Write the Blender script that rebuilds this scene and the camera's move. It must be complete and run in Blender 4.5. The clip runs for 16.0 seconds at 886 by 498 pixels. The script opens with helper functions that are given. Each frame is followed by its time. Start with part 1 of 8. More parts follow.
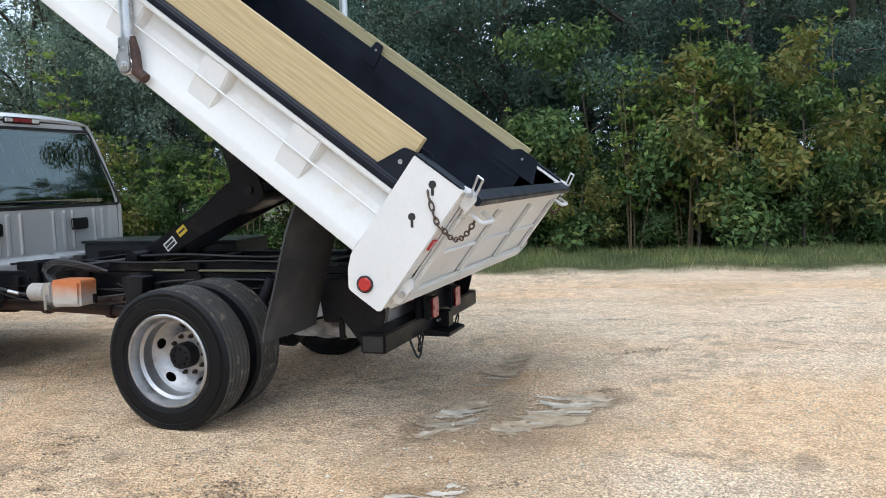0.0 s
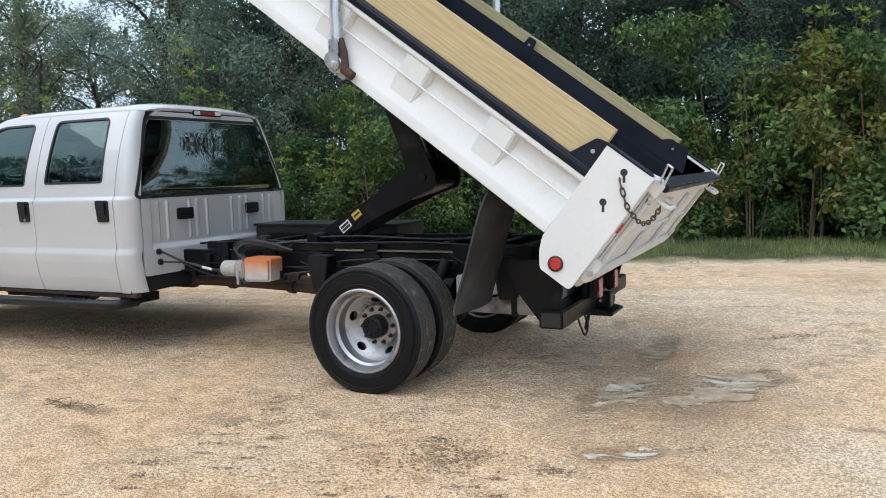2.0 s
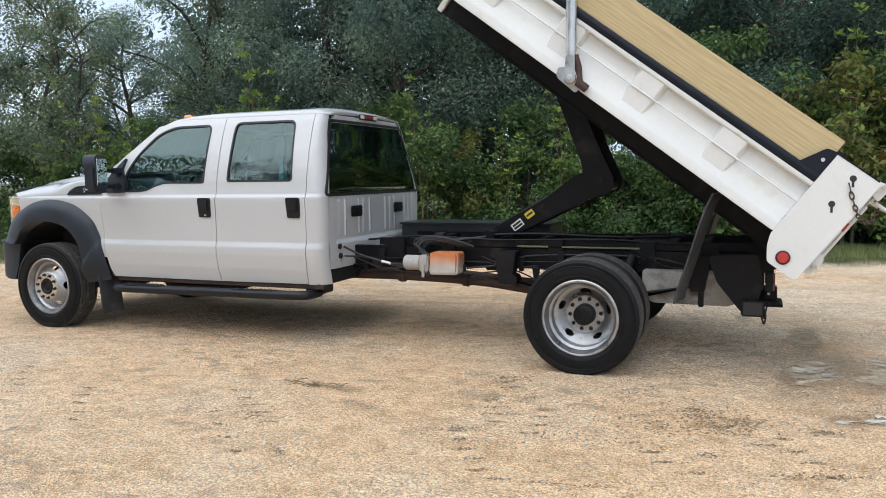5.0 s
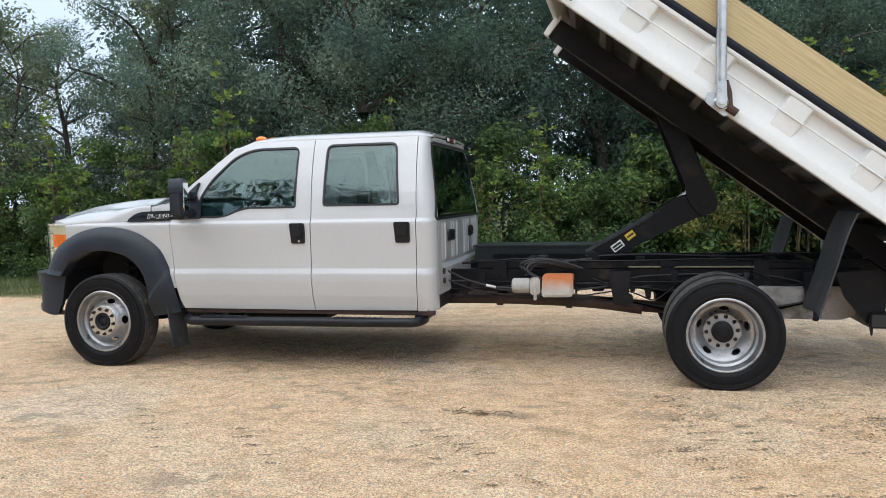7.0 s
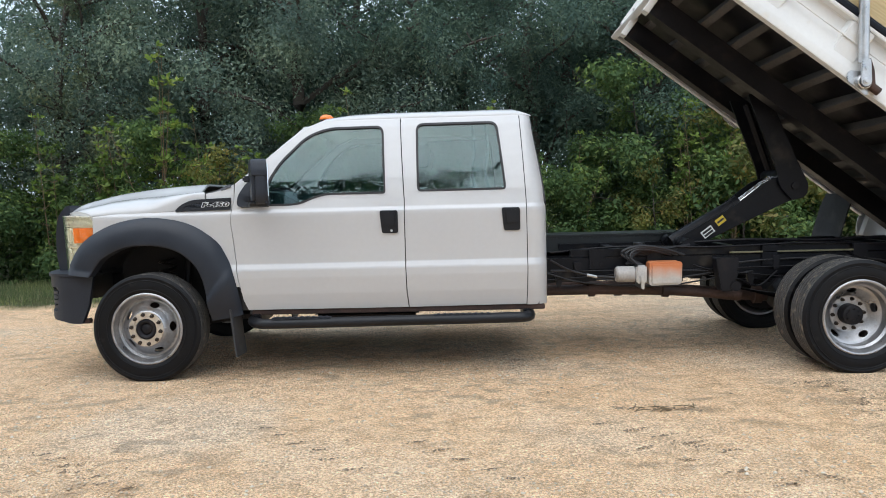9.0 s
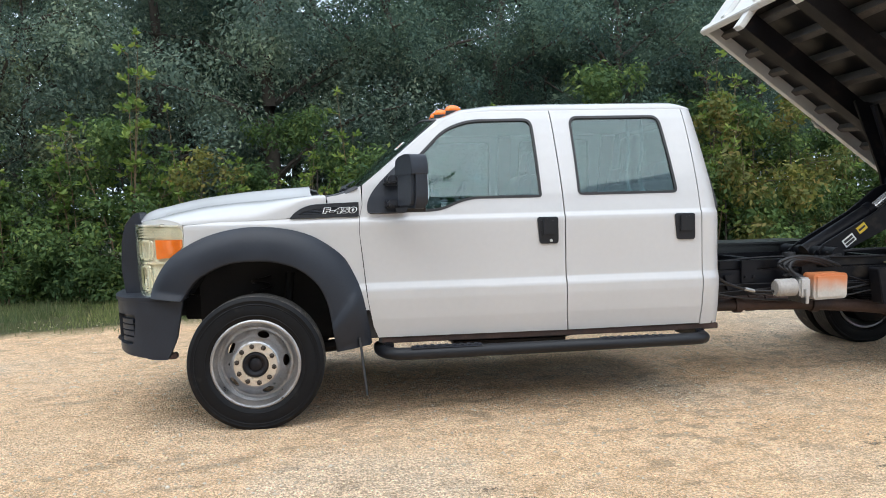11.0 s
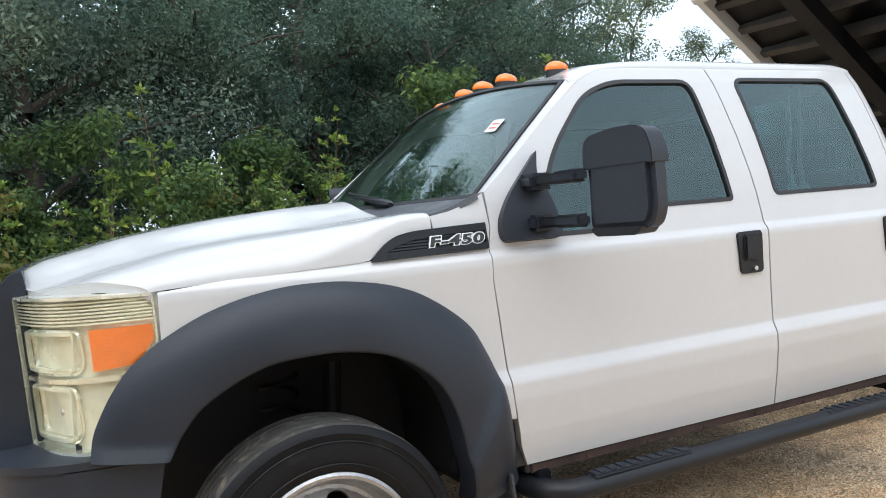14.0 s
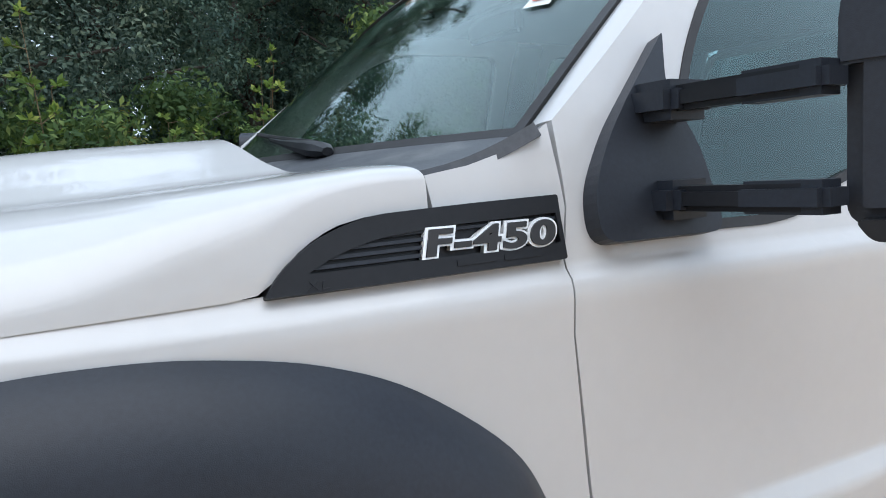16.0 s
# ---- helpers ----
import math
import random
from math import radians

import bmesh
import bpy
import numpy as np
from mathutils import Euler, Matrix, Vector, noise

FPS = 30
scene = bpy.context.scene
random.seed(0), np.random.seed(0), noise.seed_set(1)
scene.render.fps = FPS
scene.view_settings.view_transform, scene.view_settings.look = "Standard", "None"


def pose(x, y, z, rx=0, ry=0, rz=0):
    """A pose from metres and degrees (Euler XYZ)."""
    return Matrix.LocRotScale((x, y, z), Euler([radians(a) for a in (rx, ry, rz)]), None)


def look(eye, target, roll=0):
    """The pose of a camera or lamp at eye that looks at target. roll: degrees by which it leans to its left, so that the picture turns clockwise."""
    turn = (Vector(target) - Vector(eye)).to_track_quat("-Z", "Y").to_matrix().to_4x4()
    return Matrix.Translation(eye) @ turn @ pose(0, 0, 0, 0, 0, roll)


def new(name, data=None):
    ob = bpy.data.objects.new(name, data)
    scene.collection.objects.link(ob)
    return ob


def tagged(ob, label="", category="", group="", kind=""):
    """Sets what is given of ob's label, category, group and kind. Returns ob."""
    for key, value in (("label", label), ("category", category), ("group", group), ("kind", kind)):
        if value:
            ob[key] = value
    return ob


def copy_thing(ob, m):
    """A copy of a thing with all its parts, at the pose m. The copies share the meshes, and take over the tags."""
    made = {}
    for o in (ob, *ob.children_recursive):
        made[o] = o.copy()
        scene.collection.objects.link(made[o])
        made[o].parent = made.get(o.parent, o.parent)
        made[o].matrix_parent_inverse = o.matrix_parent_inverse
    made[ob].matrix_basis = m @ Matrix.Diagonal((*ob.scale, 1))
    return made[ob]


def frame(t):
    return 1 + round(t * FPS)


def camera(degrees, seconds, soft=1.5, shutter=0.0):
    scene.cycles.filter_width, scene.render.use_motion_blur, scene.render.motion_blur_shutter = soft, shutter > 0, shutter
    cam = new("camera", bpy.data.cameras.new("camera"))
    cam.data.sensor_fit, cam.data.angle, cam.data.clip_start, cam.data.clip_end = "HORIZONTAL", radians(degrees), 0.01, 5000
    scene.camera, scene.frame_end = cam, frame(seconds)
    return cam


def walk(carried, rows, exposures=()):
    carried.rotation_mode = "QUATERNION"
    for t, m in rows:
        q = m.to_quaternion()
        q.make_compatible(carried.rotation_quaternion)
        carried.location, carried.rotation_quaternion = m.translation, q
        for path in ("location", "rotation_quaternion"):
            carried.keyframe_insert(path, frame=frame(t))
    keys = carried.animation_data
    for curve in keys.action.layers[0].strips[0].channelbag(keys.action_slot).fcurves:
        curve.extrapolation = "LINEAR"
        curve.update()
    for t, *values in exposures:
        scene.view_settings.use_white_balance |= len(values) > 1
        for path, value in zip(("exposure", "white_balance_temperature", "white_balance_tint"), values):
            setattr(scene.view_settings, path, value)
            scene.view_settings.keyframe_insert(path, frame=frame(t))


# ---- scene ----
cam = camera(59.0, 16.0, soft=0.95)
PATH = [
    (0, (2.889, -4.734, 1.352), (2.227, -2.855, 1.172), -2.0),
    (0.5, (2.739, -4.847, 1.351), (2.061, -2.976, 1.158), -1.8),
    (1, (2.636, -5.037, 1.355), (1.917, -3.182, 1.153), -1.7),
    (1.5, (2.606, -5.208, 1.358), (1.814, -3.383, 1.152), -1.7),
    (2, (2.508, -5.28, 1.364), (1.651, -3.484, 1.164), -1.8),
    (2.5, (2.376, -5.347, 1.361), (1.482, -3.568, 1.175), -1.8),
    (3, (2.252, -5.568, 1.357), (1.353, -3.791, 1.18), -1.9),
    (3.5, (2.065, -5.78, 1.355), (1.183, -3.994, 1.179), -1.6),
    (4, (1.785, -5.979, 1.363), (0.935, -4.178, 1.181), -1.2),
    (4.2, (1.673, -6.072, 1.359), (0.839, -4.264, 1.171), -1.1),
    (6.5, (-0.205, -6.929, 1.413), (-0.734, -5.006, 1.268), -1.0),
    (7, (-0.681, -6.95, 1.402), (-1.134, -5.006, 1.27), -1.2),
    (7.5, (-1.19, -6.918, 1.377), (-1.553, -4.955, 1.252), -1.3),
    (8, (-1.687, -6.887, 1.345), (-1.942, -4.907, 1.222), -1.2),
    (8.5, (-2.208, -6.772, 1.309), (-2.359, -4.781, 1.188), -1.3),
    (9, (-2.712, -6.691, 1.292), (-2.777, -4.696, 1.163), -1.5),
    (9.5, (-3.182, -6.492, 1.274), (-3.181, -4.496, 1.147), -1.7),
    (10, (-3.664, -6.296, 1.268), (-3.611, -4.301, 1.134), -1.8),
    (10.2, (-3.83, -6.215, 1.275), (-3.754, -4.221, 1.148), -1.7),
    (12.3, (-5.403, -4.739, 1.295), (-4.807, -2.831, 1.236), -2.8),
    (12.5, (-5.515, -4.565, 1.298), (-4.855, -2.677, 1.252), -3.2),
    (13, (-5.7, -4.081, 1.317), (-4.931, -2.236, 1.259), -3.6),
    (13.5, (-5.827, -3.691, 1.333), (-4.986, -1.877, 1.262), -4.1),
    (14, (-5.724, -3.224, 1.367), (-4.838, -1.433, 1.285), -4.6),
    (14.2, (-5.683, -3.041, 1.371), (-4.782, -1.258, 1.282), -4.4),
    (14.5, (-5.627, -2.773, 1.384), (-4.717, -0.995, 1.284), -4.4),
    (15, (-5.41, -2.343, 1.389), (-4.472, -0.58, 1.27), -3.8),
    (15.3, (-5.283, -2.131, 1.393), (-4.336, -0.375, 1.254), -3.5),
    (15.5, (-5.22, -2.005, 1.376), (-4.271, -0.252, 1.221), -3.4),
    (16, (-5.112, -1.806, 1.366), (-4.113, -0.083, 1.189), -3.0),
]
walk(cam, [(t, look(eye, target, roll)) for t, eye, target, roll in PATH], [(0, 0.12, 6080, 10), (1.5, 0.06, 6180, 10), (4, 0.02, 6380, 10), (6.5, 0.0, 6400, 10), (10, 0.09, 6380, 10), (12.5, 0.34, 6440, 10), (14.5, 0.30, 6500, 10), (15.2, 0.25, 6400, 10), (16, 0.10, 6180, 10)])

# ---- world and sun: bright overcast sky ----
SUN_EL, SUN_AZ = 58, 200
world = bpy.data.worlds.new("overcast_sky")
scene.world = world
world.use_nodes = True
wn = world.node_tree.nodes
wl = world.node_tree.links
sky = wn.new("ShaderNodeTexSky")
sky.sky_type = "NISHITA"
sky.sun_disc = False
sky.sun_elevation = radians(SUN_EL)
sky.sun_rotation = radians(SUN_AZ)
sky.dust_density = 3.0
cloud_noise = wn.new("ShaderNodeTexNoise")
cloud_noise.inputs["Scale"].default_value = 2.2
cloud_noise.inputs["Detail"].default_value = 5
cloud_ramp = wn.new("ShaderNodeValToRGB")
cloud_ramp.color_ramp.elements[0].position = 0.3
cloud_ramp.color_ramp.elements[0].color = (5.9, 7.2, 8.7, 1)
cloud_ramp.color_ramp.elements[1].position = 0.7
cloud_ramp.color_ramp.elements[1].color = (8.6, 9.9, 11.3, 1)
sky_mix = wn.new("ShaderNodeMixRGB")
sky_mix.inputs[0].default_value = 0.82
wl.new(wn.new("ShaderNodeTexCoord").outputs["Generated"], cloud_noise.inputs["Vector"])
wl.new(cloud_noise.outputs["Fac"], cloud_ramp.inputs[0])
wl.new(sky.outputs[0], sky_mix.inputs[1])
wl.new(cloud_ramp.outputs[0], sky_mix.inputs[2])
# an overcast sky is about three times as bright overhead as at the horizon
sky_xyz = wn.new("ShaderNodeSeparateXYZ")
wl.new(cloud_noise.inputs["Vector"].links[0].from_socket, sky_xyz.inputs[0])
overhead = wn.new("ShaderNodeMapRange")
overhead.inputs["From Min"].default_value, overhead.inputs["From Max"].default_value = 0.0, 1.0
overhead.inputs["To Min"].default_value, overhead.inputs["To Max"].default_value = 0.92, 1.22
wl.new(sky_xyz.outputs[2], overhead.inputs["Value"])
sky_mul = wn.new("ShaderNodeMixRGB")
sky_mul.blend_type = "MULTIPLY"
sky_mul.inputs[0].default_value = 1.0
wl.new(sky_mix.outputs[0], sky_mul.inputs[1])
wl.new(overhead.outputs[0], sky_mul.inputs[2])
wl.new(sky_mul.outputs[0], wn["Background"].inputs[0])
wn["Background"].inputs[1].default_value = 0.136
sun = new("sun", bpy.data.lights.new("sun", "SUN"))
sun.data.energy = 1.9
sun.data.angle = radians(80)
sun.data.color = (1.0, 0.975, 0.94)
_az, _el = radians(SUN_AZ), radians(SUN_EL)
sun_from = Vector((math.sin(_az) * math.cos(_el), math.cos(_az) * math.cos(_el), math.sin(_el)))
sun.matrix_world = look(sun_from * 40, (0, 0, 0))

# ---- materials ----
def mat(name, color, rough=0.5, metal=0.0, vary=0.15, big=1.5, small=60.0, bump=0.0, bump_scale=200.0, coat=0.0, stain=None, stain_amount=0.0, stain_scale=4.0, spec=0.5, rough_vary=0.1, per_object=0.0):
    """A surface with colour variation at two scales, optional stains and a fine relief."""
    m = bpy.data.materials.new(name)
    m.use_nodes = True
    n, l = m.node_tree.nodes, m.node_tree.links
    b = n["Principled BSDF"]
    tc = n.new("ShaderNodeTexCoord")

    def noise_tex(scale, detail=4):
        t = n.new("ShaderNodeTexNoise")
        t.inputs["Scale"].default_value = scale
        t.inputs["Detail"].default_value = detail
        l.new(tc.outputs["Object"], t.inputs["Vector"])
        return t

    def mix(mode, fac, a, c):
        k = n.new("ShaderNodeMixRGB")
        k.blend_type = mode
        for s, v in zip(k.inputs, (fac, a, c)):
            if hasattr(v, "is_linked"):
                l.new(v, s)
            else:
                s.default_value = v
        return k.outputs[0]

    def ramp(source, lo, hi, c0, c1):
        r = n.new("ShaderNodeValToRGB")
        r.color_ramp.elements[0].position, r.color_ramp.elements[1].position = lo, hi
        r.color_ramp.elements[0].color, r.color_ramp.elements[1].color = c0, c1
        l.new(source, r.inputs[0])
        return r.outputs[0]

    big_t, small_t = noise_tex(big), noise_tex(small)
    g0, g1 = 1 - vary, 1 + vary
    out = mix("MULTIPLY", 1.0, (*color, 1), ramp(big_t.outputs["Fac"], 0.3, 0.7, (g0, g0, g0, 1), (g1, g1, g1, 1)))
    h0, h1 = 1 - vary * 0.6, 1 + vary * 0.6
    out = mix("MULTIPLY", 1.0, out, ramp(small_t.outputs["Fac"], 0.3, 0.7, (h0, h0, h0, 1), (h1, h1, h1, 1)))
    if stain:
        s = ramp(noise_tex(stain_scale, 8).outputs["Fac"], 0.62 - 0.3 * stain_amount, 0.75 - 0.2 * stain_amount, (0, 0, 0, 1), (1, 1, 1, 1))
        out = mix("MIX", s, out, (*stain, 1))
    if per_object:
        oi = n.new("ShaderNodeObjectInfo")
        k0, k1 = 1 - per_object, 1 + per_object
        out = mix("MULTIPLY", 1.0, out, ramp(oi.outputs["Random"], 0, 1, (k0, k0, k0, 1), (k1, k1, k1, 1)))
    l.new(out, b.inputs["Base Color"])
    rr = ramp(big_t.outputs["Fac"], 0.3, 0.7, (max(rough - rough_vary, 0.02),) * 3 + (1,), (min(rough + rough_vary, 1.0),) * 3 + (1,))
    l.new(rr, b.inputs["Roughness"])
    b.inputs["Metallic"].default_value = metal
    b.inputs["Coat Weight"].default_value = coat
    b.inputs["Coat Roughness"].default_value = 0.04
    b.inputs["Specular IOR Level"].default_value = spec
    if bump:
        bt = noise_tex(bump_scale, 3)
        bn = n.new("ShaderNodeBump")
        bn.inputs["Strength"].default_value = bump
        bn.inputs["Distance"].default_value = 0.004
        l.new(bt.outputs["Fac"], bn.inputs["Height"])
        l.new(bn.outputs[0], b.inputs["Normal"])
    return m


def glass_mat(name, tint, rough=0.0, gloss=0.042):
    m = bpy.data.materials.new(name)
    m.use_nodes = True
    n, l = m.node_tree.nodes, m.node_tree.links
    n.remove(n["Principled BSDF"])
    lw = n.new("ShaderNodeLayerWeight")
    lw.inputs[0].default_value = 0.5
    pw = n.new("ShaderNodeMath")
    pw.operation = "POWER"
    pw.inputs[1].default_value = 4.5
    l.new(lw.outputs["Facing"], pw.inputs[0])
    fr = n.new("ShaderNodeMapRange")
    fr.inputs["To Min"].default_value, fr.inputs["To Max"].default_value = gloss, 1.0
    l.new(pw.outputs[0], fr.inputs["Value"])
    tr = n.new("ShaderNodeBsdfTransparent")
    tr.inputs[0].default_value = (*tint, 1)
    gl = n.new("ShaderNodeBsdfGlossy")
    gl.inputs["Roughness"].default_value = rough
    gl.inputs["Color"].default_value = (0.84, 0.95, 0.94, 1)
    mx = n.new("ShaderNodeMixShader")
    l.new(fr.outputs[0], mx.inputs[0])
    l.new(tr.outputs[0], mx.inputs[1])
    l.new(gl.outputs[0], mx.inputs[2])
    l.new(mx.outputs[0], n["Material Output"].inputs[0])
    return m


PAINT = mat("white_paint", (0.52, 0.52, 0.525), 0.5, 0, 0.02, 1.2, 30, coat=1.0, rough_vary=0.04, spec=0.3)
BED_PAINT = mat("white_bed_paint", (0.70, 0.70, 0.685), 0.42, 0, 0.03, 2.0, 40, bump=0.05, bump_scale=60, stain=(0.66, 0.63, 0.57), stain_amount=0.0, stain_scale=7)
MIRROR = mat("mirror_silver", (0.9, 0.92, 0.92), 0.03, 1.0, 0.02, rough_vary=0.01)
PLASTIC = mat("grey_black_plastic", (0.018, 0.022, 0.031), 0.42, 0, 0.2, 3, 150, bump=0.10, bump_scale=900, rough_vary=0.06, spec=0.35)
PLASTIC_SMOOTH = mat("black_plastic", (0.012, 0.013, 0.016), 0.4, 0, 0.15, 4, 100, rough_vary=0.05, spec=0.3)
RUBBER = mat("black_rubber_seal", (0.016, 0.016, 0.018), 0.55, 0, 0.2, 8, 100)
TYRE = mat("tyre_rubber", (0.0045, 0.005, 0.0065), 0.5, 0, 0.25, 6, 120, bump=0.2, bump_scale=300, spec=0.22, stain=(0.02, 0.019, 0.018), stain_amount=0.05, stain_scale=9)
TREAD = mat("worn_tyre_tread", (0.062, 0.059, 0.056), 0.85, 0, 0.25, 9, 90, bump=0.5, bump_scale=250, stain=(0.2, 0.17, 0.13), stain_amount=0.2, stain_scale=20)
STEEL = mat("silver_painted_steel", (0.40, 0.40, 0.41), 0.36, 0.88, 0.2, 9, 120, bump=0.25, bump_scale=500, stain=(0.3, 0.27, 0.23), stain_amount=0.1, stain_scale=14)
NUT = mat("dark_nut_steel", (0.045, 0.034, 0.026), 0.55, 0.6, 0.3, 30, 200)
HUB_STEEL = mat("dull_steel_hub", (0.66, 0.60, 0.52), 0.4, 0.7, 0.15, 10, 120, stain=(0.34, 0.28, 0.2), stain_amount=0.15, stain_scale=25)
CHROME = mat("chrome_trim", (0.86, 0.87, 0.88), 0.22, 0.75, 0.05, 10, 100, rough_vary=0.04)
LETTER = mat("bright_letter_chrome", (0.86, 0.87, 0.88), 0.3, 0.35, 0.05, 10, 100, rough_vary=0.04)
ZINC = mat("galvanised_steel", (0.55, 0.56, 0.57), 0.34, 0.9, 0.15, 14, 120, stain=(0.3, 0.26, 0.2), stain_amount=0.1)
FRAME = mat("black_chassis_paint", (0.005, 0.0055, 0.008), 0.4, 0, 0.3, 5, 60, bump=0.15, bump_scale=120, spec=0.2, stain=(0.03, 0.026, 0.022), stain_amount=0.12, stain_scale=6)
UNDER = mat("black_underbody_paint", (0.007, 0.0068, 0.009), 0.5, 0, 0.3, 4, 50, bump=0.15, bump_scale=90, spec=0.25, stain=(0.024, 0.018, 0.016), stain_amount=0.12, stain_scale=5)
RUST = mat("rusty_brown_steel", (0.06, 0.035, 0.028), 0.7, 0.2, 0.3, 7, 70, bump=0.3, bump_scale=150, stain=(0.03, 0.02, 0.018), stain_amount=0.4)
CHAIN = mat("rusty_chain_steel", (0.12, 0.085, 0.07), 0.6, 0.6, 0.3, 30, 200)
LINER = mat("black_bed_liner", (0.006, 0.009, 0.017), 0.45, 0, 0.25, 5, 90, bump=0.3, bump_scale=160, spec=0.25)
# underbody black made lighter: the light on the bearers is in the colour
BEARER_LIT = mat("dark_steel_painted_light", (0.075, 0.068, 0.062), 0.75, 0, 0.3, 5, 60, bump=0.1)
FLAP = mat("black_rubber_flap", (0.045, 0.046, 0.050), 0.6, 0, 0.3, 4, 60, bump=0.15, bump_scale=80, spec=0.3, stain=(0.075, 0.073, 0.072), stain_amount=0.35, stain_scale=5)
DARK = mat("dark_interior_trim", (0.006, 0.007, 0.010), 0.7, 0, 0.2, 4, 60)
SEAT = mat("grey_seat_vinyl", (0.06, 0.063, 0.068), 0.6, 0, 0.15, 6, 90, bump=0.2, bump_scale=300)
DASH = mat("grey_dashboard", (0.10, 0.105, 0.11), 0.65, 0, 0.15, 5, 80)
CLOTH = mat("pale_blue_cloth", (0.22, 0.26, 0.28), 0.8, 0, 0.1, 10, 90)
AMBER = mat("amber_lens", (0.90, 0.20, 0.015), 0.18, 0, 0.1, 20, 120, coat=0.5)
RED = mat("red_lens", (0.42, 0.02, 0.02), 0.16, 0, 0.15, 20, 150, coat=0.6)
DULL_RED = mat("dull_red_lens", (0.27, 0.028, 0.035), 0.3, 0, 0.15, 20, 150, coat=0.4)
COWL = mat("dusty_cowl_plastic", (0.055, 0.06, 0.07), 0.5, 0, 0.25, 6, 120, bump=0.1, bump_scale=500, stain=(0.10, 0.105, 0.11), stain_amount=0.2, stain_scale=9)
HAZY = mat("yellowed_headlamp_lens", (0.80, 0.79, 0.68), 0.2, 0, 0.12, 6, 60, coat=0.8, stain=(0.62, 0.6, 0.45), stain_amount=0.35, stain_scale=8)
LAMP_SILVER = mat("headlamp_reflector", (0.86, 0.86, 0.78), 0.25, 0.6, 0.1, 10, 80, coat=0.8)
TANK_OIL = mat("oil_stained_orange_plastic", (0.52, 0.17, 0.07), 0.45, 0, 0.25, 12, 60, stain=(0.62, 0.32, 0.2), stain_amount=0.3, stain_scale=12)
TANK = mat("cloudy_white_plastic", (0.46, 0.42, 0.37), 0.45, 0, 0.15, 10, 60, stain=(0.5, 0.3, 0.2), stain_amount=0.12, stain_scale=10)
GREYTANK = mat("grey_dusty_tank", (0.38, 0.36, 0.34), 0.6, 0, 0.2, 4, 60, stain=(0.1, 0.09, 0.08), stain_amount=0.3, stain_scale=5)
BOX_BLACK = mat("black_tool_box_paint", (0.018, 0.021, 0.022), 0.35, 0.1, 0.2, 4, 60, bump=0.1, bump_scale=80)
WHITE_STICKER = mat("white_sticker", (0.7, 0.72, 0.7), 0.5, 0, 0.05)
YELLOW_STICKER = mat("yellow_sticker", (0.62, 0.45, 0.04), 0.5, 0, 0.1)
RED_STICKER = mat("red_print", (0.6, 0.16, 0.12), 0.5, 0, 0.1)
# print, and also the painted shade of gaps and holes
INK_SHADE = mat("dark_print_and_shade", (0.02, 0.02, 0.022), 0.5, 0, 0.1)
TREE_BARK = mat("grey_brown_bark", (0.07, 0.06, 0.05), 0.9, 0, 0.3, 3, 30, bump=0.8, bump_scale=25)
TWIG = mat("dry_twig", (0.15, 0.11, 0.065), 0.9, 0, 0.3, 3, 30)
PVC = mat("white_pvc", (0.30, 0.31, 0.30), 0.5, 0, 0.1, 6, 40)


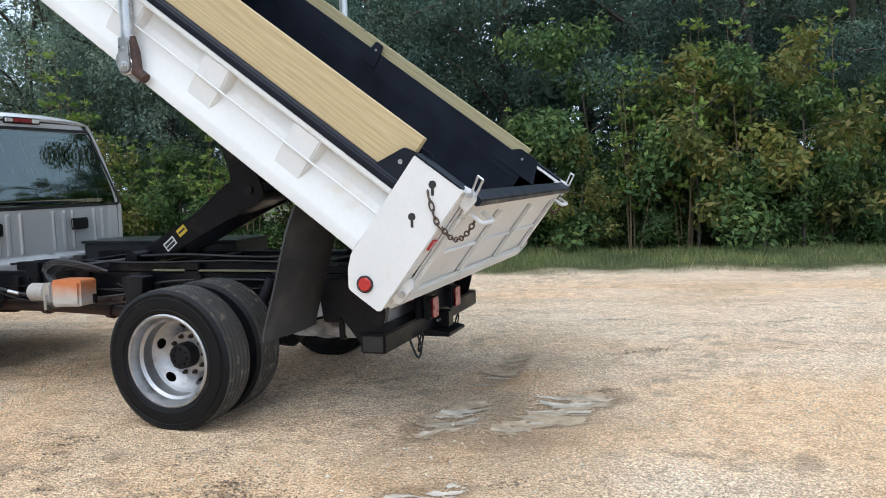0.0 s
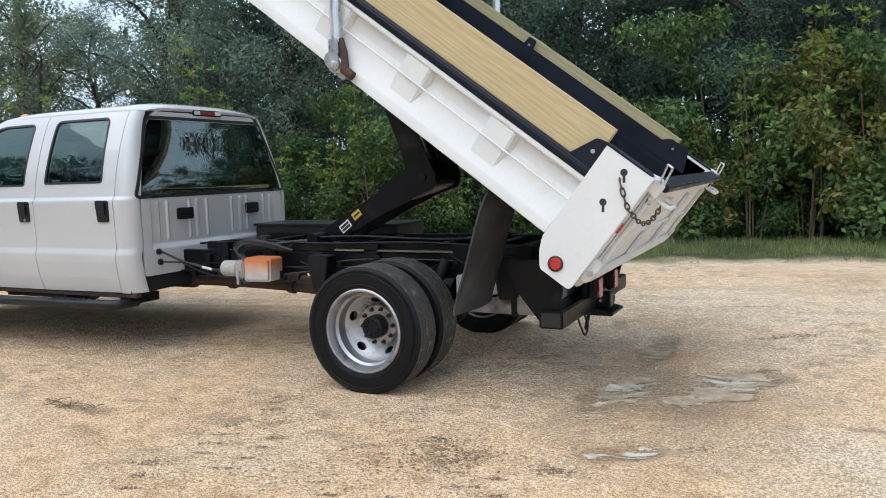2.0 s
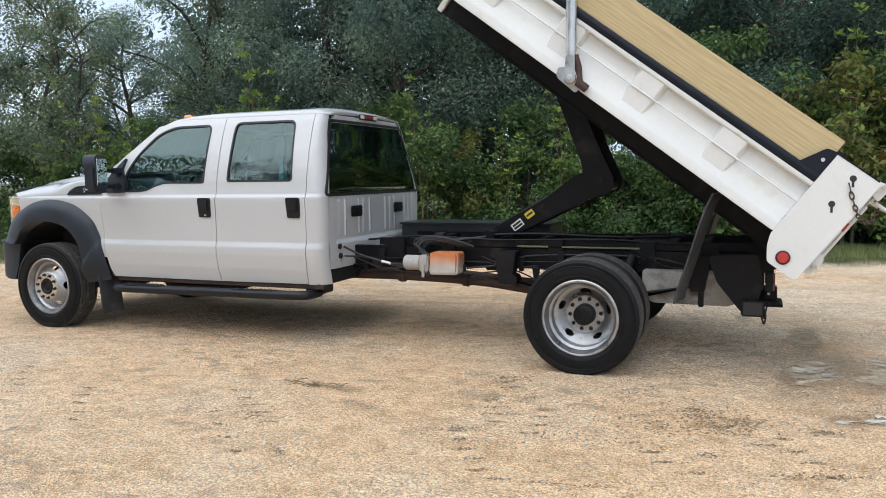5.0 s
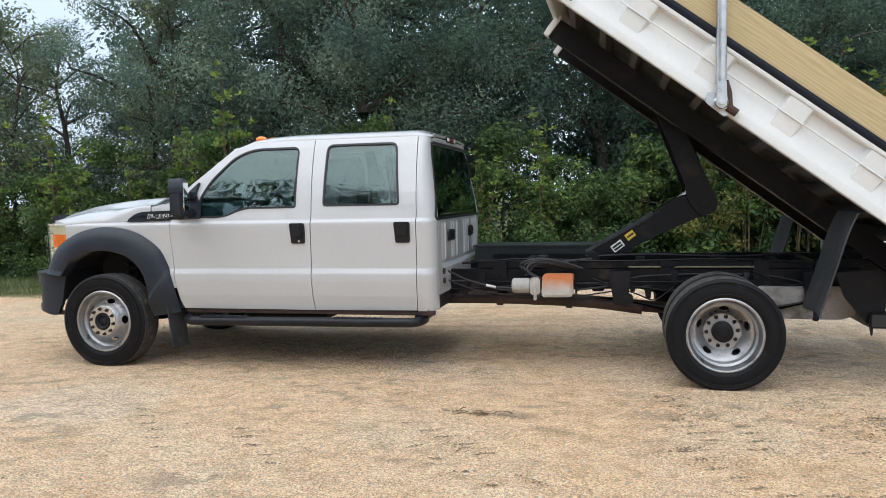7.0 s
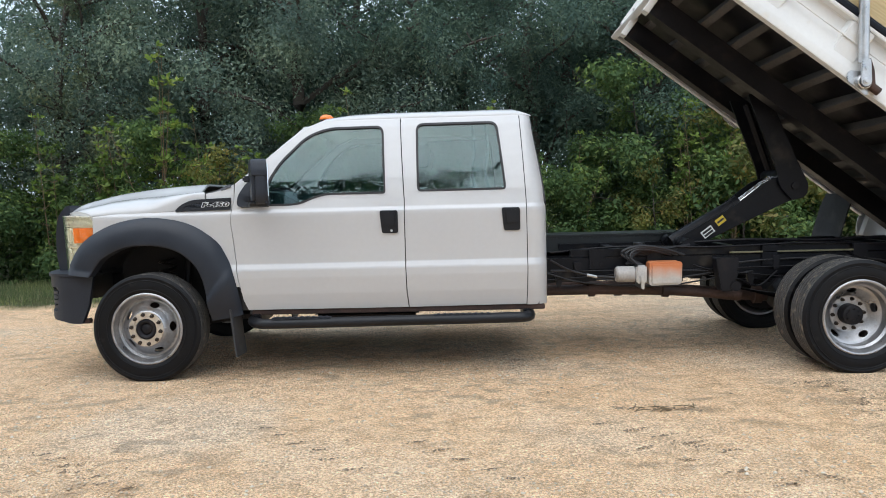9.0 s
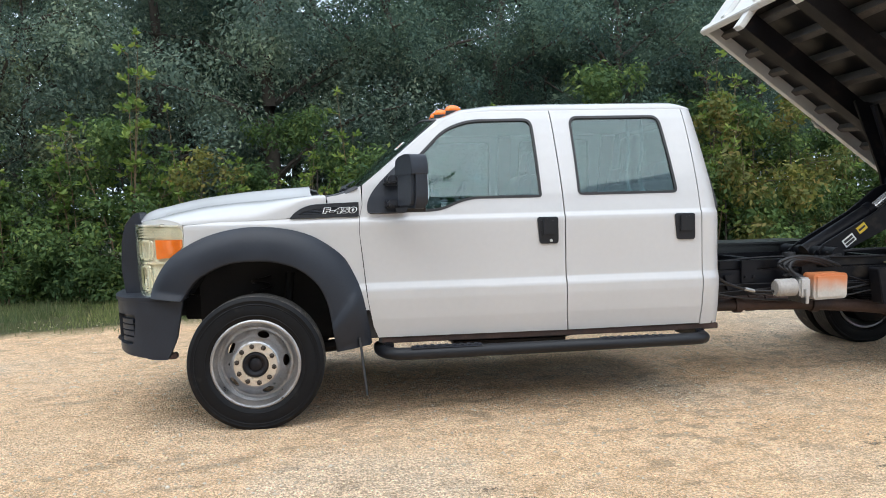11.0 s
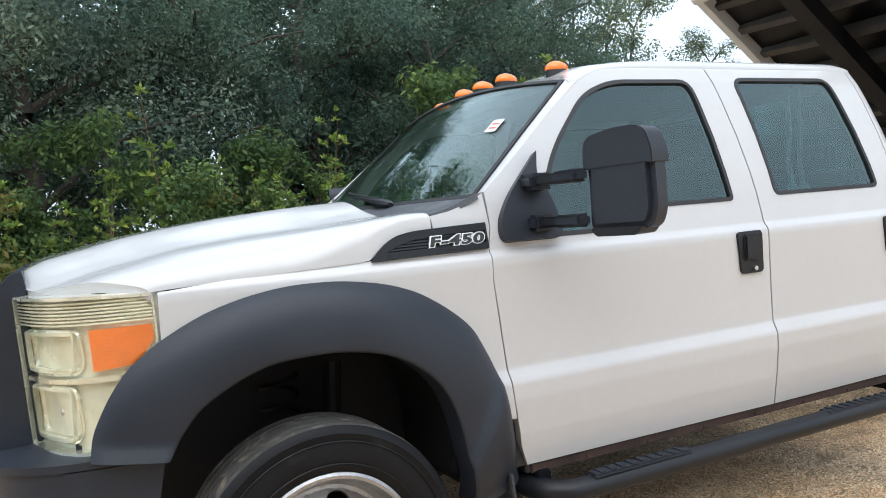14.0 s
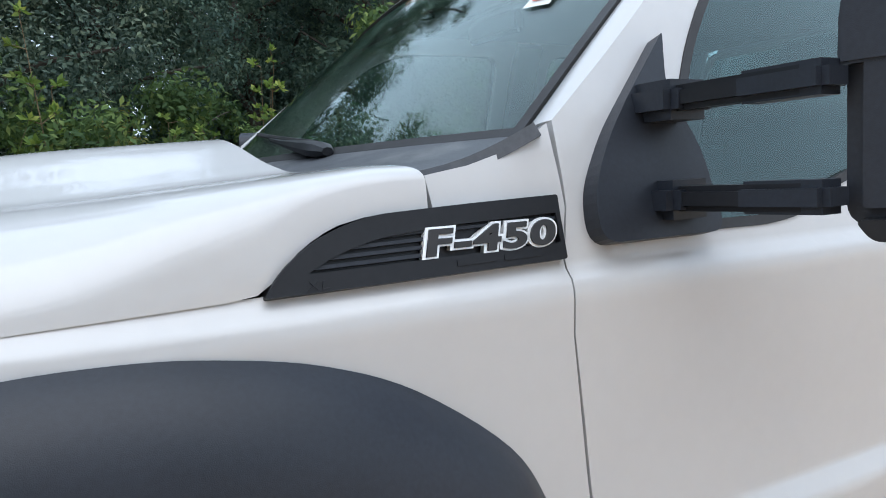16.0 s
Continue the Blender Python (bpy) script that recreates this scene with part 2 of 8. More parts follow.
def wood_mat(name, c0, c1, knots):
    """Pine board: long grain rings, fine fibres and dark knots."""
    m = bpy.data.materials.new(name)
    m.use_nodes = True
    n, l = m.node_tree.nodes, m.node_tree.links
    b = n["Principled BSDF"]
    tc = n.new("ShaderNodeTexCoord")
    mp = n.new("ShaderNodeMapping")
    mp.inputs["Scale"].default_value = (0.16, 1.0, 2.2)
    l.new(tc.outputs["Object"], mp.inputs["Vector"])
    wv = n.new("ShaderNodeTexWave")
    wv.wave_type = "BANDS"
    wv.bands_direction = "Z"
    wv.inputs["Scale"].default_value = 5.0
    wv.inputs["Distortion"].default_value = 22.0
    wv.inputs["Detail"].default_value = 3.0
    wv.inputs["Detail Scale"].default_value = 0.6
    l.new(mp.outputs[0], wv.inputs["Vector"])
    r = n.new("ShaderNodeValToRGB")
    r.color_ramp.elements[0].position, r.color_ramp.elements[1].position = 0.1, 0.9
    r.color_ramp.elements[0].color, r.color_ramp.elements[1].color = (*c0, 1), (*c1, 1)
    l.new(wv.outputs["Fac"], r.inputs[0])
    mp2 = n.new("ShaderNodeMapping")
    mp2.inputs["Scale"].default_value = (3, 90, 90)
    l.new(tc.outputs["Object"], mp2.inputs["Vector"])
    fib = n.new("ShaderNodeTexNoise")
    fib.inputs["Scale"].default_value = 2.0
    l.new(mp2.outputs[0], fib.inputs["Vector"])
    mx = n.new("ShaderNodeMixRGB")
    mx.blend_type = "MULTIPLY"
    mx.inputs[0].default_value = 0.5
    l.new(r.outputs[0], mx.inputs[1])
    l.new(fib.outputs["Fac"], mx.inputs[2])
    kn = n.new("ShaderNodeTexVoronoi")
    kn.inputs["Scale"].default_value = knots
    mp3 = n.new("ShaderNodeMapping")
    mp3.inputs["Scale"].default_value = (0.55, 0, 1)
    l.new(tc.outputs["Object"], mp3.inputs["Vector"])
    l.new(mp3.outputs[0], kn.inputs["Vector"])
    kr = n.new("ShaderNodeValToRGB")
    kr.color_ramp.elements[0].position, kr.color_ramp.elements[1].position = 0.035, 0.075
    kr.color_ramp.elements[0].color, kr.color_ramp.elements[1].color = (0.16, 0.09, 0.05, 1), (1, 1, 1, 1)
    l.new(kn.outputs["Distance"], kr.inputs[0])
    mk = n.new("ShaderNodeMixRGB")
    mk.blend_type = "MULTIPLY"
    mk.inputs[0].default_value = 0.8
    l.new(mx.outputs[0], mk.inputs[1])
    l.new(kr.outputs[0], mk.inputs[2])
    l.new(mk.outputs[0], b.inputs["Base Color"])
    b.inputs["Roughness"].default_value = 0.7
    bn = n.new("ShaderNodeBump")
    bn.inputs["Strength"].default_value = 0.15
    bn.inputs["Distance"].default_value = 0.003
    l.new(fib.outputs["Fac"], bn.inputs["Height"])
    l.new(bn.outputs[0], b.inputs["Normal"])
    return m


WOOD = wood_mat("yellow_pine", (0.625, 0.48, 0.255), (0.69, 0.545, 0.305), 3.2)
WOOD_FAR = wood_mat("greenish_treated_pine", (0.445, 0.385, 0.21), (0.51, 0.45, 0.255), 4.0)


def leaf_mat(name, c0, c1, c2, rough=0.6, spec=0.3, thin=0.4, patchy=1.0):
    m = bpy.data.materials.new(name)
    m.use_nodes = True
    n, l = m.node_tree.nodes, m.node_tree.links
    b = n["Principled BSDF"]
    g = n.new("ShaderNodeNewGeometry")
    r = n.new("ShaderNodeValToRGB")
    e = r.color_ramp.elements
    e[0].position, e[0].color = 0.0, (*c0, 1)
    e[1].position, e[1].color = 0.75, (*c1, 1)
    k = e.new(1.0)
    k.color = (*c2, 1)
    l.new(g.outputs["Random Per Island"], r.inputs[0])
    tc = n.new("ShaderNodeTexCoord")
    no = n.new("ShaderNodeTexNoise")
    no.inputs["Scale"].default_value = 1.1
    l.new(tc.outputs["Object"], no.inputs["Vector"])
    nr = n.new("ShaderNodeValToRGB")
    nr.color_ramp.elements[0].position, nr.color_ramp.elements[1].position = 0.35, 0.68
    nr.color_ramp.elements[0].color, nr.color_ramp.elements[1].color = (0.62, 0.68, 0.7, 1), (1.25, 1.2, 1.0, 1)
    l.new(no.outputs["Fac"], nr.inputs[0])
    mx = n.new("ShaderNodeMixRGB")
    mx.blend_type = "MULTIPLY"
    mx.inputs[0].default_value = patchy
    l.new(r.outputs[0], mx.inputs[1])
    l.new(nr.outputs[0], mx.inputs[2])
    l.new(mx.outputs[0], b.inputs["Base Color"])
    b.inputs["Roughness"].default_value = rough
    b.inputs["Specular IOR Level"].default_value = spec
    tl = n.new("ShaderNodeBsdfTranslucent")
    l.new(mx.outputs[0], tl.inputs[0])
    ms = n.new("ShaderNodeMixShader")
    ms.inputs[0].default_value = thin
    l.new(b.outputs[0], ms.inputs[1])
    l.new(tl.outputs[0], ms.inputs[2])
    l.new(ms.outputs[0], n["Material Output"].inputs[0])
    return m


LEAF_BUSH = leaf_mat("bush_leaves", (0.07, 0.125, 0.055), (0.115, 0.19, 0.072), (0.23, 0.30, 0.105), 0.65, 0.18)
LEAF_TREE = leaf_mat("oak_leaves", (0.086, 0.142, 0.124), (0.122, 0.190, 0.160), (0.175, 0.24, 0.185), 0.7, 0.12)
# oak leaves made paler: lens haze on the left put into their colour
LEAF_HAZE = leaf_mat("oak_leaves_with_haze", (0.135, 0.20, 0.175), (0.225, 0.305, 0.255), (0.33, 0.40, 0.33), 0.7, 0.12, 0.5)
LEAF_NEW = leaf_mat("fresh_sapling_leaves", (0.13, 0.23, 0.055), (0.24, 0.34, 0.085), (0.36, 0.42, 0.12))
CLOD_SHADE = leaf_mat("dark_clods_and_shade", (0.15, 0.105, 0.065), (0.24, 0.175, 0.115), (0.36, 0.275, 0.185), thin=0.0, patchy=0.0)
LEAF_PALE = leaf_mat("pale_tree_leaves", (0.12, 0.165, 0.11), (0.20, 0.25, 0.165), (0.32, 0.34, 0.22))
LEAF_DRY = leaf_mat("yellow_shrub_leaves", (0.12, 0.14, 0.04), (0.20, 0.21, 0.06), (0.3, 0.22, 0.07))
GRASS = leaf_mat("roadside_grass", (0.14, 0.18, 0.075), (0.22, 0.26, 0.11), (0.40, 0.37, 0.21))
GLASS_SIDE = glass_mat("tinted_side_glass", (0.52, 0.66, 0.66), gloss=0.072)
GLASS_DARK = glass_mat("dark_tinted_glass", (0.34, 0.42, 0.43), gloss=0.15)
GLASS_LAMP = glass_mat("yellowed_clear_plastic", (0.985, 0.98, 0.945), gloss=0.05)
GLASS_FRONT = glass_mat("windscreen_glass", (0.86, 0.91, 0.89))

# ---- building tools ----
from mathutils.geometry import tessellate_polygon


def link_mesh(name, bm, material, smooth=35):
    me = bpy.data.meshes.new(name)
    bmesh.ops.recalc_face_normals(bm, faces=bm.faces)
    bm.to_mesh(me)
    bm.free()
    me.materials.append(material)
    if smooth:
        me.polygons.foreach_set("use_smooth", [True] * len(me.polygons))
        me.set_sharp_from_angle(angle=radians(smooth))
    return new(name, me)


def part(name, bm, material, parent, label="", smooth=35):
    """One mesh object under a thing or under a part."""
    ob = link_mesh(name, bm, material, smooth)
    ob.parent = parent
    if label:
        tagged(ob, label)
    return ob


def thing(name, label, category, group="", at=(0, 0, 0)):
    ob = new(name)
    ob.empty_display_size = 0.2
    ob.location = at
    return tagged(ob, label, category, group)


def bevel_all(bm, width, segments=2, angle=30):
    es = [e for e in bm.edges if len(e.link_faces) == 2 and e.calc_face_angle(0) > radians(angle)]
    if es and width > 0:
        bmesh.ops.bevel(bm, geom=es, offset=width, segments=segments, affect="EDGES", clamp_overlap=True)


def box(x0, x1, y0, y1, z0, z1, bevel=0.004, into=None):
    b = bmesh.new()
    x0, x1, y0, y1, z0, z1 = min(x0, x1), max(x0, x1), min(y0, y1), max(y0, y1), min(z0, z1), max(z0, z1)
    bmesh.ops.create_cube(b, size=1)
    for v in b.verts:
        v.co = Vector(((x0 + x1) / 2 + v.co.x * (x1 - x0), (y0 + y1) / 2 + v.co.y * (y1 - y0), (z0 + z1) / 2 + v.co.z * (z1 - z0)))
    bevel_all(b, bevel)
    return merge(into, b)


def merge(into, b):
    if into is None:
        return b
    me = bpy.data.meshes.new("tmp")
    b.to_mesh(me)
    b.free()
    into.from_mesh(me)
    bpy.data.meshes.remove(me)
    return into


def prism(poly, lo, hi, axis="y", bevel=0.004, into=None, segments=2):
    """A 2D outline drawn out along an axis. axis y: outline in (x, z); x: in (y, z); z: in (x, y)."""
    b = bmesh.new()
    put = {"y": lambda p, h: (p[0], h, p[1]), "x": lambda p, h: (h, p[0], p[1]), "z": lambda p, h: (p[0], p[1], h)}[axis]
    a = [b.verts.new(put(p, lo)) for p in poly]
    c = [b.verts.new(put(p, hi)) for p in poly]
    b.faces.new(a)
    b.faces.new(c[::-1])
    k = len(poly)
    for i in range(k):
        b.faces.new((a[i], c[i], c[(i + 1) % k], a[(i + 1) % k]))
    bmesh.ops.recalc_face_normals(b, faces=b.faces)
    bevel_all(b, bevel, segments)
    return merge(into, b)


def smooth_line(pts, steps=6):
    """A rounded run through the given points (Catmull-Rom)."""
    p = [Vector(q) for q in pts]
    p = [2 * p[0] - p[1]] + p + [2 * p[-1] - p[-2]]
    out = []
    for i in range(1, len(p) - 2):
        for s in range(steps):
            t = s / steps
            out.append(0.5 * (2 * p[i] + (p[i + 1] - p[i - 1]) * t + (2 * p[i - 1] - 5 * p[i] + 4 * p[i + 1] - p[i + 2]) * t * t + (3 * p[i] - p[i - 1] - 3 * p[i + 1] + p[i + 2]) * t ** 3))
    out.append(p[-2])
    return out


def tube(pts, radius, sides=8, into=None, closed=False, squash=1.0):
    """A round bar along points; radius may be one number or one for each point."""
    b = bmesh.new()
    p = [Vector(q) for q in pts]
    rings = []
    up = Vector((0, 0, 1))
    k = len(p)
    for i in range(k):
        d = (p[(i + 1) % k] - p[i - 1]) if closed else (p[min(i + 1, k - 1)] - p[max(i - 1, 0)])
        d.normalize()
        side = d.cross(up)
        if side.length < 0.05:
            side = d.cross(Vector((0, 1, 0)))
        side.normalize()
        top = side.cross(d).normalized()
        r = radius[i] if isinstance(radius, (list, tuple)) else radius
        rings.append([b.verts.new(p[i] + side * (r * math.cos(a)) + top * (r * squash * math.sin(a))) for a in (2 * math.pi * j / sides for j in range(sides))])
    for i in range(k if closed else k - 1):
        u, w = rings[i], rings[(i + 1) % k]
        for j in range(sides):
            b.faces.new((u[j], u[(j + 1) % sides], w[(j + 1) % sides], w[j]))
    if not closed:
        b.faces.new(rings[0][::-1])
        b.faces.new(rings[-1])
    return merge(into, b)


def lathe(profile, sides=48, axis="y", center=(0, 0, 0), into=None, closed=False, caps=False):
    """Turn (along, radius) points round an axis."""
    b = bmesh.new()
    rings = []
    for h, r in profile:
        ring = []
        for j in range(sides):
            a = 2 * math.pi * j / sides
            u, w = r * math.cos(a), r * math.sin(a)
            q = {"y": (u, h, w), "x": (h, u, w), "z": (u, w, h)}[axis]
            ring.append(b.verts.new(Vector(q) + Vector(center)))
        rings.append(ring)
    pairs = list(zip(rings, rings[1:])) + ([(rings[-1], rings[0])] if closed else [])
    for u, w in pairs:
        for j in range(sides):
            b.faces.new((u[j], u[(j + 1) % sides], w[(j + 1) % sides], w[j]))
    if caps:
        if profile[0][1] > 1e-4:
            b.faces.new(rings[0])
        if profile[-1][1] > 1e-4:
            b.faces.new(rings[-1][::-1])
    bmesh.ops.remove_doubles(b, verts=b.verts, dist=1e-5)
    return merge(into, b)


def rounded(poly, r, n=5):
    """A 2D outline with its corners rounded by r (one number, or one for each corner)."""
    out = []
    k = len(poly)
    for i in range(k):
        p, a, c = (Vector(poly[j][:2]) for j in (i, i - 1, (i + 1) % k))
        rr = r[i] if isinstance(r, (list, tuple)) else r
        u, w = (a - p), (c - p)
        m = min(rr, u.length * 0.45, w.length * 0.45)
        s, e = p + u.normalized() * m, p + w.normalized() * m
        for j in range(n + 1):
            t = j / n
            q = s * (1 - t) ** 2 + p * 2 * t * (1 - t) + e * t * t
            out.append((q.x, q.y))
    return out


def inset(poly, d):
    """The outline moved inward by d (outline must run one way round)."""
    k = len(poly)
    area = sum(poly[i - 1][0] * poly[i][1] - poly[i][0] * poly[i - 1][1] for i in range(k))
    s = 1 if area > 0 else -1
    out = []
    for i in range(k):
        a, p, c = (Vector(poly[j]) for j in (i - 1, i, (i + 1) % k))
        t = (c - a)
        t = t.normalized() if t.length > 1e-9 else Vector((1, 0))
        nrm = Vector((-t.y, t.x)) * s
        q = p + nrm * d
        out.append((q.x, q.y))
    return out


def panel(name, outer, holes, fn, thick, material, parent, da=0.08, db=0.05, label="", lift=0.0):
    """A sheet with real thickness, cut from a curved surface fn(a, b) -> point, along a 2D outline with holes."""
    loops = [[Vector((p[0], p[1], 0)) for p in q] for q in [outer, *holes]]
    flat = [v for q in loops for v in q]
    b = bmesh.new()
    vs = [b.verts.new(v) for v in flat]
    for t in tessellate_polygon(loops):
        try:
            b.faces.new([vs[i] for i in t])
        except ValueError:
            pass
    bmesh.ops.remove_doubles(b, verts=b.verts, dist=1e-6)
    for axis, step in ((0, da), (1, db)):
        lo, hi = min(v.co[axis] for v in b.verts), max(v.co[axis] for v in b.verts)
        c = math.floor(lo / step) * step + step
        while c < hi - 1e-4:
            no = [0, 0, 0]
            no[axis] = 1
            co = [0, 0, 0]
            co[axis] = c
            bmesh.ops.bisect_plane(b, geom=b.verts[:] + b.edges[:] + b.faces[:], dist=1e-5, plane_co=co, plane_no=no)
            c += step
    eps = 1e-3
    normals, top = [], []
    b.verts.ensure_lookup_table()
    rim_edges = [(e.verts[0].index, e.verts[1].index) for e in b.edges if len(e.link_faces) == 1]
    b.verts.index_update()
    rim_edges = [(e.verts[0].index, e.verts[1].index) for e in b.edges if len(e.link_faces) == 1]
    faces = [[v.index for v in f.verts] for f in b.faces]
    for v in b.verts:
        a, c = v.co.x, v.co.y
        p = Vector(fn(a, c))
        nrm = (Vector(fn(a + eps, c)) - Vector(fn(a - eps, c))).cross(Vector(fn(a, c + eps)) - Vector(fn(a, c - eps)))
        nrm.normalize()
        top.append(p)
        normals.append(nrm)
    b.free()
    # the outer side is the one away from the body's middle line
    mid = Vector((-3.6, 0, 0.9))
    if sum((p - mid).normalized().dot(q) for p, q in zip(top, normals)) < 0:
        normals = [-q for q in normals]
    top = [p + q * lift for p, q in zip(top, normals)]
    k = len(top)
    verts = top + [p - q * thick for p, q in zip(top, normals)]
    given = [tuple(q) for q in normals] + [tuple(-q) for q in normals]
    out = []
    for f in faces:
        nn = (verts[f[1]] - verts[f[0]]).cross(verts[f[2]] - verts[f[0]])
        g = f if nn.dot(normals[f[0]]) > 0 else f[::-1]
        out.append(g)
        out.append([i + k for i in g[::-1]])
    for i, j in rim_edges:
        base = len(verts)
        verts += [verts[i], verts[j], verts[j + k], verts[i + k]]
        given += [(0, 0, 0)] * 4
        out.append([base, base + 1, base + 2, base + 3])
    me = bpy.data.meshes.new(name)
    me.from_pydata([tuple(v) for v in verts], [], out)
    me.materials.append(material)
    me.polygons.foreach_set("use_smooth", [True] * len(me.polygons))
    me.update()
    me.normals_split_custom_set_from_vertices(given)
    ob = new(name, me)
    ob.parent = parent
    if label:
        tagged(ob, label)
    return ob


def grid_mesh(name, us, ws, fn, material, parent=None, label="", thick=0.0):
    """A sheet over a grid of two parameters."""
    vs = [tuple(fn(u, w)) for u in us for w in ws]
    m = len(ws)
    fs = [(i * m + j, i * m + j + 1, (i + 1) * m + j + 1, (i + 1) * m + j) for i in range(len(us) - 1) for j in range(m - 1)]
    b = bmesh.new()
    bv = [b.verts.new(v) for v in vs]
    for f in fs:
        b.faces.new([bv[i] for i in f])
    bmesh.ops.remove_doubles(b, verts=b.verts, dist=1e-5)
    if thick:
        bmesh.ops.recalc_face_normals(b, faces=b.faces)
        bmesh.ops.solidify(b, geom=b.faces[:], thickness=thick)
    return part(name, b, material, parent, label, 40)


def interp(x, xs, ys):
    return float(np.interp(x, xs, ys))


def blend(x, a, b):
    t = min(max((x - a) / (b - a), 0), 1)
    return t * t * (3 - 2 * t)

# ---- ground: one sheet of sandy gravel, grassed beyond the road edge ----
def wave_noise(x, y, scale, seed, octaves=4):
    """Smooth value noise on arrays."""
    x, y = np.asarray(x, float), np.asarray(y, float)
    out, amp, tot = np.zeros_like(x), 1.0, 0.0
    for o in range(octaves):
        g = np.random.default_rng(seed + o).random((128, 128))
        u, v = x / scale * 2 ** o + 37.3 * o, y / scale * 2 ** o + 11.7 * o
        i, j = np.floor(u).astype(int), np.floor(v).astype(int)
        fu, fv = u - i, v - j
        fu, fv = fu * fu * (3 - 2 * fu), fv * fv * (3 - 2 * fv)
        a = g[i % 128, j % 128] * (1 - fu) + g[(i + 1) % 128, j % 128] * fu
        b = g[i % 128, (j + 1) % 128] * (1 - fu) + g[(i + 1) % 128, (j + 1) % 128] * fu
        out += amp * (a * (1 - fv) + b * fv)
        tot += amp
        amp *= 0.5
    return out / tot


def road_edge(x):
    """Where the gravel ends and the grass verge begins."""
    return np.interp(x, [-40, -10, -7.5, -4, 0, 4.6, 12, 40], [1.0, 3.0, 3.15, 4.2, 5.6, 6.25, 7.1, 9.0])


PUDDLES = [(1.45, -0.70, 0.16, 0.55, -0.22), (1.76, -1.62, 0.24, 0.12, 0.6), (2.05, -0.38, 0.24, 0.46, -0.35), (1.48, 0.45, 0.12, 0.62, -0.05)]


def puddle_depth(x, y):
    x, y = np.asarray(x, float), np.asarray(y, float)
    d = np.zeros_like(x)
    wob = wave_noise(x, y, 0.35, 90, 3) - 0.5
    for px, py, rx, ry, turn in PUDDLES:
        c, s = math.cos(turn), math.sin(turn)
        u, v = (x - px) * c + (y - py) * s, -(x - px) * s + (y - py) * c
        r = np.sqrt((u / rx) ** 2 + (v / ry) ** 2) + wob * 1.3
        d = np.maximum(d, np.clip(1.25 - r, 0, 1))
    return d


def ground_height(x, y):
    h = 0.030 * (wave_noise(x, y, 1.3, 5, 4) - 0.5) + 0.016 * (wave_noise(x, y, 0.16, 15, 3) - 0.5)
    h += 0.020 * (wave_noise(x * 0.35, y + 0.25 * x, 0.55, 25, 3) - 0.5) * np.clip((y - 1.2) / 1.5, 0, 1)
    along_road = y - 0.22 * x
    h += (0.022 * np.sin(along_road * 2 * math.pi / 0.62) * (wave_noise(x * 0.25, along_road, 0.9, 27, 2) - 0.2)) * np.clip((y - 1.0) / 0.8, 0, 1) * np.clip((7.0 - y) / 1.0, 0, 1)
    tread = np.sin((x * 0.95 + 0.2 * y) * 2 * math.pi / 0.085) * np.exp(-(((y + 2.88 + 0.42 * (x + 4.9)) / 0.15) ** 2)) * np.exp(-(((x + 4.8) / 0.8) ** 2))
    h += 0.010 * tread * (0.4 + wave_noise(x, y, 0.5, 45, 2))
    edge = np.clip((y - road_edge(x)) / 0.5, 0, 1)
    h += 0.06 * edge * (0.4 + wave_noise(x, y, 0.5, 55, 3))
    pd = puddle_depth(x, y)
    h -= 0.020 * pd + 0.030 * np.minimum(pd * 3, 1) * (wave_noise(x * 0.6, y, 0.11, 95, 3) - 0.5)
    near = np.zeros_like(np.asarray(x, float))
    for wx, wy in ((0, -1.1), (0, -0.79), (0, 1.1), (0, 0.79), (-5.085, -0.955), (-5.085, 0.955)):
        near = np.maximum(near, np.exp(-(((x - wx) / 0.35) ** 2 + ((y - wy) / 0.3) ** 2)))
    return h * (1 - near) + 0.0 * near


def spread(lo, hi, step, far):
    core = np.arange(lo, hi + 1e-6, step)
    outs, acc, w = [], hi, step
    while acc < far:
        w *= 1.3
        acc += w
        outs.append(acc)
    ins, acc, w = [], lo, step
    while acc > -far:
        w *= 1.3
        acc -= w
        ins.append(acc)
    return np.array(ins[::-1] + list(core) + outs)


def finer(line, lo, hi):
    """Twice the lines between lo and hi."""
    mids = (line[1:] + line[:-1]) / 2
    return np.sort(np.concatenate([line, mids[(mids > lo) & (mids < hi)]]))


gx, gy = finer(spread(-11.0, 8.0, 0.06, 600), -6.5, 3.6), finer(spread(-6.5, 9.0, 0.06, 600), -4.4, -0.7)
GX, GY = np.meshgrid(gx, gy, indexing="ij")
GZ = ground_height(GX, GY) * np.clip(1.2 - np.maximum(np.abs(GX), np.abs(GY)) / 60, 0, 1)
nx, ny = len(gx), len(gy)
g_me = bpy.data.meshes.new("ground")
g_me.vertices.add(nx * ny)
g_me.vertices.foreach_set("co", np.stack([GX, GY, GZ], -1).astype(np.float32).ravel())
ii, jj = np.meshgrid(np.arange(nx - 1), np.arange(ny - 1), indexing="ij")
quads = np.stack([ii * ny + jj, (ii + 1) * ny + jj, (ii + 1) * ny + jj + 1, ii * ny + jj + 1], -1).reshape(-1, 4)
g_me.loops.add(quads.size)
g_me.loops.foreach_set("vertex_index", quads.ravel().astype(np.int32))
g_me.polygons.add(len(quads))
g_me.polygons.foreach_set("loop_start", np.arange(0, quads.size, 4, dtype=np.int32))
g_me.polygons.foreach_set("use_smooth", np.ones(len(quads), bool))
g_me.update()
g_me.validate()
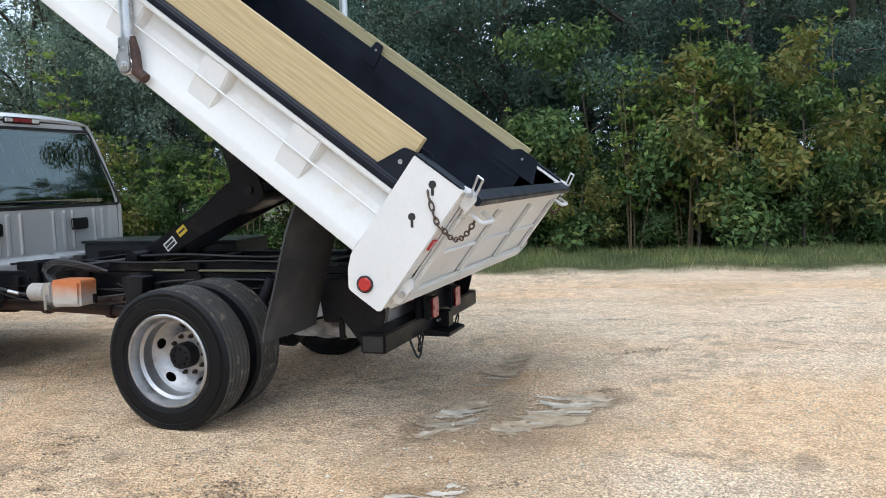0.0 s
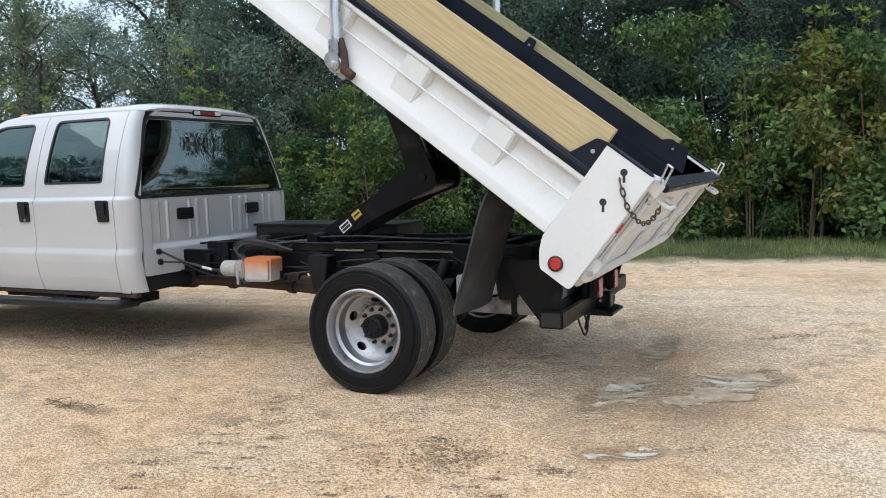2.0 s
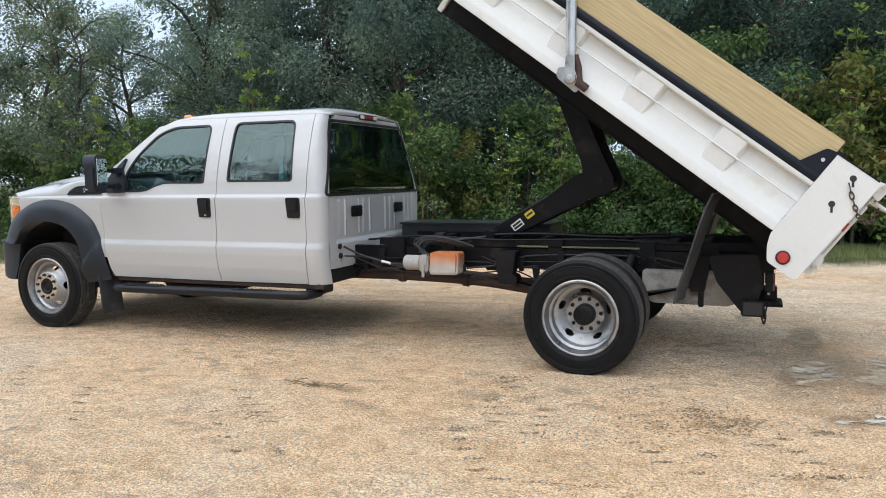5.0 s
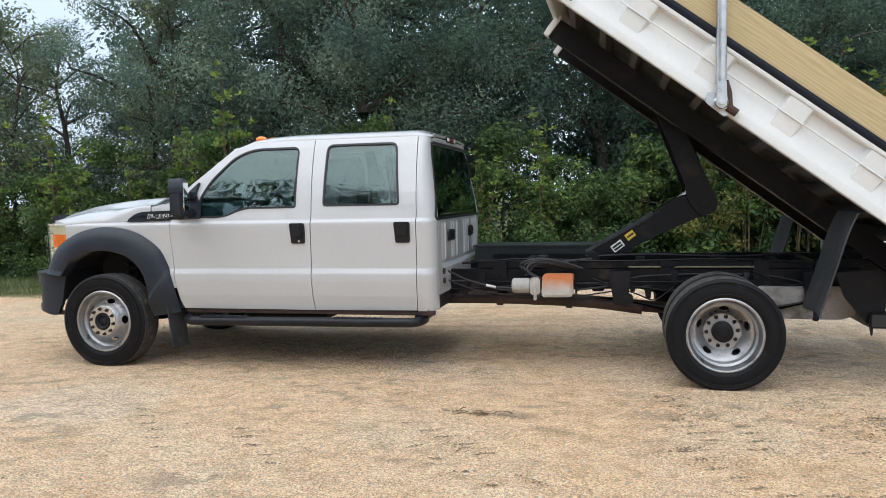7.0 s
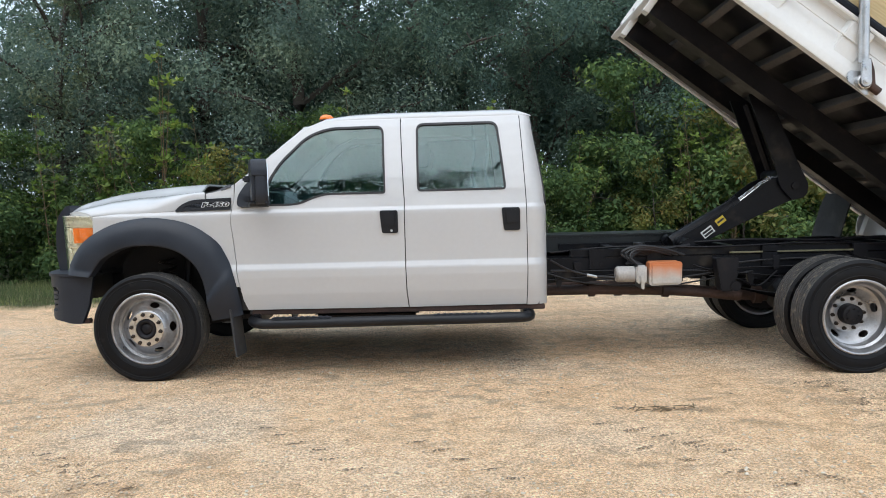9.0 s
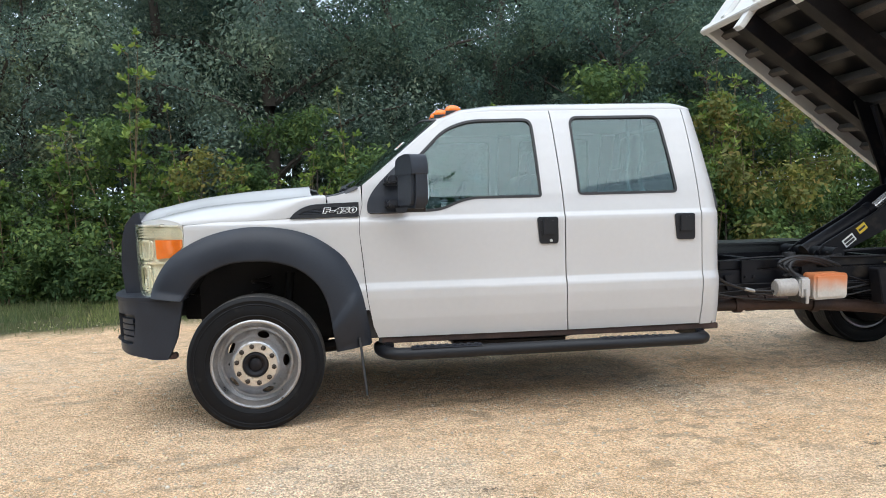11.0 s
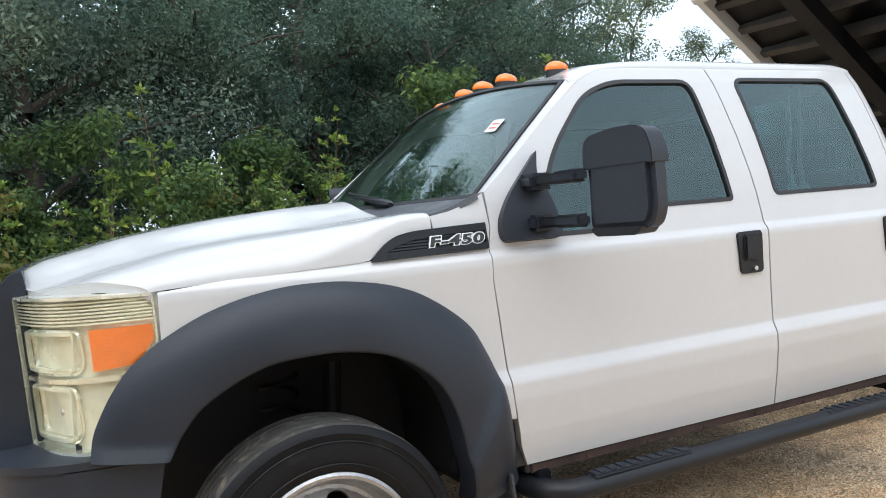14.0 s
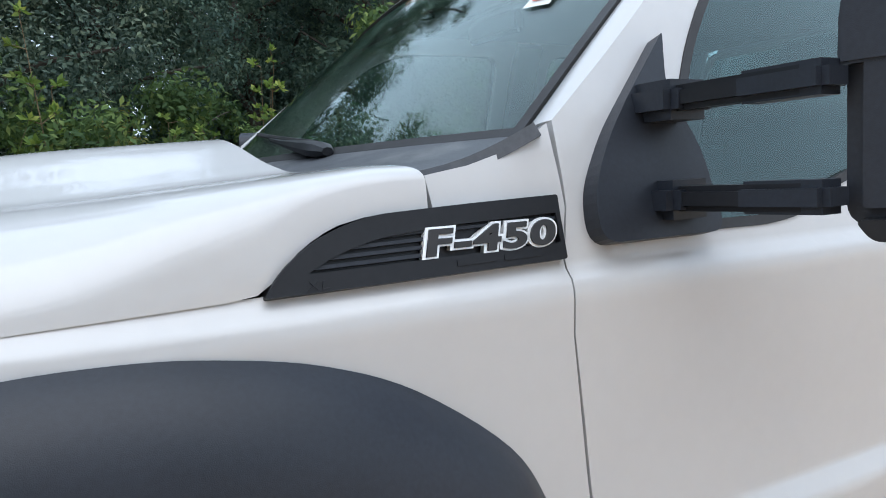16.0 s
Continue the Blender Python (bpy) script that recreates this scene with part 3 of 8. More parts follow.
# soil kinds stored on the ground itself: grass, damp together with painted crumb shade
att = g_me.attributes.new("soil", "FLOAT_COLOR", "POINT")
grass_m = np.clip((GY - road_edge(GX) - 0.5 * (wave_noise(GX, GY, 0.7, 65, 3) - 0.5)) / 0.35, 0, 1)
damp_shade_m = np.clip(np.maximum(puddle_depth(GX, GY) * 2.2, 0.75 * (1.2 - np.sqrt(((GX - 1.72) / 0.70) ** 2 + ((GY + 0.40) / 1.6) ** 2) + 1.6 * (wave_noise(GX, GY, 0.5, 75, 4) - 0.5))), 0, 1)
rut = np.clip((wave_noise(GX * 0.14, GY - 0.22 * GX, 0.20, 88, 3) - 0.55) * 6, 0, 1) * np.clip((GY - 0.5) / 0.6, 0, 1) * np.clip((road_edge(GX) - GY) / 0.8, 0, 1)
rut2 = np.clip((wave_noise(GX * 0.3, GY + 0.25 * GX, 0.16, 89, 3) - 0.58) * 6, 0, 1) * np.clip((-0.6 - GY) / 0.6, 0, 1)
# small shadows of crumbs, painted as dark spots
crumb_shade = np.clip((wave_noise(GX * 0.7, GY * 1.3, 0.10, 91, 3) - 0.60) * 9, 0, 1) * np.clip((wave_noise(GX, GY, 0.9, 92, 3) - 0.42) * 5, 0, 1)
damp_shade_m = np.maximum(damp_shade_m, np.maximum(np.maximum(0.34 * rut, 0.20 * rut2), 0.75 * crumb_shade))
tan_m = np.clip((wave_noise(GX, GY, 1.9, 85, 4) - 0.50) * 5, 0, 1)
band = np.exp(-(((GY - 0.17 * GX - 4.1 + 0.5 * (wave_noise(GX * 0.25, GY * 0.4, 0.8, 86, 3) - 0.5)) / 0.75) ** 2)) + 0.5 * np.exp(-(((GY - 0.17 * GX - 1.1) / 0.35) ** 2))
tan_m = np.maximum(tan_m * np.clip(1.4 - GY, 0, 1), band * np.clip((wave_noise(GX * 0.2, GY, 0.6, 84, 3) - 0.25) * 3, 0, 1) * np.clip((GY - 0.4) / 0.6, 0, 1))
tan_m = np.maximum(tan_m, np.clip((0.3 - GX) / 2.2, 0, 0.85) * np.clip((wave_noise(GX, GY, 1.1, 87, 4) - 0.30) * 4, 0.25, 1))
tan_m = np.maximum(tan_m, np.clip(1.3 - np.sqrt(((GX - 0.5) / 1.3) ** 2 + ((GY + 2.7) / 0.9) ** 2) + 1.2 * (wave_noise(GX, GY, 0.5, 93, 3) - 0.5), 0, 1))
att.data.foreach_set("color", np.stack([grass_m, damp_shade_m, tan_m, np.ones_like(tan_m)], -1).astype(np.float32).ravel())


def ground_mat():
    m = bpy.data.materials.new("sandy_gravel")
    m.use_nodes = True
    n, l = m.node_tree.nodes, m.node_tree.links
    b = n["Principled BSDF"]
    tc = n.new("ShaderNodeTexCoord")
    at = n.new("ShaderNodeAttribute")
    at.attribute_name = "soil"
    sep = n.new("ShaderNodeSeparateColor")
    l.new(at.outputs["Color"], sep.inputs[0])

    def tex(kind, scale, detail=6):
        t = n.new(kind)
        t.inputs["Scale"].default_value = scale
        if kind == "ShaderNodeTexNoise":
            t.inputs["Detail"].default_value = detail
            t.inputs["Roughness"].default_value = 0.65
        l.new(tc.outputs["Object"], t.inputs["Vector"])
        return t

    def ramp(src, *stops):
        r = n.new("ShaderNodeValToRGB")
        e = r.color_ramp.elements
        e[0].position, e[0].color = stops[0][0], (*stops[0][1], 1)
        e[1].position, e[1].color = stops[-1][0], (*stops[-1][1], 1)
        for pos, col in stops[1:-1]:
            k = e.new(pos)
            k.color = (*col, 1)
        l.new(src, r.inputs[0])
        return r.outputs[0]

    def mix(mode, fac, a, c):
        k = n.new("ShaderNodeMixRGB")
        k.blend_type = mode
        for s, v in zip(k.inputs, (fac, a, c)):
            if hasattr(v, "is_linked"):
                l.new(v, s)
            else:
                s.default_value = v
        return k.outputs[0]

    big = tex("ShaderNodeTexNoise", 0.9)
    mid = tex("ShaderNodeTexNoise", 7.0)
    fine = tex("ShaderNodeTexNoise", 70.0)
    peb = tex("ShaderNodeTexVoronoi", 85.0)
    peb2 = tex("ShaderNodeTexVoronoi", 38.0)
    sand = ramp(big.outputs["Fac"], (0.3, (0.76, 0.61, 0.45)), (0.5, (0.84, 0.70, 0.55)), (0.7, (0.90, 0.79, 0.65)))
    tan = ramp(mid.outputs["Fac"], (0.3, (0.77, 0.53, 0.325)), (0.7, (0.87, 0.655, 0.445)))
    col = mix("MIX", sep.outputs[2], sand, tan)
    col = mix("MULTIPLY", 1.0, col, ramp(mid.outputs["Fac"], (0.28, (0.78, 0.75, 0.71)), (0.5, (0.98, 0.98, 0.98)), (0.72, (1.08, 1.08, 1.08))))
    col = mix("MULTIPLY", 0.8, col, ramp(fine.outputs["Fac"], (0.32, (0.45, 0.43, 0.40)), (0.68, (1.38, 1.37, 1.35))))
    grit = tex("ShaderNodeTexNoise", 260.0, 3)
    col = mix("MULTIPLY", 1.0, col, ramp(grit.outputs["Fac"], (0.34, (0.45, 0.43, 0.40)), (0.66, (1.42, 1.41, 1.40))))
    stone = ramp(peb.outputs["Color"], (0.0, (0.46, 0.41, 0.35)), (0.6, (0.72, 0.66, 0.57)), (1.0, (0.86, 0.83, 0.77)))
    mask = ramp(peb.outputs["Distance"], (0.25, (0.6, 0.6, 0.6)), (0.5, (0, 0, 0)))
    col = mix("MIX", mix("MULTIPLY", 1.0, mask, ramp(big.outputs["Fac"], (0.35, (0.25, 0.25, 0.25)), (0.65, (0.8, 0.8, 0.8)))), col, stone)
    # grains lighter and darker than one another, crevice shade between them painted dark; less where sand lies
    loose = ramp(sep.outputs[2], (0.0, (0.72, 0.72, 0.72)), (1.0, (0.36, 0.36, 0.36)))
    col = mix("MULTIPLY", loose, col, ramp(peb.outputs["Color"], (0.1, (0.84, 0.83, 0.82)), (0.5, (1.10, 1.10, 1.10)), (0.9, (1.34, 1.34, 1.34))))
    col = mix("MULTIPLY", loose, col, ramp(peb.outputs["Distance"], (0.30, (1.10, 1.10, 1.10)), (0.66, (0.66, 0.62, 0.58))))
    col = mix("MULTIPLY", loose, col, ramp(peb2.outputs["Distance"], (0.40, (1.06, 1.06, 1.06)), (0.75, (0.76, 0.73, 0.70))))
    col = mix("MULTIPLY", 1.0, col, (1.30, 1.25, 1.185, 1))
    damp_shade_f = mix("MULTIPLY", 1.0, sep.outputs[1], ramp(mid.outputs["Fac"], (0.25, (0.6, 0.6, 0.6)), (0.6, (1, 1, 1))))
    col = mix("MIX", damp_shade_f, col, mix("MULTIPLY", 1.0, col, (0.50, 0.475, 0.45, 1)))
    verge = ramp(mid.outputs["Fac"], (0.3, (0.06, 0.075, 0.025)), (0.7, (0.12, 0.12, 0.05)))
    col = mix("MIX", sep.outputs[0], col, verge)
    l.new(col, b.inputs["Base Color"])
    l.new(ramp(sep.outputs[1], (0.3, (0.92, 0.92, 0.92)), (0.9, (0.42, 0.42, 0.42))), b.inputs["Roughness"])
    b.inputs["Specular IOR Level"].default_value = 0.3
    hsum = n.new("ShaderNodeMath")
    hsum.operation = "ADD"
    l.new(fine.outputs["Fac"], hsum.inputs[0])
    inv = n.new("ShaderNodeMath")
    inv.operation = "MULTIPLY"
    inv.inputs[1].default_value = -0.9
    l.new(peb.outputs["Distance"], inv.inputs[0])
    l.new(inv.outputs[0], hsum.inputs[1])
    hs2 = n.new("ShaderNodeMath")
    hs2.operation = "SUBTRACT"
    l.new(hsum.outputs[0], hs2.inputs[0])
    l.new(peb2.outputs["Distance"], hs2.inputs[1])
    bn = n.new("ShaderNodeBump")
    bn.inputs["Strength"].default_value = 1.0
    bn.inputs["Distance"].default_value = 0.02
    l.new(hs2.outputs[0], bn.inputs["Height"])
    l.new(bn.outputs[0], b.inputs["Normal"])
    return m


g_me.materials.append(ground_mat())
ground = tagged(new("ground", g_me), "pale sandy gravel lot with tyre tracks and grass verge", "ground", kind="structure")

def on_ground(x, y):
    """Height of the sheet itself between its corners."""
    i, j = np.clip(np.searchsorted(gx, x) - 1, 0, nx - 2), np.clip(np.searchsorted(gy, y) - 1, 0, ny - 2)
    u, v = (x - gx[i]) / (gx[i + 1] - gx[i]), (y - gy[j]) / (gy[j + 1] - gy[j])
    return (GZ[i, j] * (1 - u) + GZ[i + 1, j] * u) * (1 - v) + (GZ[i, j + 1] * (1 - u) + GZ[i + 1, j + 1] * u) * v


def water_mat(name, color, spec):
    m = bpy.data.materials.new(name)
    m.use_nodes = True
    n, l = m.node_tree.nodes, m.node_tree.links
    b = n["Principled BSDF"]
    tc = n.new("ShaderNodeTexCoord")
    t = n.new("ShaderNodeTexNoise")
    t.inputs["Scale"].default_value = 14
    t.inputs["Detail"].default_value = 6
    l.new(tc.outputs["Object"], t.inputs["Vector"])
    r = n.new("ShaderNodeValToRGB")
    r.color_ramp.elements[0].position, r.color_ramp.elements[1].position = 0.35, 0.68
    r.color_ramp.elements[0].color = tuple(0.72 * c for c in color) + (1,)
    r.color_ramp.elements[1].color = tuple(min(1.15 * c, 0.9) for c in color) + (1,)
    l.new(t.outputs["Fac"], r.inputs[0])
    l.new(r.outputs[0], b.inputs["Base Color"])
    b.inputs["Specular IOR Level"].default_value = spec
    b.inputs["Roughness"].default_value = 0.36
    u = n.new("ShaderNodeBump")
    u.inputs["Strength"].default_value = 0.25
    u.inputs["Distance"].default_value = 0.01
    l.new(t.outputs["Fac"], u.inputs["Height"])
    l.new(u.outputs[0], b.inputs["Normal"])
    return m


# the paler water has the sky's reflection put into its base colour
SKY_SHEEN, MUDDY = water_mat("rain_water_sky_sheen", (0.60, 0.53, 0.44), 0.22), water_mat("brown_rain_water", (0.46, 0.355, 0.245), 0.16)
for (px, py, rx, ry, turn), wet, fill, stretch in zip(PUDDLES, (MUDDY, SKY_SHEEN, SKY_SHEEN, MUDDY), (0.70, 0.86, 0.74, 0.76), ((0.8, 2.0), (0.6, 3.0), (0.5, 4.2), (0.8, 2.0))):
    reach, cell = 1.5 * max(rx, ry), 0.009
    k = int(2 * reach / cell)
    cu, cv = np.meshgrid(px - reach + cell * np.arange(k + 1), py - reach + cell * np.arange(k + 1), indexing="ij")
    ru, rv = 0.93 * cu + 0.36 * cv, 0.93 * cv - 0.36 * cu
    streak = wave_noise(ru * stretch[0], rv * stretch[1], 0.22, 98, 4)
    deep = puddle_depth(cu, cv)
    low = streak + 0.30 * np.minimum(deep * 1.5, 1) - 0.2 * (deep < 0.12) + 0.45 * (wave_noise(ru * stretch[0] * 1.4, rv * stretch[1] ** 0.5, 0.07, 99, 4) - 0.5) > fill + 0.06
    hz = on_ground(cu, cv) + 0.0035
    b = bmesh.new()
    at_corner = {}
    for i, j in zip(*np.nonzero(low[:-1, :-1] & low[1:, 1:] & (deep[:-1, :-1] > 0.02))):
        ring = []
        for p in ((i, j), (i + 1, j), (i + 1, j + 1), (i, j + 1)):
            if p not in at_corner:
                at_corner[p] = b.verts.new((cu[p], cv[p], hz[p]))
            ring.append(at_corner[p])
        b.faces.new(ring)
    if not b.faces:
        b.free()
        continue
    ob = link_mesh("puddle", b, wet, 60)
    tagged(ob, "thin rain puddle on the gravel, pale sky reflection painted in" if wet is SKY_SHEEN else "shallow brown rain puddle on the gravel", "puddle", kind="structure")


def scatter_mesh(name, verts, tri, material, label, category, kind="stuff"):
    me = bpy.data.meshes.new(name)
    me.vertices.add(len(verts))
    me.vertices.foreach_set("co", np.asarray(verts, np.float32).ravel())
    me.loops.add(tri.size)
    me.loops.foreach_set("vertex_index", tri.ravel().astype(np.int32))
    me.polygons.add(len(tri))
    me.polygons.foreach_set("loop_start", np.arange(0, tri.size, tri.shape[1], dtype=np.int32))
    me.update()
    me.materials.append(material)
    ob = new(name, me)
    return tagged(ob, label, category, kind=kind) if label else ob


# loose pebbles
rng = np.random.default_rng(3)
NP = 34000
px = rng.uniform(-8.5, 5.5, NP)
py = np.where(rng.random(NP) < 0.85, rng.uniform(-5.5, 1.5, NP), rng.uniform(1.5, 6.0, NP))
keep = (wave_noise(px, py, 0.9, 33, 3) + 0.25 * rng.random(NP)) > 0.52
px, py = px[keep], py[keep]
NP = len(px)
pr = 0.003 + 0.010 * rng.random(NP) ** 3
octa = np.array([(1, 0, 0), (0, 1, 0), (-1, 0, 0), (0, -1, 0), (0, 0, 1), (0, 0, -1)], float)
jit = rng.uniform(0.6, 1.3, (NP, 6, 3))
vv = octa[None] * jit * pr[:, None, None] * np.array([1.2, 1.0, 0.7])
ang = rng.uniform(0, 2 * math.pi, NP)
cs, sn = np.cos(ang)[:, None], np.sin(ang)[:, None]
vv = np.stack([vv[..., 0] * cs - vv[..., 1] * sn, vv[..., 0] * sn + vv[..., 1] * cs, vv[..., 2]], -1)
vv += np.stack([px, py, ground_height(px, py) + pr * 0.3], -1)[:, None]
of = np.array([(0, 1, 4), (1, 2, 4), (2, 3, 4), (3, 0, 4), (1, 0, 5), (2, 1, 5), (3, 2, 5), (0, 3, 5)])
PEBBLE = leaf_mat("pebble_stone", (0.52, 0.41, 0.29), (0.70, 0.57, 0.42), (0.82, 0.73, 0.60), thin=0.0, patchy=0.0)
scatter_mesh("gravel_pebbles", vv.reshape(-1, 3), (of[None] + 6 * np.arange(NP)[:, None, None]).reshape(-1, 3), PEBBLE, "loose pale pebbles scattered on the ground", "gravel")

# grass blades on the verge
NG = 52000
bx = rng.uniform(-14, 9, NG)
by = road_edge(bx) + 0.05 - 0.05 + rng.random(NG) ** 0.8 * 2.6 + 0.25 * (wave_noise(bx, np.zeros(NG), 0.5, 12, 3) - 0.5)
keep = wave_noise(bx, by, 0.5, 34, 3) + 0.3 * rng.random(NG) > 0.5
bx, by = bx[keep], by[keep]
NG = len(bx)
bh = rng.uniform(0.03, 0.12, NG) * (0.6 + 0.8 * wave_noise(bx, by, 0.9, 35, 2)) * np.clip((by - road_edge(bx)) * 1.2 + 0.45, 0.3, 1.3)
ba = rng.uniform(0, 2 * math.pi, NG)
bw = rng.uniform(0.003, 0.007, NG)
lean = rng.uniform(0.1, 0.7, NG) * bh
la = rng.uniform(0, 2 * math.pi, NG)
bz = ground_height(bx, by)
root0 = np.stack([bx - np.cos(ba) * bw, by - np.sin(ba) * bw, bz - 0.01], -1)
root1 = np.stack([bx + np.cos(ba) * bw, by + np.sin(ba) * bw, bz - 0.01], -1)
tip = np.stack([bx + np.cos(la) * lean, by + np.sin(la) * lean, bz + bh], -1)
scatter_mesh("verge_grass", np.stack([root0, root1, tip], 1).reshape(-1, 3), np.arange(NG * 3).reshape(-1, 3), GRASS, "thin green roadside grass", "grass")
# small dry twigs lying on the lot
for tx, ty, n_t in ((-1.55, -2.05, 14),):
    b = bmesh.new()
    for k in range(n_t):
        a = rng.uniform(-1.3, 1.3)
        ln = rng.uniform(0.025, 0.075)
        cx, cy = tx + rng.uniform(-0.19, 0.2), ty + rng.uniform(-0.06, 0.06)
        z = float(ground_height(np.array([cx]), np.array([cy]))[0]) + 0.012
        tube([(cx - ln * math.cos(a), cy - ln * math.sin(a), z - 0.006), (cx, cy, z + 0.008), (cx + ln * math.cos(a + 0.3), cy + ln * math.sin(a + 0.3), z - 0.004)], 0.0028, 5, b)
    tagged(link_mesh("fallen_twig", b, TWIG), "small dry fallen twigs on the gravel", "twigs", kind="stuff")

# dark clods and crumbs in strips, small shadows in their colour: x, y, half length, half width, turn, count
STRIPS = [(2.35, 1.22, 0.40, 0.07, 0.55, 260), (3.45, 2.64, 0.32, 0.06, 0.5, 170), (2.0, 2.48, 0.34, 0.04, 0.1, 120), (2.24, 0.12, 0.10, 0.04, 0.3, 50), (2.0, -1.48, 0.12, 0.08, 0.5, 70), (0.85, -1.86, 0.16, 0.14, 0.9, 150),
          (-1.52, -2.04, 0.20, 0.035, -0.5, 110), (-1.83, -2.02, 0.06, 0.03, 0, 30), (-2.2, -1.6, 0.25, 0.12, 0.8, 50), (-1.12, -3.2, 0.1, 0.03, -0.6, 40), (-0.4, -1.53, 0.2, 0.06, 0.4, 60), (0.42, -1.57, 0.2, 0.1, 0.6, 60),
          (-0.4, -2.6, 0.25, 0.05, 0.5, 60), (-1.6, -2.75, 0.14, 0.06, -0.3, 36), (-0.42, -1.48, 0.2, 0.05, 0.0, 40), (-3.5, 1.3, 0.5, 0.06, 0.3, 90), (0.7, 2.56, 0.3, 0.03, 0.2, 70), (-4.0, -3.6, 0.6, 0.3, 0.2, 50), (2.5, -2.2, 1.0, 0.8, 0.0, 90), (0.75, -2.05, 0.5, 0.35, 0.6, 520), (-0.2, -1.9, 0.4, 0.3, 0.4, 110), (0.1, -2.6, 0.6, 0.25, 0.3, 120), (1.46, -2.02, 0.10, 0.06, 0.3, 90), (1.4, -2.68, 0.25, 0.05, 0.4, 90), (0.93, -2.58, 0.08, 0.04, 0.2, 50), (1.0, -2.05, 0.25, 0.12, 0.6, 260)]
DASHES = [(-1.97, -2.34, 0.13, -0.12, 5), (-0.36, -2.62, 0.07, -0.12, 5), (-0.36, -2.02, 0.05, -0.13, 4), (-0.46, -1.45, 0.04, -0.13, 3), (0.0, -2.1, 0.02, -0.14, 4), (-1.86, -2.78, 0.18, -0.17, 4), (0.05, -3.18, 0.2, 0.02, 3), (0.79, -1.81, 0.09, -0.13, 5), (1.26, -2.2, 0.06, -0.15, 4), (0.55, -2.5, 0.1, -0.11, 4), (-3.0, -2.6, 0.12, -0.14, 5), (-3.9, -2.3, 0.12, -0.14, 6), (-5.0, -2.7, 0.11, -0.09, 7)]
lx, ly = [], []
for cx, cy, hl, hw_, turn, n_l in STRIPS:
    u, v = rng.normal(0, 0.5, n_l) * hl, rng.normal(0, 0.5, n_l) * hw_
    lx.append(cx + u * math.cos(turn) - v * math.sin(turn))
    ly.append(cy + u * math.sin(turn) + v * math.cos(turn))
# lug prints: short dark dashes one behind the other
for cx, cy, step_x, step_y, count in DASHES:
    for k in range(count):
        u, v = rng.normal(0, 0.5, 26) * 0.075, rng.normal(0, 0.5, 26) * 0.016
        lx.append(cx + k * step_x + u * 0.95 - v * 0.3 + rng.uniform(-0.02, 0.02))
        ly.append(cy + k * step_y + u * 0.3 + v * 0.95)
lx.append(rng.uniform(-8, 5, 700))
ly.append(rng.uniform(-5.5, 5, 700))
lx, ly = np.concatenate(lx), np.concatenate(ly)
NL = len(lx)
lz = on_ground(lx, ly)
la, ls = rng.uniform(0, 2 * math.pi, NL), rng.uniform(0.004, 0.013, NL)
lv = []
for k, (ra, hh) in enumerate(((1.0, 0.3), (0.45, 0.55), (1.0, 0.2), (0.5, 0.1))):
    aa = la + k * math.pi / 2 + rng.uniform(-0.4, 0.4, NL)
    lv.append(np.stack([lx + np.cos(aa) * ls * ra, ly + np.sin(aa) * ls * ra, lz + 0.002 + ls * hh * rng.uniform(0.1, 1.0, NL)], -1))
scatter_mesh("clod_shade_flecks", np.stack(lv, 1).reshape(-1, 3), np.arange(NL * 4).reshape(-1, 4), CLOD_SHADE, "dark flecks for soil clods, lug prints and their small shadows", "litter")

# ---- trees and bushes ----
def leaf_cloud(centers, radii, count, size, seed, flat=0.7, droop=0.3):
    """Many separate folded leaves gathered in clumps; returns vertices and quads."""
    r = np.random.default_rng(seed)
    centers, radii = np.asarray(centers, float), np.asarray(radii, float)
    w = radii ** 2
    pick = r.choice(len(centers), count, p=w / w.sum())
    d = r.normal(size=(count, 3))
    d /= np.linalg.norm(d, axis=1)[:, None]
    rad = radii[pick] * r.random(count) ** 0.45
    pos = centers[pick] + d * rad[:, None] * np.array([1, 1, flat])
    nrm = d * 0.7 + r.normal(size=(count, 3)) * 0.55 + np.array([0, 0, 0.45])
    nrm /= np.linalg.norm(nrm, axis=1)[:, None]
    t = np.cross(nrm, r.normal(size=(count, 3)))
    t /= np.linalg.norm(t, axis=1)[:, None]
    t[:, 2] -= droop
    t /= np.linalg.norm(t, axis=1)[:, None]
    s = np.cross(nrm, t)
    ln = size * r.uniform(0.6, 1.35, count)[:, None]
    wd = ln * r.uniform(0.38, 0.55, count)[:, None] * 0.5
    a = pos
    c = pos + t * ln
    m1 = pos + t * ln * 0.45 + s * wd + nrm * ln * 0.06
    m2 = pos + t * ln * 0.45 - s * wd + nrm * ln * 0.06
    return np.stack([a, m1, c, m2], 1).reshape(-1, 3), np.arange(count * 4).reshape(-1, 4)


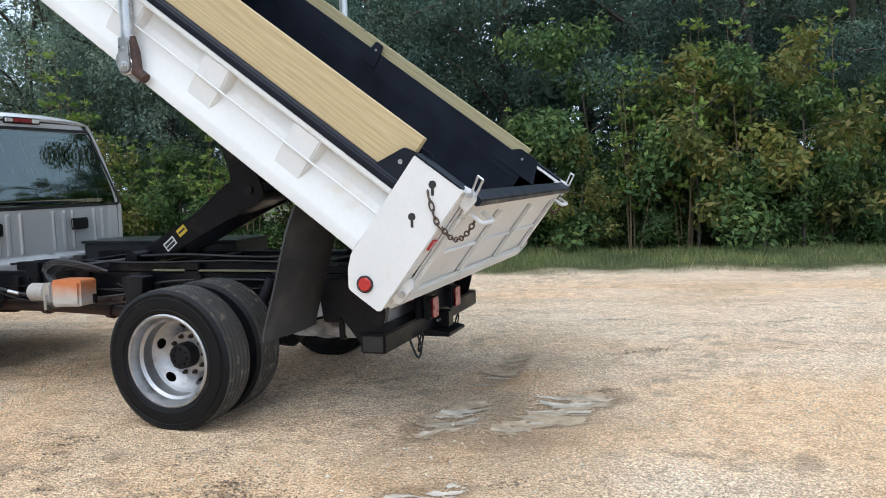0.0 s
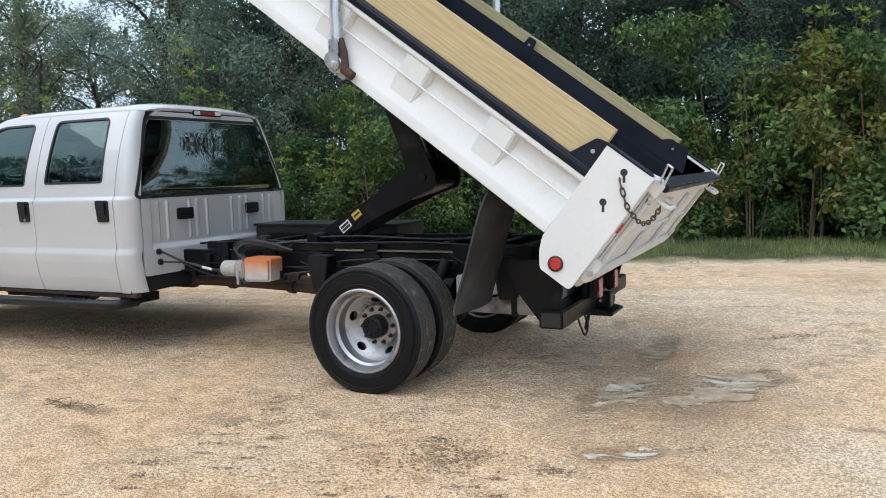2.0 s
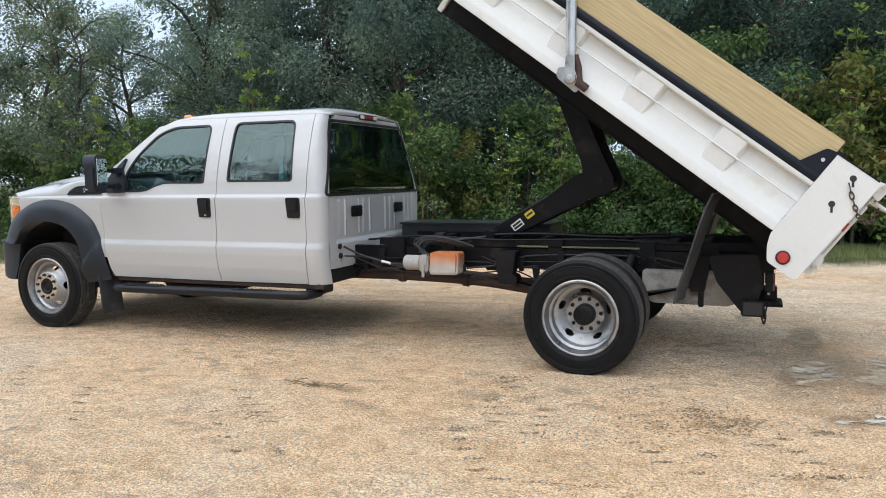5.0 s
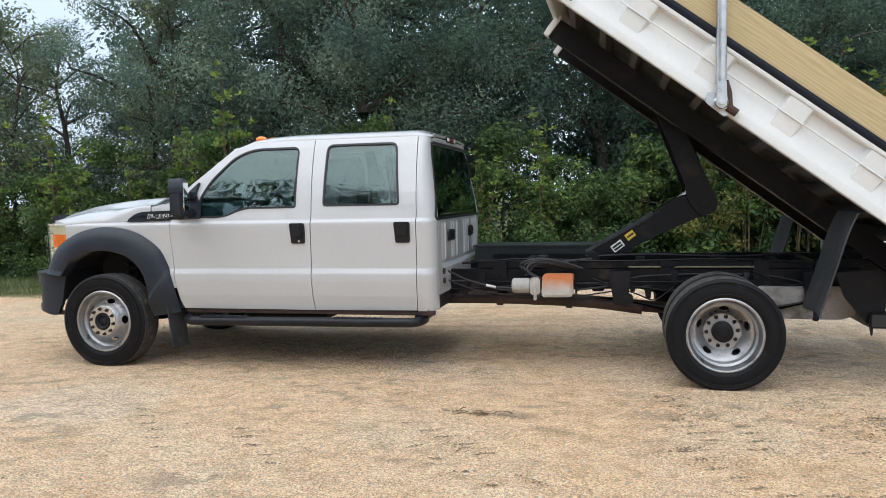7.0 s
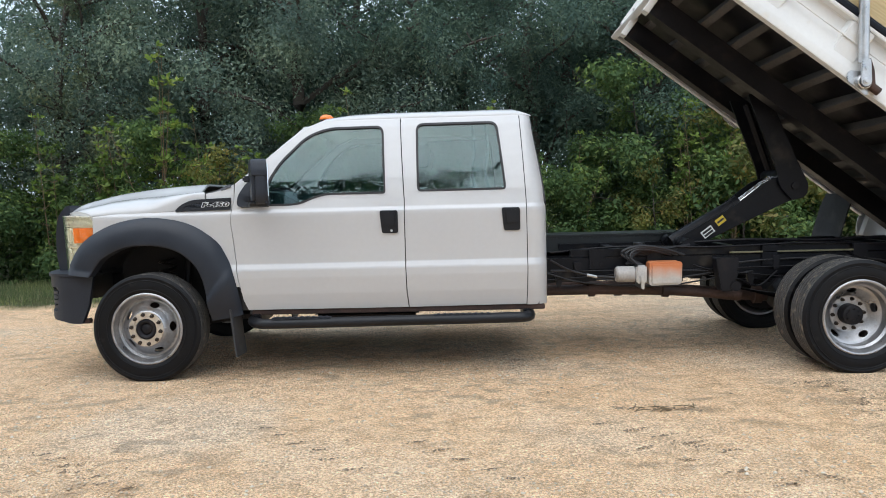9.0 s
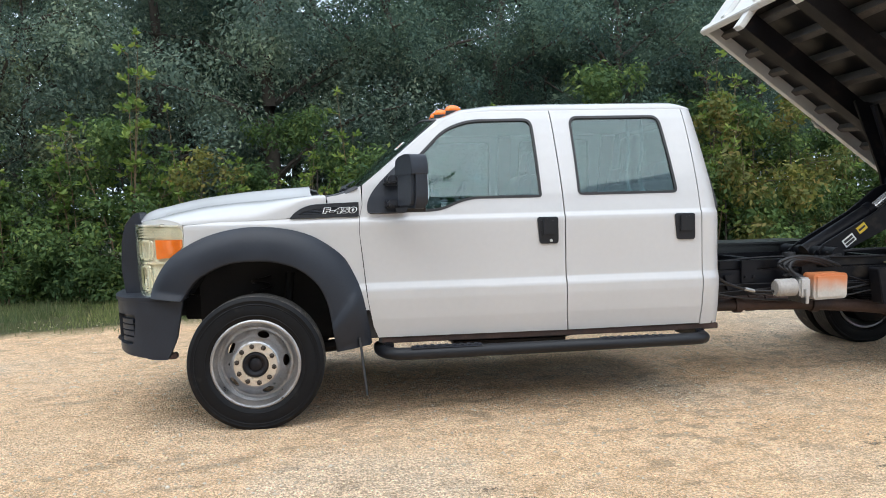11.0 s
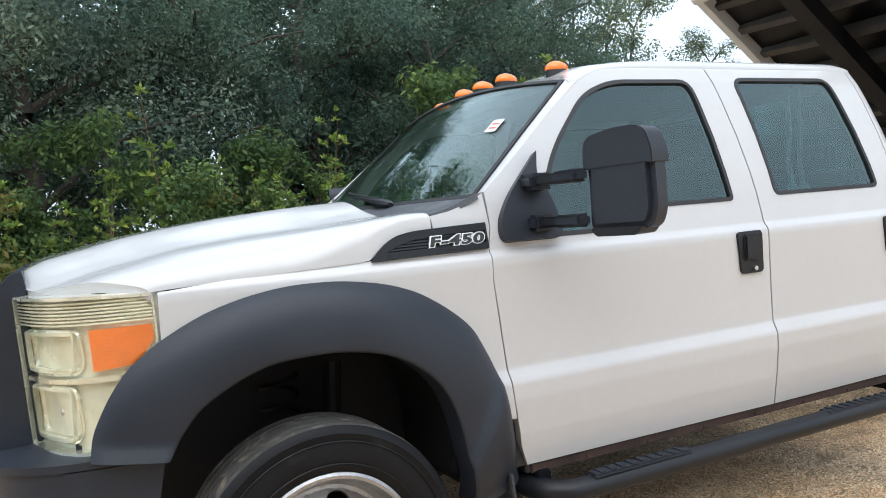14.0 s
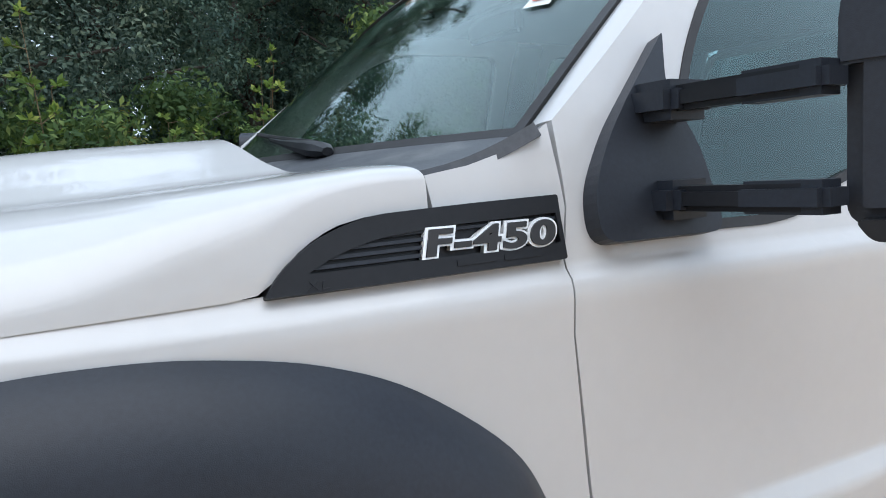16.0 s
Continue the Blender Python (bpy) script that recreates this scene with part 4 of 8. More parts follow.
def limb_tree(seed, height, spread_r, trunk_r, n_limb, low):
    """Tapered trunk and limbs as tubes; returns the mesh and the clump centres."""
    r = random.Random(seed)
    b = bmesh.new()
    pts = [Vector((0, 0, -0.1))]
    for k in range(1, 7):
        pts.append(Vector((r.uniform(-0.06, 0.06) * k * height / 8, r.uniform(-0.06, 0.06) * k * height / 8, height * 0.86 * k / 6)))
    run = smooth_line(pts, 3)
    tube(run, [trunk_r * (1 - 0.82 * i / (len(run) - 1)) for i in range(len(run))], 8, b)
    centers, radii = [], []
    for k in range(n_limb):
        f = low + (0.97 - low) * (k + r.random() * 0.8) / n_limb
        base = run[min(int(f * (len(run) - 1)), len(run) - 1)]
        a = k * 2.4 + r.uniform(-0.5, 0.5)
        reach = spread_r * (1.05 - 0.55 * abs(f - 0.45) * 1.4) * r.uniform(0.7, 1.1)
        rise = height * r.uniform(0.03, 0.16)
        end = base + Vector((math.cos(a) * reach, math.sin(a) * reach, rise))
        mid_p = base.lerp(end, 0.5) + Vector((r.uniform(-.1, .1), r.uniform(-.1, .1), rise * 0.25))
        tube(smooth_line([base, mid_p, end], 3), [trunk_r * 0.36 * (1 - 0.12 * i) for i in range(7)], 5, b)
        for j in range(5):
            t = 0.35 + 0.7 * j / 4
            q = base.lerp(end, t) + Vector((r.gauss(0, 0.22), r.gauss(0, 0.22), r.gauss(0.05, 0.2))) * reach * 0.55
            centers.append(q)
            radii.append(reach * r.uniform(0.20, 0.40))
            if j % 2 == 0:
                tube([base.lerp(end, t * 0.9), q], [trunk_r * 0.12, trunk_r * 0.04], 4, b)
    top = run[-1]
    for j in range(5):
        centers.append(top + Vector((r.gauss(0, 0.3), r.gauss(0, 0.3), r.uniform(-0.1, 0.5))) * spread_r * 0.5)
        radii.append(spread_r * r.uniform(0.2, 0.35))
    return b, centers, radii


def make_tree(name, seed, height, spread_r, trunk_r, n_limb, low, leaves, size, leaf_m, label, category, flat=0.75):
    root = thing(name, label, category)
    b, centers, radii = limb_tree(seed, height, spread_r, trunk_r, n_limb, low)
    part("trunk", b, TREE_BARK, root, "grey brown trunk and limbs", 60)
    v, q = leaf_cloud(centers, radii, leaves, size, seed, flat)
    cr = scatter_mesh("crown", v, q, leaf_m, "", "")
    cr.parent = root
    return root


OAK = "tall dark green oak standing behind the verge"
BUSH = "dense bright green leafy bush beside the grass verge"
kinds_tree = [make_tree("oak_tree", 11, 9.0, 2.6, 0.17, 15, 0.14, 52000, 0.074, LEAF_TREE, OAK, "tree"),
              make_tree("oak_tree", 12, 10.0, 2.4, 0.15, 16, 0.20, 52000, 0.072, LEAF_TREE, OAK, "tree"),
              make_tree("oak_tree", 13, 8.0, 2.7, 0.19, 15, 0.10, 52000, 0.076, LEAF_TREE, OAK, "tree")]
haze_oak = make_tree("oak_tree", 16, 9.0, 2.6, 0.17, 16, 0.12, 50000, 0.076, LEAF_HAZE, "tall oak behind the verge, haze painted into its leaves", "tree")
kinds_back = [make_tree("oak_tree", 14, 10.5, 3.0, 0.2, 16, 0.08, 11500, 0.16, LEAF_TREE, OAK, "tree"),
              make_tree("oak_tree", 15, 9.5, 3.2, 0.2, 15, 0.06, 11500, 0.16, LEAF_TREE, OAK, "tree")]
kinds_bush = [make_tree("bush", 21, 2.6, 1.25, 0.035, 11, 0.03, 11000, 0.085, LEAF_BUSH, BUSH, "bush", 0.8),
              make_tree("bush", 22, 3.2, 1.1, 0.03, 12, 0.03, 11000, 0.08, LEAF_BUSH, BUSH, "bush", 0.9),
              make_tree("bush", 23, 2.0, 1.15, 0.03, 10, 0.02, 10000, 0.08, LEAF_BUSH, BUSH, "bush", 0.8)]
pale = make_tree("slender_tree", 31, 7.5, 1.5, 0.09, 16, 0.15, 9000, 0.10, LEAF_PALE, "slender pale tree standing far down the road", "tree", 0.9)
shrub = make_tree("yellow_shrub", 41, 2.2, 0.8, 0.02, 9, 0.05, 2600, 0.08, LEAF_DRY, "thin yellowish shrub growing at the edge of the wood", "shrub", 0.9)


def make_sapling(seed, stems):
    """Thin leaning shoots, bare below, with rosettes of fresh leaves towards their tips."""
    r = random.Random(seed)
    root = thing("sapling", "slender sapling with fresh yellow green leaf clusters", "sapling")
    b = bmesh.new()
    verts = []
    for k in range(stems):
        a, h = r.uniform(0, 6.28), r.uniform(1.6, 3.2)
        out = r.uniform(0.25, 0.8)
        run = smooth_line([(0.08 * math.cos(a), 0.08 * math.sin(a), -0.05), (out * 0.35 * math.cos(a), out * 0.35 * math.sin(a), h * 0.45), (out * math.cos(a) + r.uniform(-.2, .2), out * math.sin(a) + r.uniform(-.2, .2), h)], 5)
        tube(run, [0.014 * (1 - 0.8 * i / (len(run) - 1)) for i in range(len(run))], 5, b)
        for f in [0.42 + 0.58 * i / 9 for i in range(10)]:
            p = run[int(f * (len(run) - 1))]
            for side_twig in range(2):
                d = Vector((r.gauss(0, 1), r.gauss(0, 1), 0.5)).normalized() * r.uniform(0.05, 0.32) * (1.15 - f * 0.6)
                q = p + d
                tube([p, q], [0.005, 0.002], 4, b)
                for j in range(r.randint(6, 10)):
                    t = (Vector((r.gauss(0, 1), r.gauss(0, 1), r.gauss(0.25, 0.5))).normalized() + d.normalized() * 0.4).normalized()
                    n_ = t.cross(Vector((r.gauss(0, 1), r.gauss(0, 1), r.gauss(0, 1)))).normalized()
                    s_ = t.cross(n_)
                    ln = r.uniform(0.06, 0.125)
                    verts += [q, q + t * ln * 0.5 + s_ * ln * 0.24 + n_ * 0.008, q + t * ln, q + t * ln * 0.5 - s_ * ln * 0.24 + n_ * 0.008]
    part("stem", b, TWIG, root, "thin brown stems", 60)
    cr = scatter_mesh("leaves", np.array([tuple(v) for v in verts]), np.arange(len(verts)).reshape(-1, 4), LEAF_NEW, "", "")
    cr.parent = root
    return root


kinds_sap = [make_sapling(51, 5), make_sapling(52, 7), make_sapling(53, 4)]
used = set()


def plant(kind, x, y, turn, scale, group, sink=0.0):
    z = float(ground_height(np.array([x]), np.array([y]))[0]) - sink
    m = Matrix.Translation((x, y, z)) @ Matrix.Rotation(radians(turn), 4, "Z")
    if kind.name not in used:
        used.add(kind.name)
        ob = kind
        ob.matrix_basis = m @ Matrix.Scale(scale, 4)
    else:
        ob = copy_thing(kind, m)
        ob.scale = (scale,) * 3
    tagged(ob, group=group)
    return ob


def bush_line(x):
    return float(np.interp(x, [-30, -11, -9, -6.5, -1, 3, 5, 12, 30], [3.0, 5.3, 5.9, 5.9, 7.9, 8.9, 9.5, 10.8, 14.0]))


rr = random.Random(7)
# bushes along the wood's edge
x = -14.0
i = 0
while x < 11.5:
    y = bush_line(x) + rr.uniform(0.3, 1.0)
    plant(kinds_bush[i % 3], x, y, rr.uniform(0, 360), rr.uniform(0.78, 1.15) * (1.3 if x > 0.5 else 1.0), "bushes along the wood's edge", 0.4)
    x += rr.uniform(0.75, 1.15)
    i += 1
for sx, sy, ss in ((2.6, 8.6, 1.5), (4.2, 9.0, 1.6), (-6.6, 5.4, 1.0), (-3.9, 7.4, 1.0), (0.8, 8.2, 0.9)):
    plant(shrub, sx, sy, rr.uniform(0, 360), ss, "yellowish shrubs")
for i, (sx, ss) in enumerate(((-12.0, 0.8), (-10.6, 1.0), (-9.5, 0.9), (-8.5, 1.0), (-7.7, 1.15), (-6.9, 0.9), (-6.2, 0.8), (-5.2, 0.75), (-4.4, 1.0), (-3.2, 0.8), (-2.2, 0.9), (-0.6, 0.8), (1.6, 1.1), (2.4, 1.3), (3.4, 1.2), (4.6, 1.4), (5.6, 1.1), (6.8, 1.2))):
    plant(kinds_sap[i % 3], sx, bush_line(sx) + rr.uniform(-0.15, 0.35), rr.uniform(0, 360), ss, "saplings along the wood's edge")
# trees in two rows behind
x = -17.0
i = 0
while x < 7.6:
    if x > -12.2 or x < -16.8:
        plant(haze_oak if -11 < x < -5.2 else kinds_tree[i % 3], x, bush_line(x) + rr.uniform(2.0, 3.2), rr.uniform(0, 360), rr.uniform(0.8, 1.1), "oaks of the wood")
    x += rr.uniform(1.9, 2.6)
    i += 1
plant(haze_oak, -12.5, 8.0, 40, 0.6, "oaks of the wood")
for row, dy in ((0, 5.0), (1, 8.0), (2, 11.5)):
    x = -19.0 + row
    while x < 8.2:
        if x > (-13, -13, -9)[row] and not (row and -4.5 < x < -1.5):
            plant(kinds_back[i % 2], x, bush_line(x) + dy + rr.uniform(0, 2.0), rr.uniform(0, 360), rr.uniform(0.95, 1.2) * (0.8 if x < -10 else 1.0), "oaks of the wood")
        x += rr.uniform(2.3, 3.0)
        i += 1
# distant trees across the lot and down the road
for tx, ty, ts in ((-19, 9, 0.8), (-16.5, 11.5, 0.85), (-22, 13, 1.0), (-25, 8, 0.9), (17, 15.5, 1.0), (20, 17, 1.05), (23, 15, 0.9), (26, 19, 1.1), (14.5, 16.5, 1.0), (-9.6, 7.6, 0.8), (-12.4, 6.2, 0.75), (-13.4, 6.6, 0.8), (-14.6, 7.6, 0.95), (-15.8, 6.0, 0.85), (4.4, 14.2, 1.25), (6.6, 15.2, 1.3), (9.2, 16.4, 1.25), (11.8, 18.0, 1.3), (14.6, 20.0, 1.35)):
    plant(pale, tx, ty, rr.uniform(0, 360), ts, "slender trees down the road")
for k in range(11):
    plant(kinds_back[k % 2], -36 + k * 3.1 + rr.uniform(-1.2, 1.2), -15.6 + rr.uniform(-1.2, 0.8), rr.uniform(0, 360), rr.uniform(1.2, 1.38), "trees across the lot")
# white marker pipe on the verge
mp = thing("marker_post", "white plastic marker pipe with small box on the verge", "post", at=(3.6, 9.0, 0))
part("pipe", tube([(0, 0, -0.05), (0.0, 0, 0.80)], 0.022, 12), PVC, mp)
part("meter_box", box(-0.05, 0.09, -0.05, 0.05, 0.02, 0.24, 0.01), PVC, mp)

# ---- the truck: cab and nose ----
truck = thing("dump_truck", "white crew cab dump truck with raised bed on sandy gravel", "truck")

_z = np.linspace(0.3, 2.0, 681)
_p = np.interp(_z, [0.30, 0.42, 0.50, 0.62, 0.74, 0.80, 0.845, 0.95, 1.10, 1.20, 1.222, 1.240, 1.31, 1.36, 1.45, 1.60, 1.75, 1.84, 1.90, 1.94],
               [0.88, 0.935, 0.965, 0.995, 1.013, 1.015, 0.996, 0.9965, 1.0, 1.0025, 0.999, 0.982, 0.967, 0.958, 0.935, 0.886, 0.826, 0.784, 0.745, 0.70])
_k = np.exp(-0.5 * (np.arange(-16, 17) / 1.7) ** 2)
_p = np.convolve(np.pad(_p, 16, "edge"), _k / _k.sum(), "valid")


def prof(z):
    return float(np.interp(z, _z, _p))


def back_x(z):
    return -2.135 - 0.095 * blend(z, 1.15, 2.0)


def half_width(x, z):
    return prof(z) - 0.024 * blend(-x, 4.7, 5.5)


def side(sgn):
    return lambda x, z: (x, sgn * half_width(x, z), z)


FENDER = [(-5.485, 1.2235), (-5.3, 1.2365), (-5.1, 1.245), (-4.86, 1.249), (-4.80, 1.287), (-4.72, 1.309), (-4.634, 1.322), (-4.640, 1.372), (-4.575, 1.382), (-4.512, 1.399), (-4.474, 1.413), (-4.434, 1.436),
          (-4.429, 1.32), (-4.447, 1.25), (-4.451, 1.15), (-4.440, 1.03), (-4.416, 0.77), (-4.402, 0.68), (-4.46, 0.68), (-4.50, 0.84), (-4.60, 1.01), (-4.77, 1.145), (-4.95, 1.19), (-5.2, 1.18), (-5.43, 1.11), (-5.487, 1.08)]
DOOR_F = [(-4.424, 1.44), (-4.30, 1.535), (-4.05, 1.735), (-3.90, 1.835), (-3.775, 1.890), (-3.60, 1.905), (-3.206, 1.908), (-3.194, 1.64), (-3.176, 1.29), (-3.176, 0.84), (-3.172, 0.61), (-3.162, 0.500),
          (-4.352, 0.503), (-4.380, 0.575), (-4.408, 0.74), (-4.435, 1.03), (-4.448, 1.15), (-4.444, 1.25), (-4.426, 1.32)]
WIN_F = rounded([(-4.185, 1.272), (-4.19, 1.43), (-4.10, 1.585), (-3.90, 1.785), (-3.74, 1.842), (-3.330, 1.845), (-3.312, 1.342), (-3.74, 1.343), (-3.83, 1.322), (-3.93, 1.280), (-4.02, 1.270)],
                [0.03, 0.06, 0.08, 0.1, 0.1, 0.06, 0.02, 0.06, 0.06, 0.06, 0.03])
DOOR_R = [(-3.199, 1.908), (-2.50, 1.915), (-2.315, 1.908), (-2.302, 1.60), (-2.288, 1.28), (-2.286, 0.84), (-2.290, 0.61), (-2.296, 0.506), (-3.155, 0.500), (-3.165, 0.61), (-3.169, 0.84), (-3.169, 1.29), (-3.187, 1.64)]
WIN_R = rounded([(-3.082, 1.855), (-2.480, 1.855), (-2.428, 1.350), (-3.073, 1.350)], [0.06, 0.06, 0.03, 0.03])

for s in (-1, 1):
    panel("front_fender", FENDER, [], side(s), 0.02, PAINT, truck, db=0.0125)
    for nm, outline, hole, hx in (("front_door", DOOR_F, WIN_F, -3.286), ("rear_door", DOOR_R, WIN_R, -2.399)):
        door = panel(nm, outline, [hole], side(s), 0.035, PAINT, truck, db=0.0125)
        panel("window_trim", inset(hole, -0.004), [inset(hole, 0.012)], side(s), 0.02, RUBBER, door, lift=0.003, label="black rubber window seal")
        panel("window_glass", inset(hole, 0.006), [], side(s), 0.004, GLASS_SIDE, door, lift=-0.006, label="tinted side window glass")
        hp = rounded([(hx - 0.067, 1.214), (hx + 0.066, 1.214), (hx + 0.066, 1.05), (hx - 0.052, 1.05)], 0.018)
        hd = panel("door_handle", hp, [], side(s), 0.012, PLASTIC_SMOOTH, door, lift=0.010, label="black plastic door handle")
        b = box(hx - 0.040, hx + 0.050, s * 1.004, s * 1.024, 1.100, 1.205, 0.009)
        part("door_handle_grip", b, PLASTIC_SMOOTH, door)
        if nm == "front_door":
            part("key_lock", lathe([(s * 1.0, 0.009), (s * 1.018, 0.009), (s * 1.019, 0.0)], 16, "y", (hx + 0.018, 0, 1.068)), ZINC, door, "small metal key lock")
    # pillars, sills, and black strips that paint the shade in the door gaps
    gap_shade = prism([(-4.44, 0.5), (-4.30, 0.5), (-4.34, 1.3), (-4.47, 1.3)], s * 0.93, s * 0.955, "y", 0)
    for jx0, jx1, jb, jt in ((-3.25, -3.12, 0.5, 1.25), (-2.36, -2.20, 0.5, 1.25)):
        box(jx0, jx1, s * 0.93, s * 0.957, jb, jt, 0, gap_shade)
    box(-4.35, -2.2, s * 0.88, s * 0.945, 0.465, 0.515, 0.004, gap_shade)
    part("door_jamb", gap_shade, INK_SHADE, truck)
    for jx in (-3.185, -2.297):
        panel("pillar", [(jx - 0.06, 1.25), (jx + 0.05, 1.25), (jx + 0.03, 1.90), (jx - 0.08, 1.90)], [], side(s), 0.03, DARK, truck, lift=-0.034)
    sill = box(-4.33, -2.16, s * 0.90, s * 0.952, 0.462, 0.499, 0.004)
    for i in range(7):
        box(-4.1 + i * 0.28, -4.08 + i * 0.28, s * 0.952, s * 0.958, 0.468, 0.482, 0.002, sill)
    part("rocker_sill", sill, RUST, truck, "dusty brown rocker sill")
    # rear corner of the cab
    def cab_corner(a, z, s=s):
        """Strip from the rear door's edge (a = -1) round the corner (0 to 1) to the back wall."""
        xd = interp(z, [0.506, 0.61, 0.84, 1.28, 1.6, 1.908], [-2.290, -2.284, -2.280, -2.282, -2.296, -2.309])
        r = min(0.12, back_x(z) - xd - 0.005)
        if a < 0:
            return (interp(a, [-1, 0], [xd, back_x(z) - r]), s * prof(z), z)
        t = a * math.pi / 2
        return (back_x(z) - r + r * math.sin(t), s * (prof(z) - r + r * math.cos(t)), z)
    panel("cab_corner", [(-1.0, 0.5), (1.0, 0.5), (1.0, 1.895), (-1.0, 1.906)], [], cab_corner, 0.02, PAINT, truck, da=0.1, db=0.0125)
    # A pillar between door and windscreen
    def a_pillar(u, w, s=s):
        door_pt = Vector((interp(u, [0, 0.24, 0.72, 1], [-4.424, -4.30, -4.05, -3.895]), 0, interp(u, [0, 0.24, 0.72, 1], [1.44, 1.535, 1.735, 1.84])))
        door_pt.y = s * prof(door_pt.z)
        glass_pt = Vector((-4.425 + 0.485 * u, s * (0.865 - 0.095 * u), 1.42 + 0.425 * u + 0.004 * math.sin(math.pi * u)))
        p = door_pt.lerp(glass_pt, w)
        p.x -= 0.006 * math.sin(math.pi * w)
        p.z += 0.004 * math.sin(math.pi * w)
        return p
    grid_mesh("a_pillar", [i / 16 for i in range(17)], [i / 8 for i in range(9)], a_pillar, PAINT, truck, thick=0.01)

# roof skin
def roof(u, w):
    n = 2.7
    t = w * math.pi / 2
    yy = math.copysign(abs(math.sin(t)) ** (2 / n), t)
    cap = max(math.cos(t), 0) ** (2 / n)
    xf, xr = -3.935 - 0.06 * (1 - yy * yy), -2.215
    x = xf + (xr - xf) * u
    z0 = interp(x, [-3.96, -3.90, -3.775, -3.6, -3.3], [1.83, 1.834, 1.884, 1.897, 1.898])
    d = max(x - (-2.215 - 0.08), 0)
    y = yy * (prof(z0) - 0.004 - (0.08 - math.sqrt(max(0.08 ** 2 - d * d, 0))))
    h = (0.055 + 0.032 * blend(u, 0, 0.35)) * (1 - 0.6 * blend(u, 0.92, 1.0))
    return (x, y, z0 + h * cap)


grid_mesh("roof", [0, 0.01, 0.03, 0.06, 0.1, 0.15, 0.2, 0.3, 0.4, 0.5, 0.6, 0.7, 0.8, 0.88, 0.92, 0.95, 0.97, 0.985, 1.0], [math.copysign(abs(i / 24) ** 0.8, i) for i in range(-24, 25)], roof, PAINT, truck, thick=0.02)

# back wall with its window and pressed ribs
def back_wall(y, z):
    q = 0.0
    if 0.83 < z < 1.27 and abs(y) < 0.78:
        inner = min(blend(abs(y), 0.78, 0.765), blend(z, 0.83, 0.845), blend(z, 1.27, 1.255))
        q = -0.016 * inner
        for ry in (-0.70, -0.60, -0.36, -0.27, -0.155, 0.155, 0.27, 0.36, 0.60, 0.70):
            q += 0.013 * blend(abs(y - ry), 0.02, 0.008) * blend(z, 0.87, 0.89) * blend(z, 1.20, 1.18)
    return (back_x(z) + 0.012 * (1 - (y / 0.88) ** 2) + q, y, z)


BW = rounded([(-0.868, 0.62), (0.868, 0.62), (0.868, 1.2), (0.84, 1.36), (0.70, 1.78), (0.60, 1.90), (-0.60, 1.90), (-0.70, 1.78), (-0.84, 1.36), (-0.868, 1.2)], [0.02, 0.02, 0.1, 0.1, 0.1, 0.03, 0.03, 0.1, 0.1, 0.1])
RWIN = rounded([(-0.92, 1.224), (0.92, 1.224), (0.685, 1.858), (-0.685, 1.858)], 0.05)
back = panel("cab_back_wall", BW, [RWIN], back_wall, 0.02, PAINT, truck, da=0.012, db=0.03)
panel("window_trim", inset(RWIN, -0.005), [inset(RWIN, 0.02)], back_wall, 0.015, RUBBER, back, lift=0.003, label="black rubber window seal")
panel("window_glass", inset(RWIN, 0.006), [], back_wall, 0.004, GLASS_DARK, back, lift=-0.003, label="dark tinted rear window glass", da=0.2)
for vy in (-0.42, 0.42):
    vent = rounded([(vy - 0.088, 1.035), (vy + 0.088, 1.035), (vy + 0.088, 1.13), (vy - 0.088, 1.13)], 0.02)
    v = panel("air_vent", vent, [inset(vent, 0.014)], back_wall, 0.01, PLASTIC_SMOOTH, back, lift=0.022, label="black plastic cab air vent")
    b = box(-2.12, -2.114, vy - 0.08, vy + 0.08, 1.042, 1.123, 0.001)
    for i in range(3):
        box(-2.114, -2.102, vy - 0.075, vy + 0.075, 1.055 + i * 0.024, 1.063 + i * 0.024, 0.002, b)
    part("vent_louvre", b, PLASTIC_SMOOTH, back)
for gy, gz in ((-0.73, 0.80), (-0.72, 0.72), (0.74, 0.86)):
    part("rubber_grommet", lathe([(-2.132, 0.024), (-2.118, 0.024), (-2.116, 0.014), (-2.12, 0.0)], 20, "x", (0, gy, gz)), RUBBER, back)
# lower closing of the cab back between corners
part("cab_back_lower", box(-2.18, -2.142, -0.86, 0.86, 0.50, 0.64, 0.01), DARK, truck)
# third brake lamp
b = prism(rounded([(-0.175, 1.885), (0.175, 1.885), (0.165, 1.935), (-0.165, 1.935)], 0.015), -2.255, -2.205, "x", 0.006)
chmsl = part("high_brake_lamp", b, RUBBER, truck)
part("brake_lens", box(-2.21, -2.198, -0.085, 0.085, 1.895, 1.926, 0.004), DULL_RED, chmsl, "dull red lens")
for ly in (-0.125, 0.125):
    part("cargo_lens", box(-2.21, -2.198, ly - 0.035, ly + 0.035, 1.895, 1.926, 0.004), WHITE_STICKER, chmsl, "clear cargo lamp lens")

# windscreen, its black band and cowl
def screen(u, w):
    x0, x1 = -4.425 - 0.13 * (1 - w * w), -3.94 - 0.06 * (1 - w * w)
    return Vector((x0 + (x1 - x0) * u, w * (0.865 - 0.095 * u), 1.42 + (0.425 + 0.06 * (1 - w * w)) * u + 0.004 * math.sin(math.pi * u)))


